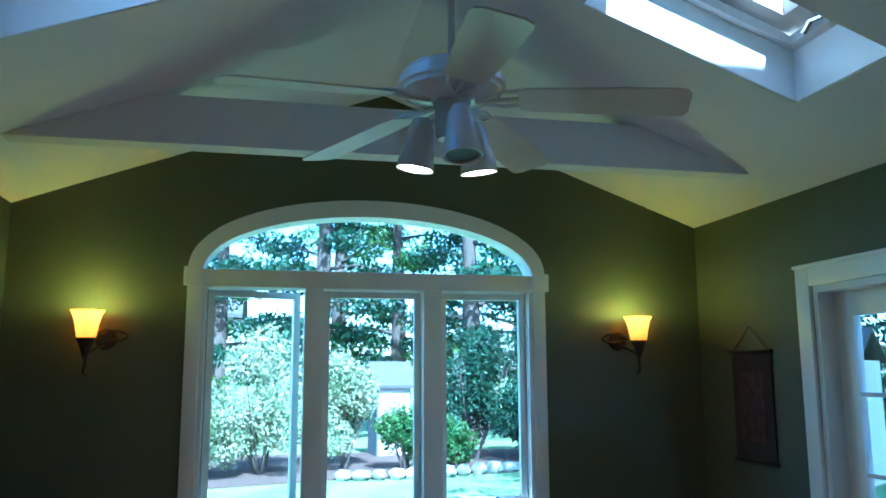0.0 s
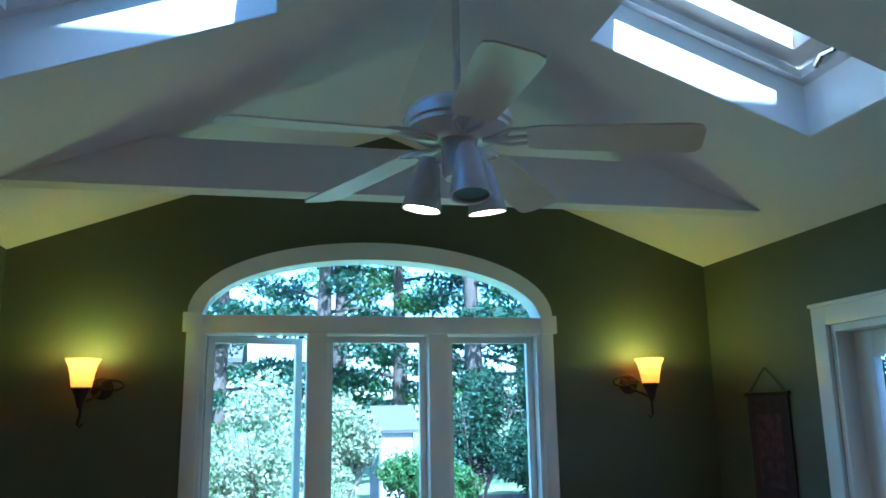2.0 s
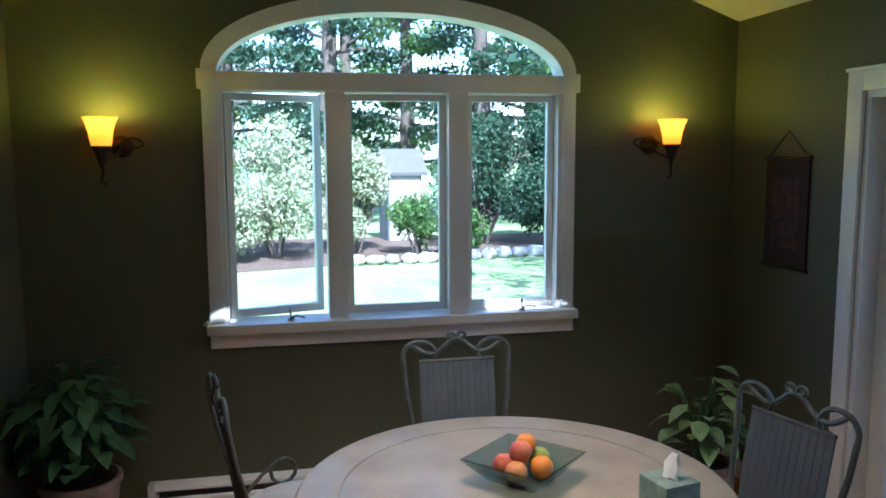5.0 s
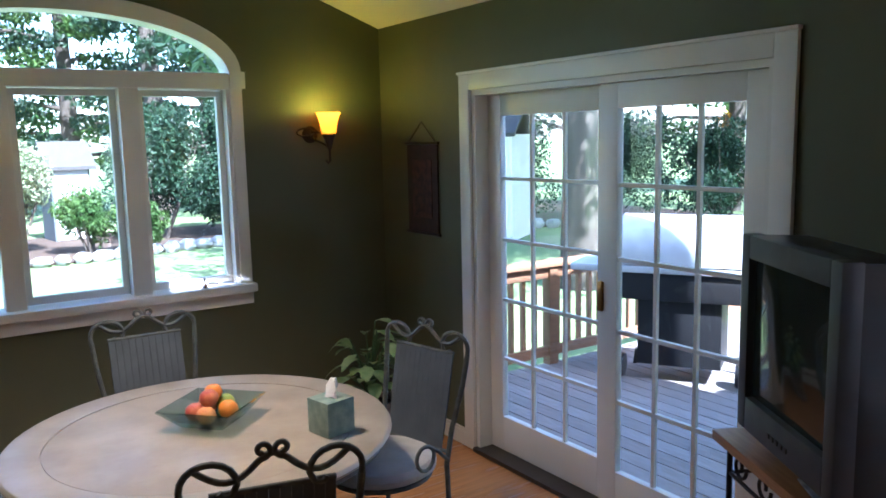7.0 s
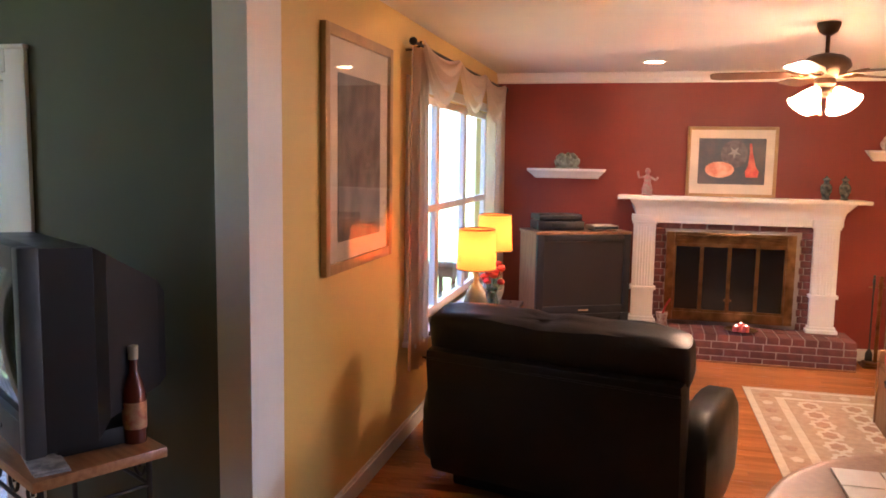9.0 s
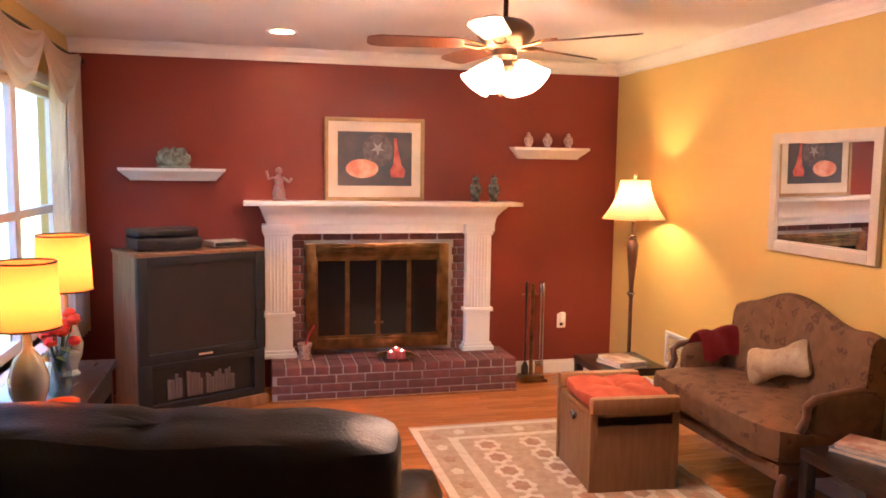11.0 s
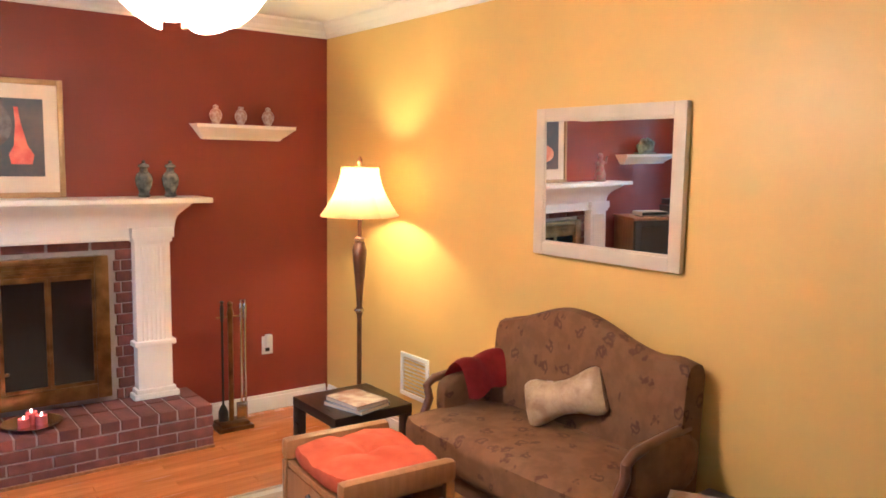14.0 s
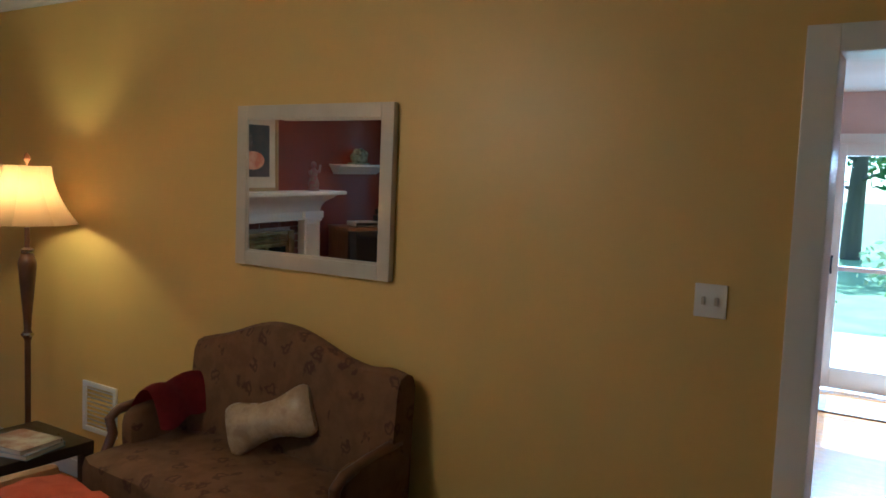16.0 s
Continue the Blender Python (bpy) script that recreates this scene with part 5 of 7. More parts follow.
# wall plates
outlet = thing("power_outlet", (XE - 0.001, -7.55, 0.44), "white power outlet with a plugged night light on the red wall", "outlet")
part("plate", B((-0.006, 0, -0.038, 0.038, -0.06, 0.06), bevel=0.002), WHITE, outlet)
bm = bmesh.new()
box(bm, -0.045, -0.006, -0.022, 0.022, -0.01, 0.075, bevel=0.01)
part("night_light", bm, WHITE, outlet)
for z in (-0.03,):
    part("socket", B((-0.008, -0.006, -0.014, 0.014, z - 0.012, z + 0.012)), BLACKD, outlet, smooth=False)
switch = thing("light_switch", (0.94, YR + 0.001, 1.305), "white double light switch plate on the yellow wall", "switch")
part("plate", B((-0.047, 0.047, 0, 0.006, -0.05, 0.05), bevel=0.002), WHITE, switch)
for x in (-0.019, 0.019):
    part("toggle", B((x - 0.005, x + 0.005, 0.006, 0.018, -0.012, 0.012), bevel=0.002), FRAMEW, switch)
vent = thing("wall_register", (3.93, YR + 0.001, 0.40), "white slatted air register on the yellow wall", "vent")
part("frame", B((-0.14, 0.14, 0, 0.012, -0.13, -0.105), (-0.14, 0.14, 0, 0.012, 0.105, 0.13), (-0.14, -0.115, 0, 0.012, -0.105, 0.105), (0.115, 0.14, 0, 0.012, -0.105, 0.105), bevel=0.002), WHITE, vent)
for k in range(9):
    z = -0.092 + 0.023 * k
    bm = bmesh.new()
    rings(bm, [[(x, 0.002, z - 0.004), (x, 0.010, z + 0.006), (x, 0.011, z + 0.008), (x, 0.003, z - 0.002)] for x in (-0.115, 0.115)])
    part("slat", bm, WHITE, vent, smooth=False)

# framed mirror on the yellow wall
mir = thing("wall_mirror", (2.520, YR + 0.002, 1.578), "rectangular mirror in a whitewashed wooden frame", "mirror")
MW, MH = 0.412, 0.335
bm = bmesh.new()
for b in ((-MW, -MW + 0.058, -MH, MH), (MW - 0.058, MW, -MH, MH), (-MW + 0.058, MW - 0.058, -MH, -MH + 0.058), (-MW + 0.058, MW - 0.058, MH - 0.058, MH)):
    box(bm, b[0], b[1], 0.0, 0.032, b[2], b[3], bevel=0.006)
part("frame", bm, FRAMEW, mir)
bm = bmesh.new()
for b in ((-MW + 0.054, -MW + 0.066, -MH + 0.054, MH - 0.054), (MW - 0.066, MW - 0.054, -MH + 0.054, MH - 0.054), (-MW + 0.066, MW - 0.066, -MH + 0.054, -MH + 0.066), (-MW + 0.066, MW - 0.066, MH - 0.066, MH - 0.054)):
    box(bm, b[0], b[1], 0.0, 0.022, b[2], b[3], bevel=0.003)
part("inner_moulding", bm, FRAMEW, mir)
mg = part("mirror_glass", B((-MW + 0.060, MW - 0.060, -0.003, 0.003, -MH + 0.060, MH - 0.060)), MIRROR, mir, "silvered mirror glass", smooth=False)
mg.matrix_basis = pose(0, 0.013, 0, -0.8, 0, 0.8)

# picture behind glass on the north wall
pic = thing("framed_picture", (1.13, YN - 0.002, 1.765), "large framed print behind reflecting glass", "picture")
GW, GH = 0.475, 0.56
bm = bmesh.new()
for b in ((-GW, -GW + 0.05, -GH, GH), (GW - 0.05, GW, -GH, GH), (-GW + 0.05, GW - 0.05, -GH, -GH + 0.05), (-GW + 0.05, GW - 0.05, GH - 0.05, GH)):
    box(bm, b[0], b[1], -0.03, 0.0, b[2], b[3], bevel=0.005)
part("frame", bm, GILT, pic, "gilt wooden frame")
part("mount", B((-GW + 0.05, GW - 0.05, -0.012, -0.004, -GH + 0.05, GH - 0.05)), MAT, pic, "cream mount board", smooth=False)
part("print", B((-0.30, 0.30, -0.0145, -0.0125, -0.42, 0.36)), surface("muted_print", (0.20, 0.17, 0.14), 0.6, second=(0.08, 0.08, 0.07), scale=7, fine=60), pic, "muted brown print", smooth=False)
bm = bmesh.new()
f = [bm.verts.new(p) for p in ((-GW + 0.05, -0.0160, -GH + 0.05), (GW - 0.05, -0.0285, -GH + 0.05), (GW - 0.05, -0.0290, GH - 0.05), (-GW + 0.05, -0.0165, GH - 0.05))]
bm.faces.new(f)
g = part("glazing", bm, glass("picture_glass", (0.97, 0.97, 0.97), 0.08), pic, "clear picture glass", smooth=False)
g.visible_shadow = False

# curtains
SHEER = shade_cloth("cream_sheer_cloth", (0.78, 0.68, 0.58), 0.0)
TAN = shade_cloth("beige_floral_cloth", (0.64, 0.48, 0.36), 0.0)


def drape(name, x0, x1, z0, z1, folds, material, label, amp=0.03, y=YN - 0.075):
    t = thing(name, ((x0 + x1) / 2, y, z0), label, "curtain", "curtains at the window")
    w = (x1 - x0) / 2
    bm = bmesh.new()
    nx, nz = folds * 8, 10
    g = []
    for j in range(nz + 1):
        k = j / nz
        row = []
        for i in range(nx + 1):
            u = i / nx
            a = amp * (0.6 + 0.4 * (1 - k)) * math.sin(2 * math.pi * folds * u + 0.5 * math.sin(3 * k))
            row.append(bm.verts.new((-w + 2 * w * u + 0.01 * math.sin(5 * k + u * 7), a, (z1 - z0) * k)))
        g.append(row)
    for a, b in zip(g, g[1:]):
        for i in range(nx):
            bm.faces.new((a[i], a[i + 1], b[i + 1], b[i]))
    bmesh.ops.solidify(bm, geom=bm.faces, thickness=0.002)
    part("cloth", bm, material, t)
    return t


drape("curtain", 1.86, 2.16, 0.46, 2.38, 3, TAN, "beige floral curtain hanging beside the window")
drape("curtain", 4.62, 4.94, 0.50, 2.38, 3, SHEER, "cream sheer curtain hanging beside the window")
drape("curtain", 4.12, 4.46, 0.66, 2.36, 3, SHEER, "cream sheer curtain drawn before the window", 0.02)
rod = thing("curtain_rod", (3.38, YN - 0.085, 2.40), "dark iron curtain rod with ball ends", "curtain rod")
bm = bmesh.new()
tube(bm, [(-1.56, 0, 0), (1.56, 0, 0)], 0.010)
part("bar", bm, IRON, rod)
for s in (-1, 1):
    bm = bmesh.new()
    ball(bm, (s * 1.58, 0, 0), 0.024)
    part("finial", bm, IRON, rod)
for x in (-1.45, -0.5, 0.5, 1.45):
    bm = bmesh.new()
    tube(bm, [(x, 0.083, -0.03), (x, 0.05, -0.03), (x, 0.0, -0.012), (x, -0.01, 0.02)], 0.007)
    part("bracket", bm, IRON, rod)
for k in range(3):
    x0, x1 = 1.95 + 0.95 * k, 2.90 + 0.95 * k
    t = thing("swag", ((x0 + x1) / 2, YN - 0.10, 2.40), "cream scarf swag draped over the curtain rod", "curtain", "swags on the rod")
    bm = bmesh.new()
    w = (x1 - x0) / 2
    g = []
    for j in range(13):
        v = j / 12
        row = []
        for i in range(25):
            u = -1 + 2 * i / 24
            sag = (0.05 + 0.27 * v) * (1 - u * u)
            row.append(bm.verts.new((w * u, -0.035 * math.sin(math.pi * v) * (1 - 0.5 * u * u) - 0.014 * math.sin(v * 22) * (1 - u * u * 0.6), 0.03 - sag - 0.05 * v)))
        g.append(row)
    for a, b in zip(g, g[1:]):
        for i in range(24):
            bm.faces.new((a[i], a[i + 1], b[i + 1], b[i]))
    bmesh.ops.solidify(bm, geom=bm.faces, thickness=0.002)
    part("cloth", bm, SHEER, t)


# soft furniture
def pillow_mesh(bm, sx, sy, sz, c=(0, 0, 0), power=4.0, nu=20, nv=12):
    """A stuffed block: a rounded box whose corners are pulled in."""
    made = bmesh.ops.create_uvsphere(bm, u_segments=nu, v_segments=nv, radius=1.0)["verts"]
    for v in made:
        p = v.co
        k = (abs(p.x) ** power + abs(p.y) ** power + abs(p.z) ** power) ** (-1 / power)
        q = p * k
        v.co = Vector((q.x * sx + c[0], q.y * sy + c[1], q.z * sz + c[2]))
    return made


rec = thing("recliner_loveseat", (1.525, -4.90, 0), "wide black leather recliner with a padded back", "armchair", turn=-105)
for x in (0.0,):
    bm = bmesh.new()
    pillow_mesh(bm, 0.655, 0.12, 0.14, (x, -0.36, 0.85), 7, 64, 16)
    for v in bm.verts:
        dent = math.exp(-((v.co.x + 0.04) / 0.05) ** 2)
        v.co.z -= 0.016 * dent * (v.co.z > 0.85) - 0.008 * noise.noise(v.co * 6)
        v.co.y += 0.010 * dent * (v.co.y < -0.36) + 0.010 * noise.noise(v.co * 5)
    bmesh.ops.transform(bm, matrix=pose(0, -0.36, 0.86) @ pose(0, 0, 0, 12) @ pose(0, 0.36, -0.86), verts=bm.verts)
    part("head_pad", bm, LEATHER, rec)
bm = bmesh.new()
box(bm, -0.65, 0.65, -0.44, -0.27, 0.12, 0.80, bevel=0.05)
bmesh.ops.transform(bm, matrix=pose(0, -0.3, 0.1) @ pose(0, 0, 0, 6) @ pose(0, 0.3, -0.1), verts=bm.verts)
part("back", bm, LEATHER, rec)
bm = bmesh.new()
tube(bm, [(-0.64, -0.53, 0.74), (0.64, -0.53, 0.74)], 0.006)
part("back_piping", bm, LEATHER, rec)
for x in (-0.28, 0.28):
    bm = bmesh.new()
    pillow_mesh(bm, 0.28, 0.33, 0.10, (x, 0.06, 0.42), 5)
    part("seat_cushion", bm, LEATHER, rec)
for s in (-1, 1):
    bm = bmesh.new()
    pillow_mesh(bm, 0.11, 0.44, 0.27, (s * 0.66, 0.06, 0.32), 4)
    part("arm", bm, LEATHER, rec)
part("base", B((-0.58, 0.58, -0.30, 0.36, 0.0, 0.34), bevel=0.02), LEATHER, rec)

FLORAL = surface("brown_floral_upholstery", (0.165, 0.080, 0.030), 0.85, second=(0.125, 0.058, 0.021), scale=14, fine=260, bump=0.35, amount=0.42, sharp=0.10)
# dark red flowers woven into the brown cloth
nt = FLORAL.node_tree
base_link = nt.nodes["Principled BSDF"].inputs["Base Color"].links[0]
plain = base_link.from_socket
warp = nt.nodes.new("ShaderNodeTexNoise")
warp.inputs["Scale"].default_value, warp.inputs["Detail"].default_value = 22, 2
coords = nt.nodes.new("ShaderNodeTexCoord")
nt.links.new(coords.outputs["Object"], warp.inputs["Vector"])
bend = nt.nodes.new("ShaderNodeMix")
bend.data_type, bend.blend_type = "RGBA", "LINEAR_LIGHT"
bend.inputs["Factor"].default_value = 0.045
nt.links.new(coords.outputs["Object"], bend.inputs["A"])
nt.links.new(warp.outputs["Color"], bend.inputs["B"])
spots = nt.nodes.new("ShaderNodeTexVoronoi")
spots.inputs["Scale"].default_value = 9.5
nt.links.new(bend.outputs["Result"], spots.inputs["Vector"])
edge = nt.nodes.new("ShaderNodeMapRange")
edge.inputs["From Min"].default_value, edge.inputs["From Max"].default_value = 0.03, 0.10
edge.inputs["To Min"].default_value, edge.inputs["To Max"].default_value = 0.75, 0.0
outline = nt.nodes.new("ShaderNodeMath")
outline.operation = "SUBTRACT"
outline.inputs[1].default_value = 0.20
ring = nt.nodes.new("ShaderNodeMath")
ring.operation = "ABSOLUTE"
nt.links.new(spots.outputs["Distance"], outline.inputs[0])
nt.links.new(outline.outputs["Value"], ring.inputs[0])
nt.links.new(ring.outputs["Value"], edge.inputs["Value"])
woven = nt.nodes.new("ShaderNodeMix")
woven.data_type = "RGBA"
woven.inputs["B"].default_value = (0.058, 0.016, 0.010, 1)
nt.links.new(edge.outputs["Result"], woven.inputs["Factor"])
nt.links.new(plain, woven.inputs["A"])
nt.links.new(woven.outputs["Result"], nt.nodes["Principled BSDF"].inputs["Base Color"])
set_ = thing("settee", (2.50, -7.64, 0), "brown floral camelback settee with carved wooden arms", "settee")
set_.scale = (0.90, 0.96, 1.0)
bm = bmesh.new()
cols = 28
loops = []
for i in range(cols + 1):
    u = -1 + 2 * i / cols
    top = 0.935 + 0.105 * math.cos(max(-1.0, min(1.0, u - 0.13)) * math.pi * 0.60) ** 2 - 0.05 * max(0, abs(u) - 0.85) * 6 * 0.4
    x = 0.60 * u
    loops.append([(x, -0.20, 0.30), (x, -0.18, 0.55), (x, -0.215, top - 0.05), (x, -0.235, top - 0.012), (x, -0.27, top), (x, -0.31, top - 0.012), (x, -0.33, top - 0.05), (x, -0.30, 0.30)])
rings(bm, loops)
part("backrest", bm, FLORAL, set_)
bm = bmesh.new()
pillow_mesh(bm, 0.68, 0.29, 0.105, (0.06, 0.03, 0.425), 6, 36, 12)
for v in bm.verts:
    v.co.z += 0.02 * (1 - (v.co.x / 0.7) ** 2)
part("seat", bm, FLORAL, set_)
part("apron", B((-0.60, 0.70, -0.26, 0.27, 0.27, 0.35), bevel=0.015), FLORAL, set_)
WALNUT = surface("carved_walnut", (0.16, 0.07, 0.032), 0.35, second=(0.09, 0.035, 0.016), scale=8, fine=80, bump=0.1, coat=0.2)
for s in (-1, 1):
    bm = bmesh.new()
    pillow_mesh(bm, 0.05, 0.20, 0.11, (s * 0.62 + 0.04, -0.10, 0.56), 4)
    part("arm_pad", bm, FLORAL, set_)
    bm = bmesh.new()
    tube(bm, [(s * 0.63 + 0.05, -0.26, 0.68), (s * 0.65 + 0.06, -0.05, 0.665), (s * 0.66 + 0.06, 0.09, 0.65), (s * 0.66 + 0.06, 0.13, 0.62), (s * 0.65 + 0.06, 0.12, 0.56), (s * 0.64 + 0.06, 0.17, 0.47), (s * 0.63 + 0.05, 0.24, 0.38)], 0.022, 10)
    part("arm_rail", bm, WALNUT, set_, "carved walnut arm")
    bm = bmesh.new()
    tube(bm, [(s * 0.60, 0.23, 0.30), (s * 0.62, 0.27, 0.22), (s * 0.60, 0.25, 0.10), (s * 0.61, 0.28, 0.012)], 0.03, 10, lambda k: 1.1 - 0.5 * k)
    part("front_leg", bm, WALNUT, set_, "carved walnut leg")
    bm = bmesh.new()
    tube(bm, [(s * 0.60, -0.25, 0.30), (s * 0.60, -0.29, 0.0)], 0.022, 8)
    part("back_leg", bm, WALNUT, set_, "walnut leg")
pil = thing("throw_pillow", (2.45, -7.74, 0.60), "cream satin pillow with a gathered waist on the settee", "pillow", turn=22)
bm = bmesh.new()
loops = []
for i in range(17):
    u = -1 + 2 * i / 16
    w = 1.02 - 0.34 * math.cos(u * math.pi / 2) ** 2 + 0.12 * u ** 8
    loops.append([(0.18 * u, -0.05 * math.sin(a) * (1 - 0.5 * u ** 6), 0.10 + 0.105 * w * math.cos(a) * (1 - 0.25 * u ** 8)) for a in [2 * math.pi * k / 16 for k in range(16)]])
rings(bm, loops)
bmesh.ops.transform(bm, matrix=pose(0, 0, 0, 20, 20), verts=bm.verts)
part("cover", bm, surface("cream_satin", (0.48, 0.37, 0.23), 0.28, second=(0.30, 0.20, 0.11), scale=16, fine=40, bump=0.6, depth=0.006), pil)
throw = thing("throw_blanket", (3.02, -7.76, 0.53), "deep red knitted throw draped over the settee arm", "blanket")
bm = bmesh.new()
g = []
for i in range(19):
    u = i / 18
    row = []
    for j in range(15):
        v = j / 14
        x = 0.10 - 0.20 * u + 0.015 * math.sin(9 * v + 4 * u)
        z = 0.03 + 0.235 * math.sin(math.pi * (0.12 + 0.80 * u)) ** 0.7 + 0.012 * math.sin(13 * v + 6 * u)
        row.append(bm.verts.new((x, -0.17 + 0.34 * v, z - 0.05 * v)))
    g.append(row)
for a, b in zip(g, g[1:]):
    for i in range(14):
        bm.faces.new((a[i], a[i + 1], b[i + 1], b[i]))
bmesh.ops.solidify(bm, geom=bm.faces, thickness=0.012)
part("cloth", bm, surface("deep_red_knit", (0.24, 0.011, 0.013), 0.95, scale=30, fine=260, bump=0.8, depth=0.004), throw)


# low tables with books
def low_table(place, w, d, h, label):
    t = thing("side_table", place, label, "table", "dark side tables")
    part("top", B((-w / 2, w / 2, -d / 2, d / 2, h - 0.05, h), bevel=0.003), ESPRESSO, t)
    for sx in (-1, 1):
        for sy in (-1, 1):
            x, y = sx * (w / 2 - 0.026), sy * (d / 2 - 0.026)
            part("leg", B((x - 0.025, x + 0.025, y - 0.025, y + 0.025, 0, h - 0.05), bevel=0.003), ESPRESSO, t)


def book(place, turn, w, d, h, material, label):
    t = thing("book", place, label, "book", "books on the side tables", turn)
    part("pages", B((-w / 2 + 0.004, w / 2 - 0.004, -d / 2 + 0.004, d / 2, 0.003, h - 0.003)), MAT, t, "cream pages", smooth=False)
    part("cover", B((-w / 2, w / 2, -d / 2, d / 2 + 0.002, h - 0.003, h), (-w / 2, w / 2, -d / 2, d / 2 + 0.002, 0, 0.003), (-w / 2, w / 2, -d / 2 - 0.002, -d / 2, 0, h)), material, t, smooth=False)


ETH = 0.40
low_table((3.76, -7.47, 0), 0.46, 0.46, ETH, "square espresso side table holding books beside the settee")
low_table((1.66, -7.70, 0), 0.50, 0.50, 0.45, "square espresso side table with magazines beside the settee")
PALEB = surface("pale_book_cover", (0.60, 0.55, 0.47), 0.5, second=(0.36, 0.20, 0.14), scale=14, fine=60)
BLUEB = surface("grey_blue_book_cover", (0.20, 0.24, 0.28), 0.5, second=(0.4, 0.4, 0.4), scale=12, fine=60)
book((3.66, -7.44, ETH + 0.001), 15, 0.27, 0.21, 0.022, BLUEB, "grey blue book lying under another on the side table")
book((3.66, -7.44, ETH + 0.024), 8, 0.26, 0.20, 0.020, PALEB, "pale paperback lying on top of another book")
book((1.765, -7.70, 0.451), 24, 0.28, 0.21, 0.02, BLUEB, "grey blue book lying on the dark table")
book((1.76, -7.71, 0.472), 30, 0.27, 0.20, 0.02, PALEB, "pale magazine lying on a book")

# wooden cube stool with an orange cushion
cube = thing("storage_stool", (2.85, -7.00, 0), "light wood storage stool with an orange cushion", "stool", turn=-4)
LIGHTW = surface("light_birch_veneer", (0.33, 0.165, 0.064), 0.4, second=(0.27, 0.13, 0.048), scale=5, fine=70, stretch=(8, 8, 1), bump=0.06)
SW, SD = 0.275, 0.235
for y in (-SD, SD):
    s = 1 if y > 0 else -1
    part("side_panel", B((-SW, SW, min(y, y - s * 0.02), max(y, y - s * 0.02), 0.0, 0.40), bevel=0.003), LIGHTW, cube)
for x in (-SW, SW):
    s = 1 if x > 0 else -1
    lo, hi = min(x, x - s * 0.02), max(x, x - s * 0.02)
    part("end_panel", B((lo, hi, -SD + 0.021, SD - 0.021, 0.0, 0.365), bevel=0.003), LIGHTW, cube)
    part("raised_rail", B((lo - 0.022, hi + 0.022, -SD - 0.012, SD + 0.012, 0.43, 0.52), bevel=0.028), LIGHTW, cube)
    for y in (-SD + 0.01, SD - 0.01):
        part("corner_post", B((lo - 0.004, hi + 0.004, y - 0.02, y + 0.02, 0.0, 0.43), bevel=0.003), LIGHTW, cube)
part("lid", B((-SW + 0.025, SW - 0.025, -SD + 0.002, SD - 0.002, 0.405, 0.43), bevel=0.003), LIGHTW, cube)
# black bar on the panel stands in for the shade inside a cut hole
bm = bmesh.new()
tube(bm, [(-0.03, SD + 0.003, 0.36), (0.0, SD + 0.004, 0.335), (0.03, SD + 0.003, 0.36)], 0.012, 8)
part("finger_hole_shade", bm, BLACKD, cube)
bm = bmesh.new()
pillow_mesh(bm, SW - 0.02, SD, 0.045, (0, 0, 0.475), 5, 28, 12)
for v in bm.verts:
    if v.co.z > 0.475:
        v.co.z -= 0.014 * (abs(math.sin(v.co.x * 15)) < 0.25) + 0.012 * (abs(math.sin(v.co.y * 17)) < 0.3) - 0.006 * math.sin(v.co.x * 30) * math.sin(v.co.y * 30)
part("cushion", bm, surface("orange_cotton", (0.50, 0.095, 0.03), 0.85, second=(0.40, 0.065, 0.02), scale=12, fine=250, bump=0.5), cube, "tufted orange cushion")

# rug with a border and medallions
rug = thing("rug", (2.55, -6.72, 0.002), "cream wool rug with brown floral medallions", "rug")
RUGB = surface("tan_rug_pile", (0.42, 0.31, 0.20), 0.95, second=(0.34, 0.24, 0.15), scale=20, fine=320, bump=0.7)
RUGC = surface("cream_rug_pile", (0.58, 0.50, 0.38), 0.95, second=(0.50, 0.42, 0.30), scale=20, fine=320, bump=0.7)
RUGD = surface("brown_rug_pile", (0.28, 0.17, 0.10), 0.95, second=(0.36, 0.22, 0.13), scale=24, fine=320, bump=0.7)
RX, RY = 1.23, 0.70
part("ground", B((-RX, RX, -RY, RY, 0, 0.008)), RUGC, rug, smooth=False)
part("border", B((-RX + 0.05, RX - 0.05, -RY + 0.05, -RY + 0.20, 0.008, 0.0095), (-RX + 0.05, RX - 0.05, RY - 0.20, RY - 0.05, 0.008, 0.0095), (-RX + 0.05, -RX + 0.20, -RY + 0.2, RY - 0.2, 0.008, 0.0095), (RX - 0.20, RX - 0.05, -RY + 0.2, RY - 0.2, 0.008, 0.0095)), RUGB, rug, "tan border", smooth=False)
part("field", B((-RX + 0.26, RX - 0.26, -RY + 0.26, RY - 0.26, 0.008, 0.0095)), RUGB, rug, "tan field", smooth=False)


def petal_disc(x, y, r, z, m, nm, lobes=8):
    bm = bmesh.new()
    pts = [(x + r * (1 + 0.12 * math.cos(lobes * a)) * math.cos(a), y + r * 0.8 * (1 + 0.12 * math.cos(lobes * a)) * math.sin(a)) for a in [2 * math.pi * k / 32 for k in range(32)]]
    rings(bm, [[(px, py, z) for px, py in pts], [(px, py, z + 0.0015) for px, py in pts]])
    part(nm, bm, m, rug, smooth=False)


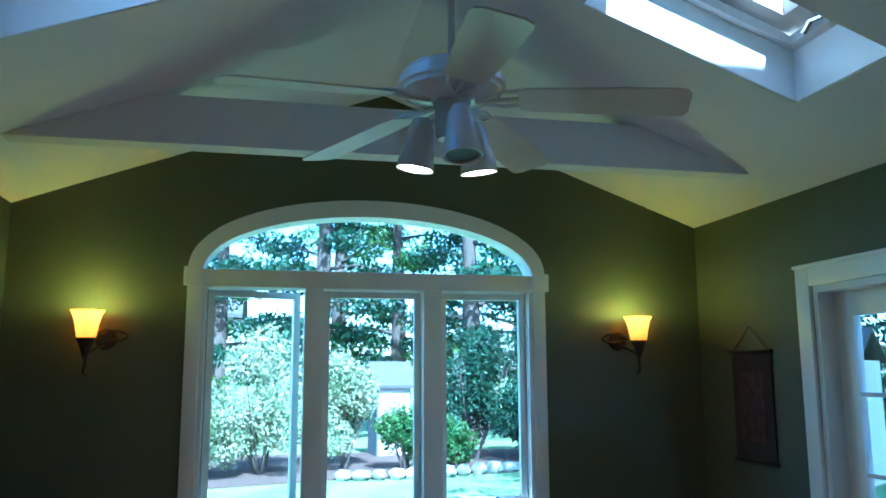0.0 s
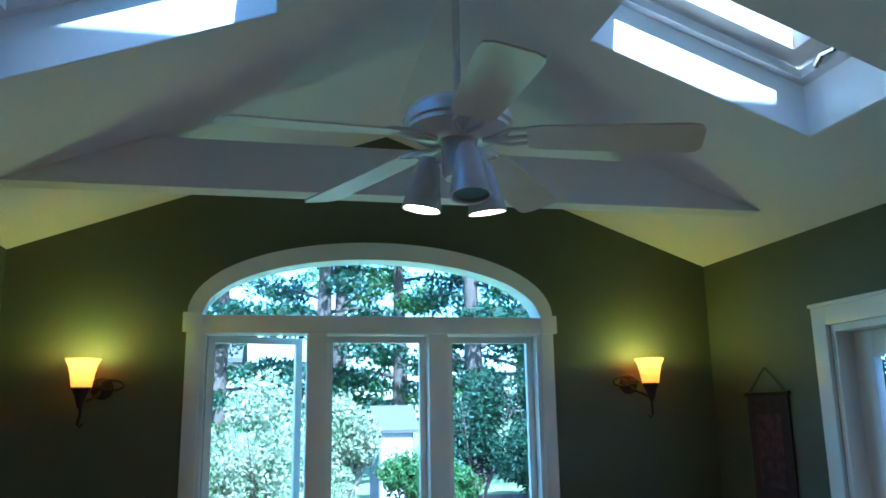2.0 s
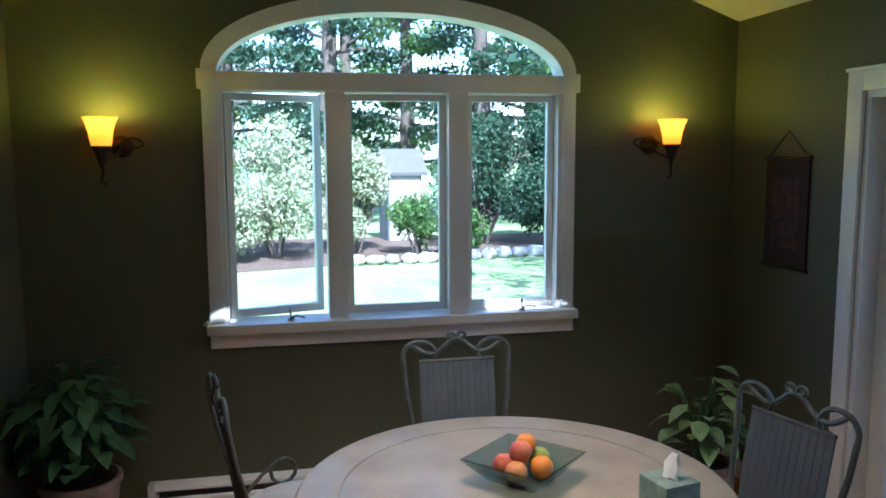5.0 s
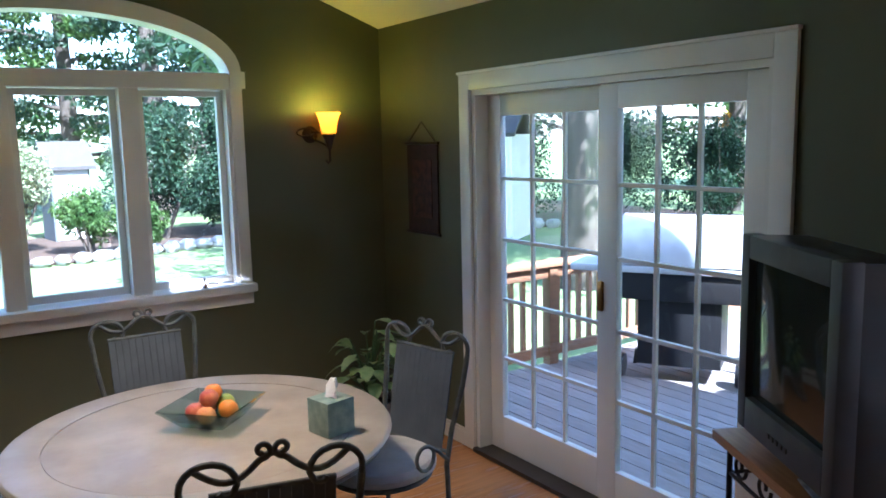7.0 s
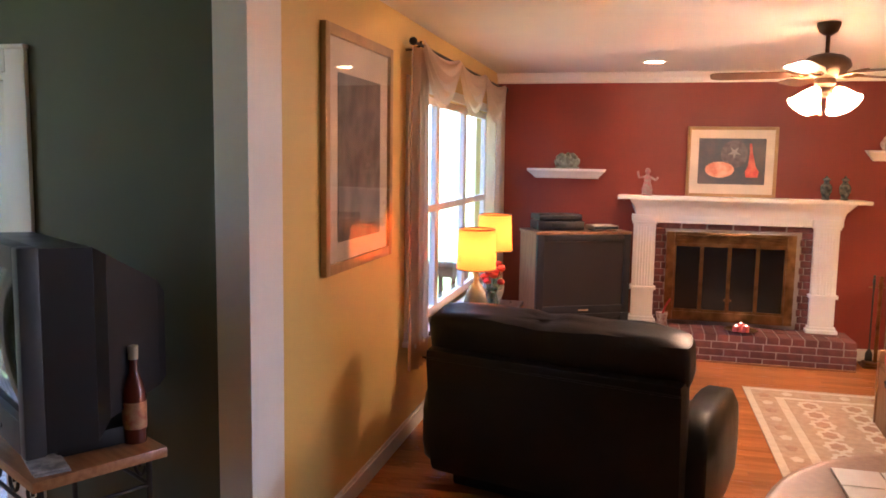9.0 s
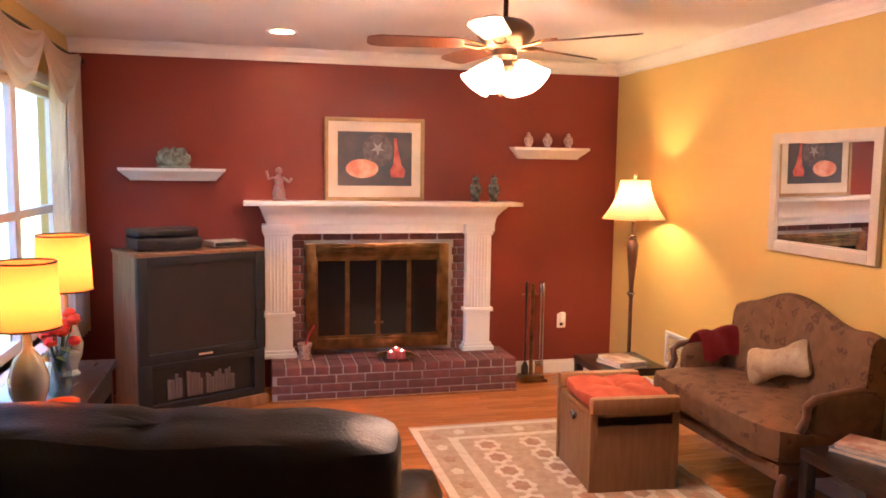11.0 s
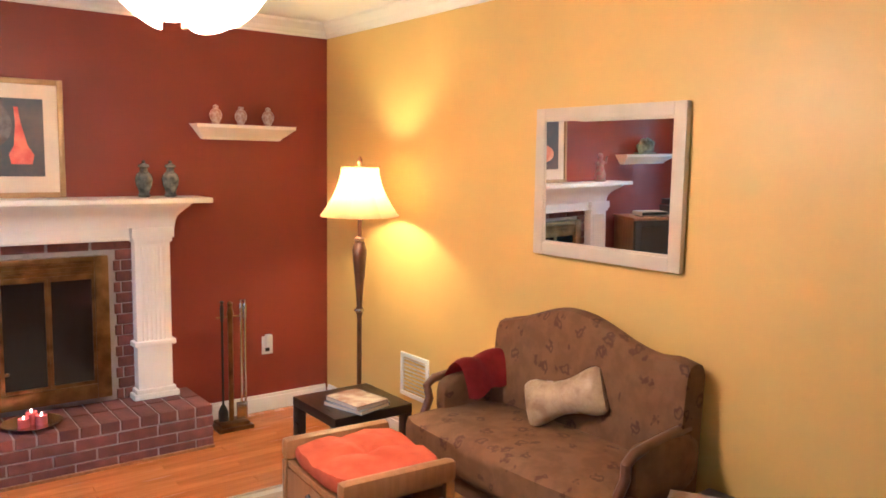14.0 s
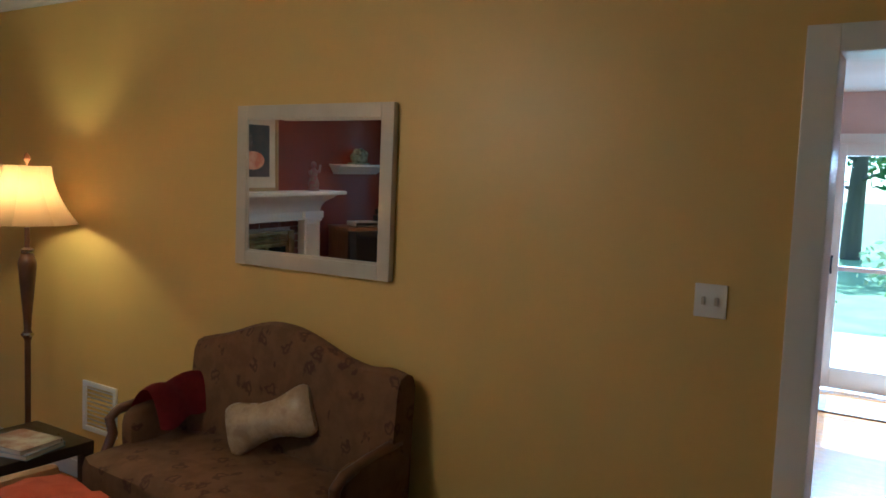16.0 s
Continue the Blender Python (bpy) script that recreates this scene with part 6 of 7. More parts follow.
for i in range(9):
    for j in range(3):
        x, y = -0.84 + 0.21 * i, -0.29 + 0.29 * j
        petal_disc(x, y, 0.10, 0.0095, RUGC, "medallion")
        petal_disc(x, y, 0.058, 0.011, RUGD, "medallion_centre", 6)
for i in range(12):
    for s in (-1, 1):
        petal_disc(-1.05 + 0.19 * i, s * (RY - 0.125), 0.045, 0.0095, RUGD if i % 2 else RUGC, "border_flower", 5)
for j in range(5):
    for s in (-1, 1):
        petal_disc(s * (RX - 0.125), -0.40 + 0.2 * j, 0.045, 0.0095, RUGD if j % 2 else RUGC, "border_flower", 5)
bm = bmesh.new()
for s in (-1, 1):
    for k in range(110):
        y = -RY + 2 * RY * (k + 0.5) / 110
        box(bm, min(s * RX, s * (RX + 0.045)), max(s * RX, s * (RX + 0.045)), y - 0.003, y + 0.003, 0.0, 0.004)
tagged(part("fringe", bm, RUGC, rug, smooth=False), kind="stuff")

# floor lamp
fl = thing("floor_lamp", (4.07, -7.70, 0), "lit floor lamp with a cream bell shade and turned dark post", "floor lamp")
LIN = shade_cloth("cream_linen_shade", (0.40, 0.235, 0.105), 0.03)
bm = bmesh.new()
lathe(bm, [(0.12, 0), (0.12, 0.012), (0.10, 0.03), (0.05, 0.045), (0.02, 0.07), (0.0, 0.07)], 0, 0, 28)
part("base", bm, ESPRESSO, fl)
bm = bmesh.new()
lathe(bm, [(0.014, 0.06), (0.014, 0.78), (0.022, 0.80), (0.022, 0.82), (0.016, 0.83), (0.02, 0.90), (0.038, 1.10), (0.042, 1.16), (0.03, 1.20), (0.024, 1.21), (0.03, 1.225), (0.012, 1.235), (0.012, 1.33)], 0, 0, 20)
part("post", bm, WALNUT, fl, "turned walnut post")
for z in (0.81, 1.215):
    bm = bmesh.new()
    lathe(bm, [(0.024, z - 0.01), (0.030, z), (0.024, z + 0.01)], 0, 0, 18)
    part("ring", bm, CHROME, fl, "silvered ring")
for k in range(8):
    bm = bmesh.new()
    a0, a1 = 2 * math.pi * k / 8, 2 * math.pi * (k + 1) / 8
    g = []
    for i in range(9):
        v = i / 8
        r = 0.110 + 0.112 * v ** 1.9 + 0.010 * v
        z = 1.625 - 0.275 * v
        g.append([bm.verts.new((r * (1 - 0.05 * math.sin(math.pi * j / 4)) * math.cos(a0 + (a1 - a0) * j / 4), r * (1 - 0.05 * math.sin(math.pi * j / 4)) * math.sin(a0 + (a1 - a0) * j / 4), z)) for j in range(5)])
    for a, b in zip(g, g[1:]):
        for j in range(4):
            bm.faces.new((a[j], a[j + 1], b[j + 1], b[j]))
    part("shade_panel", bm, LIN, fl, "glowing cream linen panel")
bm = bmesh.new()
lathe(bm, [(0.004, 1.60), (0.006, 1.64), (0.016, 1.655), (0.012, 1.675), (0.0, 1.69)], 0, 0, 14)
part("finial", bm, PINE, fl)

# chest under the window with two amber lamps and flowers
chest = thing("console_table", (2.50, -4.18, 0), "dark wooden console table under the window", "table")
part("top", B((-0.60, 0.60, -0.20, 0.20, 0.68, 0.71), bevel=0.004), ESPRESSO, chest)
part("drawer_box", B((-0.57, 0.57, -0.18, 0.18, 0.56, 0.68), bevel=0.004), ESPRESSO, chest)
for sx in (-1, 1):
    for sy in (-1, 1):
        part("leg", B((sx * 0.55 - 0.02, sx * 0.55 + 0.02, sy * 0.16 - 0.02, sy * 0.16 + 0.02, 0, 0.56), bevel=0.003), ESPRESSO, chest)
AMBERC = shade_cloth("amber_lamp_shade", (0.95, 0.24, 0.022), 0.10)
CERAM = surface("pale_glazed_ceramic", (0.34, 0.36, 0.34), 0.2, second=(0.22, 0.25, 0.24), scale=10, fine=60, bump=0.02, coat=0.5)
for x, dz in ((2.18, 0.0), (2.80, 0.05)):
    t = thing("table_lamp", (x, -4.21, 0.711), "lit table lamp with an amber drum shade", "table lamp", "lamps on the console")
    bm = bmesh.new()
    lathe(bm, [(0.055, 0), (0.06, 0.01), (0.045, 0.03), (0.07, 0.10), (0.075, 0.15), (0.05, 0.23), (0.018, 0.27), (0.012, 0.36 + dz)], 0, 0, 24)
    part("base", bm, CERAM, t)
    bm = bmesh.new()
    lathe(bm, [(0.122, 0.35 + dz), (0.112, 0.60 + dz)], 0, 0, 28, False)
    part("shade", bm, AMBERC, t, "glowing amber drum shade")
    for z, r in ((0.35 + dz, 0.123), (0.60 + dz, 0.113)):
        bm = bmesh.new()
        tube(bm, [(r * math.cos(2 * math.pi * k / 28), r * math.sin(2 * math.pi * k / 28), z) for k in range(29)], 0.004, 6)
        part("trim", bm, BLACKD, t, "dark trim")
fw = thing("flower_vase", (2.48, -4.25, 0.711), "glass vase with red and orange flowers", "flowers")
bm = bmesh.new()
lathe(bm, [(0.04, 0), (0.045, 0.01), (0.05, 0.10), (0.035, 0.15), (0.045, 0.18), (0.042, 0.178), (0.03, 0.15), (0.0, 0.02)], 0, 0, 18)
part("vase", bm, BOWLG, fw)
rnd = random.Random(9)
bm, fl2 = bmesh.new(), bmesh.new()
for k in range(14):
    a, r = rnd.uniform(0, 6.28), rnd.uniform(0.03, 0.12)
    z = rnd.uniform(0.22, 0.36)
    tube(bm, [(0, 0, 0.10), (r * 0.5 * math.cos(a), r * 0.5 * math.sin(a), z * 0.7), (r * math.cos(a), r * math.sin(a), z)], 0.003, 5)
    leaf_mesh(bm, (r * 0.5 * math.cos(a), r * 0.5 * math.sin(a), z * 0.7), (math.cos(a + 1), math.sin(a + 1), 0.2), 0.08, 0.03, 0.3)
    ball(fl2, (r * math.cos(a), r * math.sin(a), z), 0.026, 0.026, 0.02, 10, 7, 0.5)
part("greenery", bm, LEAFD, fw)
part("blossom", fl2, surface("red_petals", (0.5, 0.02, 0.02), 0.7, second=(0.6, 0.12, 0.03), scale=20, fine=100), fw, "red blossoms")
bw = thing("orange_bowl", (2.16, -4.33, 0.711), "bright orange glass bowl on the console table", "bowl")
bm = bmesh.new()
lathe(bm, [(0.03, 0), (0.05, 0.02), (0.065, 0.06), (0.06, 0.058), (0.045, 0.022), (0.0, 0.01)], 0, 0, 22)
part("body", bm, surface("orange_glass", (0.75, 0.16, 0.03), 0.2, scale=8, fine=40), bw)

# rear projection television, angled into the corner
big = thing("console_television", (4.56, -4.62, 0), "large dark console television on castors, switched off", "television", turn=117.5)
WOODS = surface("wood_grain_veneer", (0.30, 0.15, 0.065), 0.4, second=(0.22, 0.10, 0.04), scale=5, fine=60, stretch=(6, 6, 1), bump=0.05)
bm = bmesh.new()
rings(bm, [[(sx * w, y, z) for sx, z in ((-1, 0.03), (1, 0.03), (1, 1.10), (-1, 1.10))] for w, y in ((0.44, 0.20), (0.44, -0.21), (0.18, -0.36))])
part("cabinet", bm, WOODS, big, "wood grain cabinet", smooth=False)
part("top", B((-0.45, 0.45, -0.215, 0.235, 1.10, 1.125), bevel=0.006), WOODS, big, "wood grain top")
bm = bmesh.new()
for b in ((-0.44, -0.375, 0.40, 1.10), (0.375, 0.44, 0.40, 1.10), (-0.375, 0.375, 1.04, 1.10), (-0.375, 0.375, 0.40, 0.47)):
    box(bm, b[0], b[1], 0.20, 0.245, b[2], b[3], bevel=0.008)
part("bezel", bm, BLACKP, big)
part("screen", B((-0.375, 0.375, 0.205, 0.225, 0.47, 1.04)), surface("matt_projection_screen", (0.028, 0.022, 0.020), 0.3, scale=3, fine=60, bump=0.0), big, "matt dark screen", smooth=False)
bm = bmesh.new()
for b in ((-0.44, -0.36, 0.08, 0.40), (0.36, 0.44, 0.08, 0.40), (-0.36, 0.36, 0.36, 0.40), (-0.36, 0.36, 0.08, 0.13)):
    box(bm, b[0], b[1], 0.20, 0.245, b[2], b[3], bevel=0.006)
part("lower_frame", bm, BLACKP, big)
# thin black sheet stands in for the shade of a deeper hollow
part("recess", B((-0.36, 0.36, 0.203, 0.207, 0.13, 0.36)), BLACKD, big, "black sheet standing for shade inside the storage space", smooth=False)
rnd = random.Random(2)
x = -0.22
while x < 0.24:
    w = rnd.uniform(0.016, 0.03)
    if rnd.random() > 0.25:
        part("tape", B((x, x + w - 0.003, 0.208, 0.22, 0.15, 0.15 + rnd.uniform(0.10, 0.17))), surface("tape_box", (0.15, 0.12, 0.11), 0.5) if "tape_box" not in bpy.data.materials else bpy.data.materials["tape_box"], big, smooth=False)
    x += w
part("plinth", B((-0.46, 0.46, 0.0, 0.26, 0.0, 0.08), bevel=0.008), WOODS, big, "wood grain plinth")
part("badge", B((-0.05, 0.05, 0.245, 0.248, 0.425, 0.44)), CHROME, big, "silver badge", smooth=False)


def box_unit(name, place, w, d, h, turn, label, cat, m=BLACKP):
    t = thing(name, place, label, cat, turn=turn)
    part("case", B((-w / 2, w / 2, -d / 2, d / 2, 0.008, h), bevel=0.004), m, t)
    part("front_panel", B((-w / 2 + 0.005, w / 2 - 0.005, d / 2, d / 2 + 0.006, 0.014, h - 0.006), bevel=0.002), BLACKD, t)
    part("display", B((-w * 0.1, w * 0.2, d / 2 + 0.006, d / 2 + 0.008, h * 0.45, h * 0.75)), SCREEN, t, "dark display window", smooth=False)
    for s in (-1, 1):
        part("foot", B((s * w * 0.4 - 0.015, s * w * 0.4 + 0.015, -d * 0.3, d * 0.3, 0, 0.008)), BLACKD, t, smooth=False)


box_unit("video_recorder", (4.47, -4.47, 1.126), 0.42, 0.28, 0.085, 112, "black video recorder on top of the console television", "video recorder")
box_unit("dvd_player", (4.48, -4.46, 1.212), 0.40, 0.24, 0.055, 116, "slim dark disc player stacked on a video recorder", "disc player")
box_unit("cable_box", (4.60, -4.86, 1.126), 0.24, 0.19, 0.045, 117, "pale grey cable box on the console television", "cable box", FRAMEW)

# family room ceiling fan
fan2 = thing("ceiling_fan", (FANLIGHT[0], FANLIGHT[1], 2.30), "brass ceiling fan with wooden blades and four lit glass shades", "ceiling fan")
PEWB = surface("antique_bronze", (0.13, 0.08, 0.045), 0.45, 0.9, scale=10, fine=80, bump=0.04)
bm = bmesh.new()
lathe(bm, [(0.012, 0.07), (0.012, 0.21)], 0, 0, 12)
part("downrod", bm, PEWB, fan2)
bm = bmesh.new()
lathe(bm, [(0.02, 0.185), (0.05, 0.205), (0.065, 0.24), (0.065, 0.258), (0.0, 0.258)], 0, 0, 24)
part("canopy", bm, PEWB, fan2)
bm = bmesh.new()
lathe(bm, [(0.05, -0.06), (0.09, -0.05), (0.115, -0.02), (0.135, 0.005), (0.135, 0.022), (0.125, 0.045), (0.09, 0.07), (0.03, 0.085), (0.0, 0.085)], 0, 0, 32)
part("motor_housing", bm, PEWB, fan2)
for k in range(5):
    m = pose(0, 0, -0.035, 0, 0, -62 + 72 * k) @ pose(0, 0, 0, 11)
    bm = bmesh.new()
    rings(bm, [[(x, -w, -0.003), (x, w, -0.003), (x, w, 0.003), (x, -w, 0.003)] for x, w in ((0.19, 0.05), (0.24, 0.062), (0.45, 0.068), (0.58, 0.07), (0.625, 0.055), (0.64, 0.03))])
    bmesh.ops.transform(bm, matrix=m, verts=bm.verts)
    blade = part("blade", bm, WALNUT, fan2, "walnut blade", smooth=False)
    bm = bmesh.new()
    for s in (-1, 1):
        tube(bm, [(0.08, 0, -0.012), (0.13, s * 0.03, -0.01), (0.20, s * 0.035, 0.004), (0.25, s * 0.01, 0.006)], 0.007, 6)
    bmesh.ops.transform(bm, matrix=m, verts=bm.verts)
    part("bracket", bm, BRASS, blade)
bm = bmesh.new()
lathe(bm, [(0.0, -0.17), (0.03, -0.165), (0.05, -0.14), (0.04, -0.11), (0.06, -0.09), (0.055, -0.06)], 0, 0, 24)
part("light_fitter", bm, PEWB, fan2)
FROST = shade_cloth("frosted_glass_lit", (1.0, 0.78, 0.52), 2.6)
for k in range(4):
    a = radians(45 + 90 * k)
    d = Vector((0.75 * math.cos(a), 0.75 * math.sin(a), -0.8)).normalized()
    q = Vector((0, 0, -1)).rotation_difference(d).to_matrix().to_4x4()
    c = Vector((0.075 * math.cos(a), 0.075 * math.sin(a), -0.125))
    bm = bmesh.new()
    lathe(bm, [(0.022, 0.0), (0.035, -0.02), (0.052, -0.06), (0.066, -0.10), (0.078, -0.122), (0.082, -0.124), (0.062, -0.098), (0.047, -0.055), (0.028, -0.015)], 0, 0, 24, False)
    bmesh.ops.transform(bm, matrix=Matrix.Translation(c) @ q, verts=bm.verts)
    sh = part("shade", bm, FROST, fan2, "glowing frosted glass bell shade")
    bm = bmesh.new()
    tube(bm, [(0.03 * math.cos(a), 0.03 * math.sin(a), -0.12), tuple(c * 0.8 + Vector((0, 0, -0.02))), tuple(c)], 0.012)
    part("socket", bm, BRASS, fan2)
for x, y, h in ((0.02, 0.01, 0.24), (-0.015, -0.02, 0.20)):
    bm = bmesh.new()
    tube(bm, [(x, y, -0.16), (x, y, -h)], 0.002, 5)
    ch = part("pull_chain", bm, BRASS, fan2)
    bm = bmesh.new()
    lathe(bm, [(0.0, -h - 0.035), (0.010, -h - 0.03), (0.010, -h - 0.004), (0.003, -h)], x, y, 10)
    part("knob", bm, PINE, ch)

dl = thing("downlight", (4.25, -5.25, CEILZ), "recessed ceiling downlight with a white ring, lit", "ceiling light")
bm = bmesh.new()
lathe(bm, [(0.075, -0.004), (0.10, -0.006), (0.102, -0.001), (0.075, -0.001)], 0, 0, 28, False)
part("trim_ring", bm, WHITE, dl)
bm = bmesh.new()
lathe(bm, [(0.0, -0.003), (0.075, -0.003), (0.075, -0.001), (0.0, -0.001)], 0, 0, 28)
part("lens", bm, GLOW, dl, "glowing lens")

# breakfast table and chair at the edge of the family room
kt = thing("breakfast_table", (-0.35, -6.35, 0), "round cream tiled breakfast table", "table")
TILE = surface("cream_glazed_tile", (0.66, 0.58, 0.47), 0.3, second=(0.58, 0.50, 0.39), scale=10, fine=60, bump=0.05, per_object=0.08)
bm = bmesh.new()
lathe(bm, [(0.0, 0.70), (0.78, 0.70), (0.80, 0.715), (0.80, 0.735), (0.785, 0.742), (0.77, 0.738), (0.0, 0.738)], 0, 0, 60)
part("top", bm, LIGHTW, kt)
tile = mesh_of("tile", B((-0.072, 0.072, -0.072, 0.072, 0, 0.008), bevel=0.002), TILE)
for i in range(-5, 6):
    for j in range(-5, 6):
        if math.hypot(0.15 * i, 0.15 * j) < 0.665:
            o = new("tile", tile)
            o.parent = kt
            o.matrix_basis = pose(0.15 * i, 0.15 * j, 0.738)
bm = bmesh.new()
lathe(bm, [(0.30, 0), (0.30, 0.03), (0.10, 0.07), (0.06, 0.12), (0.08, 0.35), (0.06, 0.6), (0.16, 0.70)], 0, 0, 24)
part("pedestal", bm, LIGHTW, kt)
ch = thing("spindle_chair", (0.16, -6.35, 0), "dark painted spindle-back chair at the breakfast table", "chair", turn=96)
bm = bmesh.new()
pillow_mesh(bm, 0.21, 0.20, 0.025, (0, 0, 0.45), 5)
part("seat", bm, ESPRESSO, ch)
for sx in (-1, 1):
    for sy in (-1, 1):
        bm = bmesh.new()
        tube(bm, [(sx * 0.14, sy * 0.13, 0.44), (sx * 0.19, sy * 0.18, 0.0)], 0.017, 8)
        part("leg", bm, ESPRESSO, ch)
bow = [(0.27 * math.cos(radians(a)), -0.20 - 0.10 * math.sin(radians(a)), 0.80 + 0.055 * math.sin(radians(a))) for a in range(0, 181, 12)]
bm = bmesh.new()
loops = []
for x, y, z in bow:
    loops.append([(x, y - 0.012, z - 0.03), (x, y + 0.012, z - 0.03), (x, y + 0.012, z + 0.03), (x, y - 0.012, z + 0.03)])
rings(bm, loops)
part("crest_rail", bm, ESPRESSO, ch)
for k in range(9):
    a = radians(10 + 20 * k)
    bm = bmesh.new()
    tube(bm, [(0.17 * math.cos(a), -0.16 - 0.02 * math.sin(a), 0.46), (0.265 * math.cos(a), -0.20 - 0.10 * math.sin(a), 0.79 + 0.05 * math.sin(a))], 0.009, 7)
    part("spindle", bm, ESPRESSO, ch)

# hall mat
hm = thing("door_mat", (0.73, -12.40, 0.001), "pale woven door mat in front of the storm door", "mat")
part("weave", B((-0.40, 0.40, -0.26, 0.26, 0, 0.012), bevel=0.004), surface("pale_woven_mat", (0.50, 0.47, 0.44), 0.95, scale=30, fine=250, bump=0.7), hm)

# ---- garden ----
def foliage(name, colour, second):
    m = surface(name, colour, 0.55, second=second, scale=1.5, fine=12, bump=0.0)
    nt = m.node_tree
    b = nt.nodes["Principled BSDF"]
    geo = nt.nodes.new("ShaderNodeNewGeometry")
    hsv = nt.nodes.new("ShaderNodeHueSaturation")
    mr = nt.nodes.new("ShaderNodeMapRange")
    mr.inputs["To Min"].default_value, mr.inputs["To Max"].default_value = 0.55, 1.5
    nt.links.new(geo.outputs["Random Per Island"], mr.inputs["Value"])
    nt.links.new(mr.outputs["Result"], hsv.inputs["Value"])
    src = b.inputs["Base Color"].links[0].from_socket
    nt.links.new(src, hsv.inputs["Color"])
    nt.links.new(hsv.outputs["Color"], b.inputs["Base Color"])
    tl = nt.nodes.new("ShaderNodeBsdfTranslucent")
    nt.links.new(hsv.outputs["Color"], tl.inputs["Color"])
    mx = nt.nodes.new("ShaderNodeMixShader")
    mx.inputs["Fac"].default_value = 0.3
    nt.links.new(b.outputs["BSDF"], mx.inputs[1])
    nt.links.new(tl.outputs["BSDF"], mx.inputs[2])
    nt.links.new(mx.outputs["Shader"], nt.nodes["Material Output"].inputs["Surface"])
    return m


# leaf colours carry light: variegated paler for full sun, needles darker for tree shade
LIGHTLEAF = foliage("variegated_leaf", (0.20, 0.26, 0.12), (0.38, 0.39, 0.26))
MIDLEAF = foliage("green_leaf", (0.05, 0.11, 0.025), (0.09, 0.15, 0.035))
DARKLEAF = foliage("shaded_needle", (0.018, 0.045, 0.022), (0.035, 0.075, 0.035))
BARK = surface("grey_brown_bark", (0.075, 0.058, 0.045), 0.9, second=(0.12, 0.10, 0.08), scale=9, fine=60, stretch=(3, 3, 0.6), bump=0.8, depth=0.02)


def leaves_mesh(name, clumps, count, size, material, seed):
    """Many small folded leaves scattered through clumps of (x, y, z, radius, height)."""
    rng = np.random.default_rng(seed)
    cl = np.array(clumps, float)
    weight = cl[:, 3] ** 2
    pick = rng.choice(len(cl), count, p=weight / weight.sum())
    d = rng.normal(size=(count, 3))
    d /= np.linalg.norm(d, axis=1)[:, None]
    rad = rng.uniform(0.35, 1.0, count) ** 0.5 * rng.uniform(0.85, 1.15, count)
    c = cl[pick, :3] + d * rad[:, None] * np.stack([cl[pick, 3], cl[pick, 3], cl[pick, 4]], 1)
    u = rng.normal(size=(count, 3))
    u /= np.linalg.norm(u, axis=1)[:, None]
    v = np.cross(u, rng.normal(size=(count, 3)))
    v /= np.linalg.norm(v, axis=1)[:, None]
    w = np.cross(u, v)
    s = size * rng.uniform(0.6, 1.3, count)[:, None]
    pts = np.stack([c - u * s, c + v * s * 0.45 + w * s * 0.15, c + u * s, c - v * s * 0.45 + w * s * 0.15], 1).reshape(-1, 3)
    me = bpy.data.meshes.new(name)
    me.from_pydata(pts.tolist(), [], [(4 * i, 4 * i + 1, 4 * i + 2, 4 * i + 3) for i in range(count)])
    me.materials.append(material)
    return me


def shrub(place, rx, h, count, size, material, seed, label):
    rnd = random.Random(seed)
    t = thing("shrub", place, label, "shrub")
    bm = bmesh.new()
    for k in range(6):
        a = rnd.uniform(0, 6.28)
        tube(bm, [(0.1 * math.cos(a), 0.1 * math.sin(a), 0), (0.35 * rx * math.cos(a), 0.35 * rx * math.sin(a), h * 0.35), (0.6 * rx * math.cos(a), 0.6 * rx * math.sin(a), h * 0.7)], 0.03, 6, lambda q: 1.2 - q)
    part("branch", bm, BARK, t)
    clumps = []
    for k in range(16):
        a, r = rnd.uniform(0, 6.28), rx * rnd.uniform(0.0, 0.75)
        clumps.append((r * math.cos(a), r * math.sin(a), h * rnd.uniform(0.25, 0.8) * (1.1 - 0.4 * r / rx), rx * rnd.uniform(0.22, 0.4), h * rnd.uniform(0.15, 0.25)))
    ob = new("foliage", leaves_mesh("foliage", clumps, count, size, material, seed))
    ob.parent = t


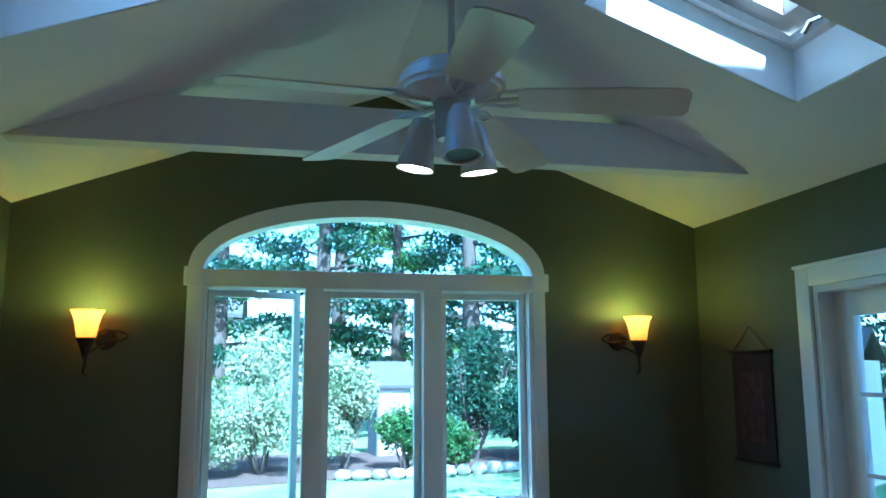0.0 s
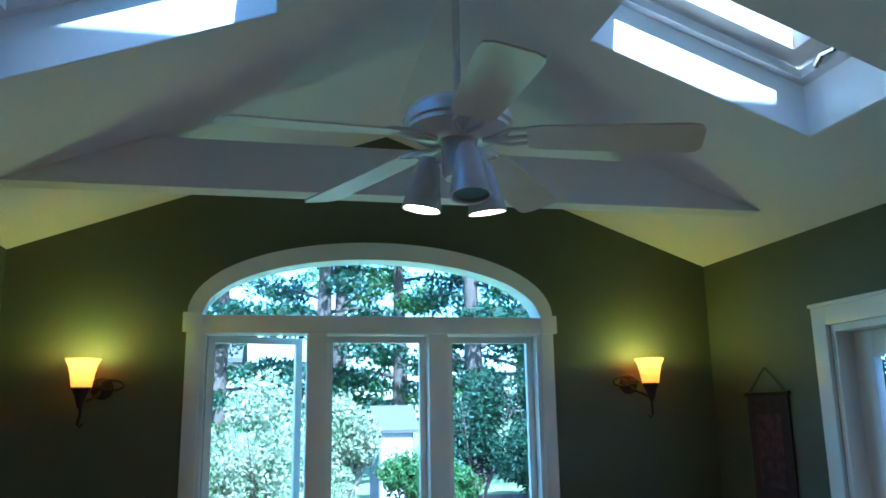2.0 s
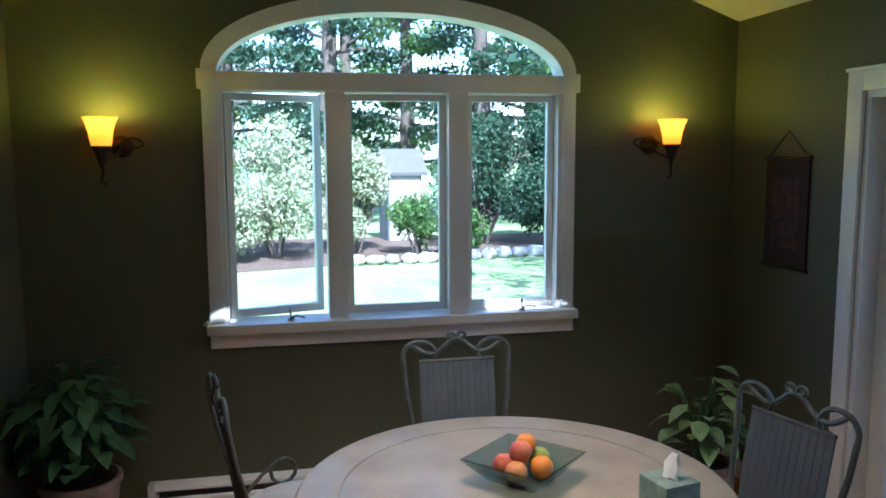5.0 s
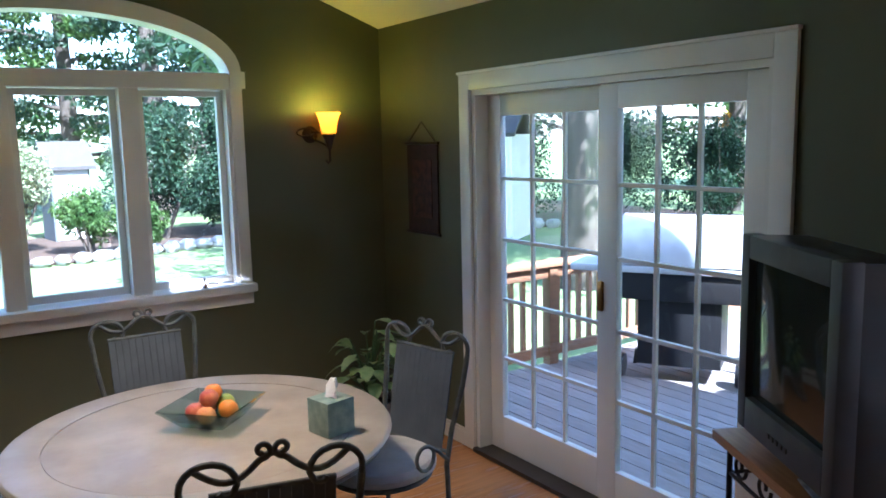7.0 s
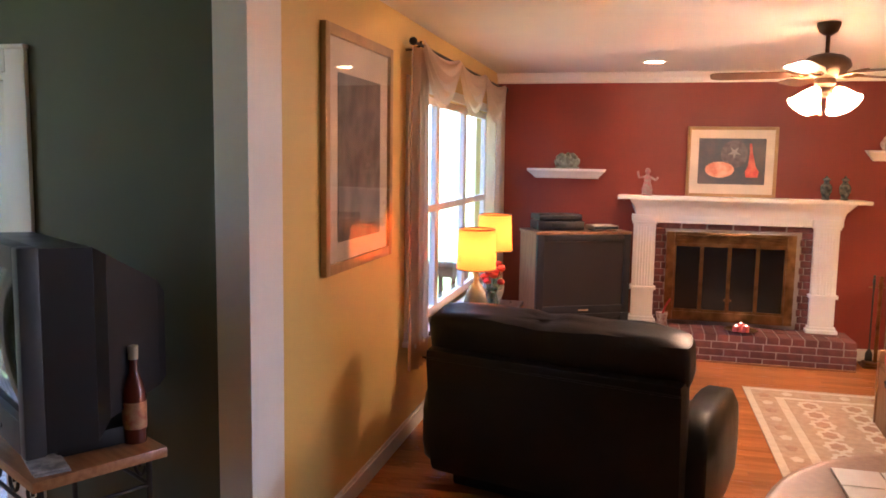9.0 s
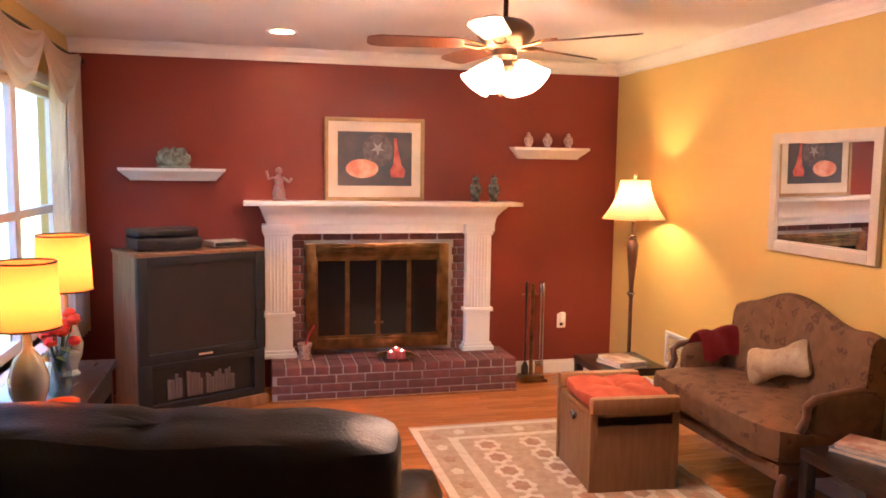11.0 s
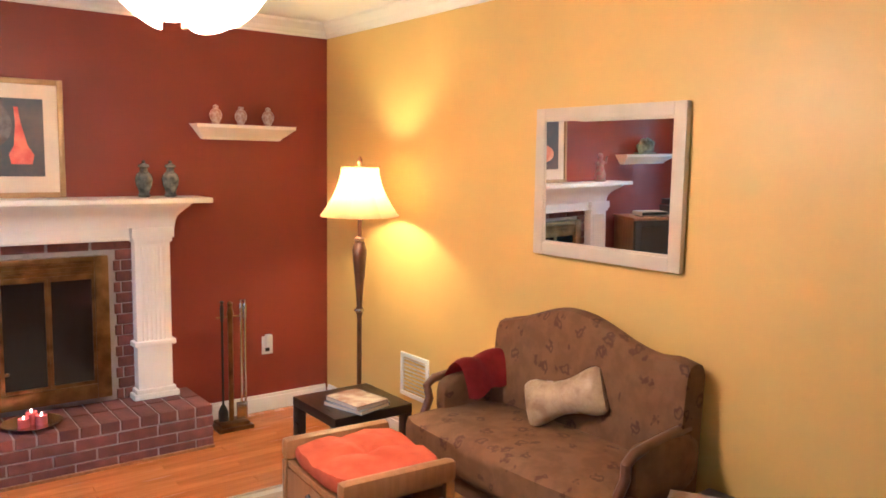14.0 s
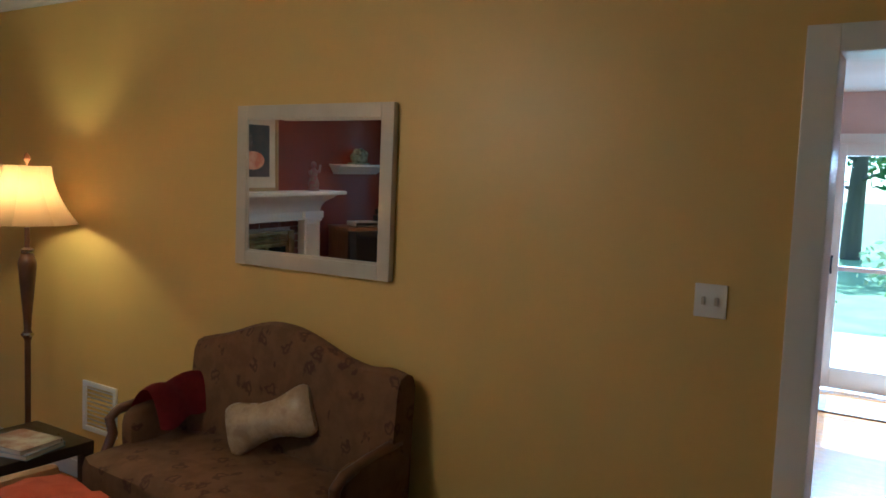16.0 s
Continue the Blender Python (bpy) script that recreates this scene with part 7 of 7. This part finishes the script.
def tree(place, h, r, crown0, count, size, material, seed, label):
    rnd = random.Random(seed)
    t = thing("tree", place, label, "tree")
    bm = bmesh.new()
    lean = (rnd.uniform(-0.03, 0.03) * h, rnd.uniform(-0.03, 0.03) * h)
    at = lambda k: (lean[0] * k + 0.06 * math.sin(5 * k + seed), lean[1] * k + 0.06 * math.cos(4 * k + seed), h * k)
    tube(bm, [at(k / 8) for k in range(9)], 0.022 * h + 0.06, 9, lambda q: 1.15 - q)
    part("trunk", bm, BARK, t)
    clumps = []
    bm = bmesh.new()
    for k in range(26):
        q = crown0 + (1 - crown0) * (k + 0.5) / 26
        a = k * 2.4 + rnd.uniform(-0.4, 0.4)
        reach = r * (1.15 - 0.8 * (q - crown0) / (1 - crown0)) * rnd.uniform(0.6, 1.1)
        b = at(q)
        e = (b[0] + reach * math.cos(a), b[1] + reach * math.sin(a), b[2] + reach * rnd.uniform(-0.12, 0.25))
        mid = tuple((b[i] + e[i]) / 2 + (0.08 * reach if i == 2 else 0) for i in range(3))
        tube(bm, [b, mid, e], 0.035 + 0.012 * reach, 6, lambda s: 1.2 - s)
        for f in (0.5, 0.75, 1.0):
            clumps.append((b[0] + (e[0] - b[0]) * f, b[1] + (e[1] - b[1]) * f, b[2] + (e[2] - b[2]) * f, r * rnd.uniform(0.16, 0.30), r * rnd.uniform(0.08, 0.16)))
    part("limb", bm, BARK, t)
    ob = new("crown", leaves_mesh("crown", clumps, count, size, material, seed))
    ob.parent = t


GZ = -0.45
for k, (x, y, rx, h) in enumerate(((-4.4, 12.5, 1.5, 2.6), (-2.6, 13.2, 1.5, 2.9), (-0.9, 13.8, 1.2, 2.6), (-5.9, 13.5, 1.5, 3.0))):
    shrub((x, y, GZ), rx, h, 9000, 0.055, LIGHTLEAF, 20 + k, "sunlit variegated shrub at the edge of the lawn")
for k, (x, y, rx, h) in enumerate(((0.5, 13.2, 0.8, 1.5), (1.3, 12.8, 0.7, 1.2))):
    shrub((x, y, GZ), rx, h, 5000, 0.045, MIDLEAF, 30 + k, "bright green low shrub beside the garden stones")
for k, (x, y, rx, h) in enumerate(((2.3, 14.6, 1.6, 3.4), (4.2, 14.8, 1.8, 3.8), (6.3, 14.2, 1.8, 3.6), (8.5, 13.6, 1.9, 3.6), (10.8, 12.4, 2.0, 3.4), (13.0, 10.5, 2.0, 3.2), (14.2, 7.8, 1.9, 3.0))):
    shrub((x, y, GZ), rx, h, 12000, 0.06, DARKLEAF, 40 + k, "dense hedge shrub behind the lawn, its leaf colour darkened for shade")
for k, (x, y, h, r, m) in enumerate(((-7.5, 21, 9, 3.0, MIDLEAF), (-4.2, 23, 11, 3.0, DARKLEAF), (-1.2, 20, 12, 2.6, DARKLEAF), (1.6, 22, 11, 2.9, MIDLEAF), (3.4, 19, 12, 2.8, DARKLEAF), (6.2, 21, 11, 3.0, MIDLEAF), (9.0, 19, 12, 3.0, DARKLEAF), (12.0, 17, 11, 3.0, MIDLEAF),
                                     (15.0, 13.5, 11, 3.0, DARKLEAF), (17.0, 9.5, 10, 3.0, MIDLEAF), (25.0, 9.0, 11, 3.0, DARKLEAF), (28.0, 13.5, 10, 3.0, MIDLEAF), (-11.0, 22, 10, 3.2, DARKLEAF), (0.2, 28, 13, 3.5, MIDLEAF), (7.5, 27, 13, 3.6, DARKLEAF), (14.5, 22, 13, 3.6, MIDLEAF), (22.0, 13, 13, 3.6, DARKLEAF), (-5.8, 29, 13, 3.6, MIDLEAF))):
    tree((x, y, GZ), h, r, 0.16, 9000, 0.11, m, 60 + k, "tall conifer with drooping boughs behind the hedge" if m is DARKLEAF else "tall leafy garden tree behind the hedge")
# trees added where their crowns shade the lawn beyond the deck
for k, (x, y, h, r) in enumerate(((5.6, 3.95, 11.5, 4.2), (10.0, 2.6, 11.0, 4.0), (12.5, 5.4, 11.0, 4.2))):
    tree((x, y, GZ), h, r, 0.30, 15000, 0.10, MIDLEAF if k else DARKLEAF, 110 + k, "tall shade tree standing beyond the deck")
for k, (x, y, rx, h) in enumerate(((2.6, -19.0, 1.0, 1.3), (0.2, -20.0, 1.4, 1.7), (-2.2, -19.0, 1.2, 1.5))):
    shrub((x, y, GZ), rx, h, 1500, 0.08, LIGHTLEAF, 90 + k, "flowering shrub in the front garden")
for k, (x, y) in enumerate(((-4, -34), (3, -36), (9, -32), (-10, -33))):
    tree((x, y, GZ), 11, 3.4, 0.2, 2200, 0.2, MIDLEAF, 95 + k, "leafy tree across the front garden")

# planting bed with a border of pale stones
SOILB = surface("bark_mulch", (0.10, 0.065, 0.045), 0.95, scale=14, fine=90, bump=0.9, depth=0.02)
bm = bmesh.new()
pts = [(-8, 11.4), (-4, 11.2), (-1, 12.0), (0.6, 12.0), (2.5, 12.6), (5, 12.4), (8, 11.6), (11, 9.8), (13, 7.6), (16, 7.6), (16, 17), (-8, 17)]
rings(bm, [[(x, y, GZ + 0.002) for x, y in pts], [(x, y, GZ + 0.03) for x, y in pts]])
solid("planting_bed", bm, SOILB, "mulched planting bed along the lawn", "planting bed")
ROCK = surface("pale_field_stone", (0.42, 0.41, 0.39), 0.85, second=(0.30, 0.29, 0.27), scale=5, fine=40, bump=0.6, depth=0.01, per_object=0.2)
rnd = random.Random(3)
for k in range(34):
    x = -1.0 + 0.36 * k
    y = np.interp(x, [-1, 0.6, 2.5, 5, 8, 11], [11.9, 11.9, 12.5, 12.3, 11.5, 9.7]) - 0.05
    bm = bmesh.new()
    ball(bm, (0, 0, 0.09), rnd.uniform(0.13, 0.22), rnd.uniform(0.12, 0.18), rnd.uniform(0.09, 0.15), 10, 7, 0.5)
    o = tagged(new("border_stone", mesh_of("border_stone", bm, ROCK, True)), "pale rounded field stone edging the bed", "stone", "stones along the bed")
    o.location = (x, float(y), GZ + 0.01)


# small outbuildings seen between the trees
def shed(name, place, w, d, h, wall, label, turn=0):
    t = thing(name, place, label, "shed", turn=turn)
    bm = bmesh.new()
    for k in range(int(w / 0.14)):
        x = -w / 2 + 0.14 * k
        box(bm, x + 0.004, x + 0.136, -d / 2, -d / 2 + 0.02, 0, h)
    box(bm, -w / 2, w / 2, -d / 2 + 0.02, d / 2, 0, h)
    part("wall", bm, wall, t, smooth=False)
    bm = bmesh.new()
    rings(bm, [[(x, -d / 2 - 0.15, h - 0.05), (x, 0, h + 0.55), (x, d / 2 + 0.15, h - 0.05), (x, d / 2 + 0.15, h + 0.03), (x, 0, h + 0.63), (x, -d / 2 - 0.15, h + 0.03)] for x in (-w / 2 - 0.12, w / 2 + 0.12)])
    part("roof", bm, ROOF, t, smooth=False)
    door = part("door", B((-0.4, 0.4, -d / 2 - 0.03, -d / 2, 0.05, 1.9)), WHITE, t, smooth=False)
    part("window", B((w / 2 - 0.75, w / 2 - 0.35, -d / 2 - 0.02, -d / 2, 1.2, 1.7)), SCREEN, t, smooth=False)


shed("garden_shed", (8.2, 9.6, GZ), 1.6, 1.6, 2.3, WHITE, "white boarded garden shed beyond the deck", -55)
shed("garden_shed", (0.55, 16.4, GZ), 0.9, 0.9, 1.75, surface("weathered_grey_boards", (0.15, 0.16, 0.165), 0.85, scale=6, fine=60), "weathered grey garden shed among the shrubs", 8)
house = thing("neighbour_house", (-9.5, 42, GZ), "white neighbouring house beyond the trees", "house")
part("wall", B((-5, 5, -4, 4, 0, 5)), SIDING, house, smooth=False)
bm = bmesh.new()
rings(bm, [[(x, -4.4, 4.9), (x, 0, 7.6), (x, 4.4, 4.9), (x, 4.4, 5.1), (x, 0, 7.85), (x, -4.4, 5.1)] for x in (-5.4, 5.4)])
part("roof", bm, ROOF, house, smooth=False)
for x in (-3.2, 0, 3.2):
    for z in (1.0, 3.2):
        w = part("window", B((x - 0.5, x + 0.5, -4.05, -4.0, z, z + 1.2)), SCREEN, house, smooth=False)
        part("frame", B((x - 0.56, x - 0.5, -4.07, -4.0, z - 0.06, z + 1.26), (x + 0.5, x + 0.56, -4.07, -4.0, z - 0.06, z + 1.26), (x - 0.5, x + 0.5, -4.07, -4.0, z + 1.2, z + 1.26), (x - 0.5, x + 0.5, -4.07, -4.0, z - 0.06, z)), WHITE, w, smooth=False)

# deck of boards with a railing
DZT = -0.10
CEDAR = surface("weathered_cedar", (0.34, 0.17, 0.085), 0.65, second=(0.26, 0.14, 0.08), scale=5, fine=60, stretch=(1, 8, 8), bump=0.3, per_object=0.15)
DECKG = surface("grey_brown_decking", (0.33, 0.29, 0.265), 0.7, second=(0.24, 0.21, 0.19), scale=5, fine=60, stretch=(8, 1, 8), bump=0.3, per_object=0.15)
deck = tagged(thing("deck", (2.0, -1.65, DZT), "timber deck of grey brown boards outside the patio door", "deck"), kind="structure")
part("joists", B((-1.80, 2.6, -1.98, 1.98, -0.30, -0.035)), CEDAR, deck, "timber frame", smooth=False)
board = mesh_of("board", B((-0.066, 0.066, -2.0, 2.0, -0.032, 0), bevel=0.004), DECKG)
for k in range(32):
    o = new("board", board)
    o.parent = deck
    o.matrix_basis = pose(-1.76 + 0.139 * k, 0, 0)
rail = thing("deck_railing", (2.0, 0.32, DZT), "reddish cedar railing along the deck edge", "railing")
part("top_rail", B((-1.8, 2.6, -0.07, 0.07, 0.83, 0.87), bevel=0.005), CEDAR, rail)
part("upper_rail", B((-1.8, 2.6, -0.02, 0.02, 0.73, 0.82)), CEDAR, rail, smooth=False)
part("lower_rail", B((-1.8, 2.6, -0.02, 0.02, 0.07, 0.15)), CEDAR, rail, smooth=False)
post = mesh_of("post", B((-0.045, 0.045, -0.045, 0.045, -0.30, 0.83), bevel=0.004), CEDAR)
for x in (-1.75, -0.25, 1.2, 2.55):
    o = new("post", post)
    o.parent = rail
    o.matrix_basis = pose(x, 0.0, 0)
bal = mesh_of("baluster", B((-0.018, 0.018, -0.018, 0.018, 0.10, 0.78)), CEDAR)
for k in range(34):
    o = new("baluster", bal)
    o.parent = rail
    o.matrix_basis = pose(-1.65 + 0.125 * k, 0.035, 0)
rail2 = thing("deck_railing", (4.55, -1.65, DZT), "reddish cedar railing along the deck side", "railing")
part("top_rail", B((-0.07, 0.07, -2.0, 1.85, 0.83, 0.87), bevel=0.005), CEDAR, rail2)
part("upper_rail", B((-0.02, 0.02, -2.0, 1.85, 0.73, 0.82)), CEDAR, rail2, smooth=False)
part("lower_rail", B((-0.02, 0.02, -2.0, 1.85, 0.07, 0.15)), CEDAR, rail2, smooth=False)
for y in (-1.95, -0.6, 0.8):
    o = new("post", post)
    o.parent = rail2
    o.matrix_basis = pose(0, y, 0)
for k in range(29):
    o = new("baluster", bal)
    o.parent = rail2
    o.matrix_basis = pose(0.035, -1.85 + 0.125 * k, 0)

# covered grill on the deck
grill = thing("barbecue_grill", (2.32, -0.58, DZT), "barbecue grill with a pale hood on a dark wheeled cart", "grill", turn=-60)
grill.scale = (1.03, 1.03, 1.06)
GREY = surface("pale_enamel_hood", (0.72, 0.72, 0.71), 0.35, 0.1, scale=8, fine=120, bump=0.05)
bm = bmesh.new()
loops = []
for x in (-0.45, 0.45):
    loops.append([(x, 0.28 * math.cos(radians(a)), 0.86 + 0.34 * math.sin(radians(a))) for a in range(0, 181, 15)])
rings(bm, loops)
part("hood", bm, GREY, grill)
part("shelf", B((-0.80, 0.80, -0.28, 0.28, 0.80, 0.85), bevel=0.01), GREY, grill)
part("firebox", B((-0.44, 0.44, -0.26, 0.26, 0.60, 0.80), bevel=0.02), BLACKP, grill)
part("cart", B((-0.30, 0.30, -0.22, 0.22, 0.12, 0.60), bevel=0.01), BLACKP, grill)
for sx in (-1, 1):
    bm = bmesh.new()
    tube(bm, [(sx * 0.38, 0.18, 0.12), (sx * 0.40, 0.20, 0.0)], 0.02)
    part("leg", bm, BLACKD, grill)
    bm = bmesh.new()
    lathe(bm, [(0.0, -0.02), (0.085, -0.02), (0.09, 0.0), (0.085, 0.02), (0.0, 0.02)], 0, 0, 20)
    bmesh.ops.transform(bm, matrix=pose(sx * 0.42, -0.18, 0.091, 0, 90), verts=bm.verts)
    part("wheel", bm, BLACKD, grill)
bm = bmesh.new()
tube(bm, [(-0.3, 0.30, 0.95), (-0.28, 0.34, 0.95), (0.28, 0.34, 0.95), (0.3, 0.30, 0.95)], 0.012)
part("handle", bm, BLACKD, grill)

# ---- oak strips of the family room floor that the camera passes nearest ----
floor = bpy.data.objects["floor"]
PL, PWD = 1.10, 0.083
plank = mesh_of("plank", B((-PWD / 2 + 0.0008, PWD / 2 - 0.0008, -PL / 2 + 0.0008, PL / 2 - 0.0008, -0.006, 0.0)), surface("oak_strip", (0.50, 0.190, 0.044), 0.25, second=(0.37, 0.130, 0.028), scale=5, fine=70, stretch=(7, 0.5, 7), bump=0.08, depth=0.001, per_object=0.2, coat=0.2))
rows = int((XE - 0.45) / PWD)
for i in range(rows):
    x = 0.45 + PWD * (i + 0.5)
    off = (i * 0.37) % PL
    y = YR + 0.02 - off
    while y < YN:
        lo, hi = max(y, YR + 0.02), min(y + PL, YN - 0.02)
        if hi - lo > 0.1:
            o = new("plank", plank)
            o.parent = floor
            o.matrix_basis = pose(x, (lo + hi) / 2, 0.0) @ Matrix.Diagonal((1, (hi - lo) / PL, 1, 1))
        y += PL
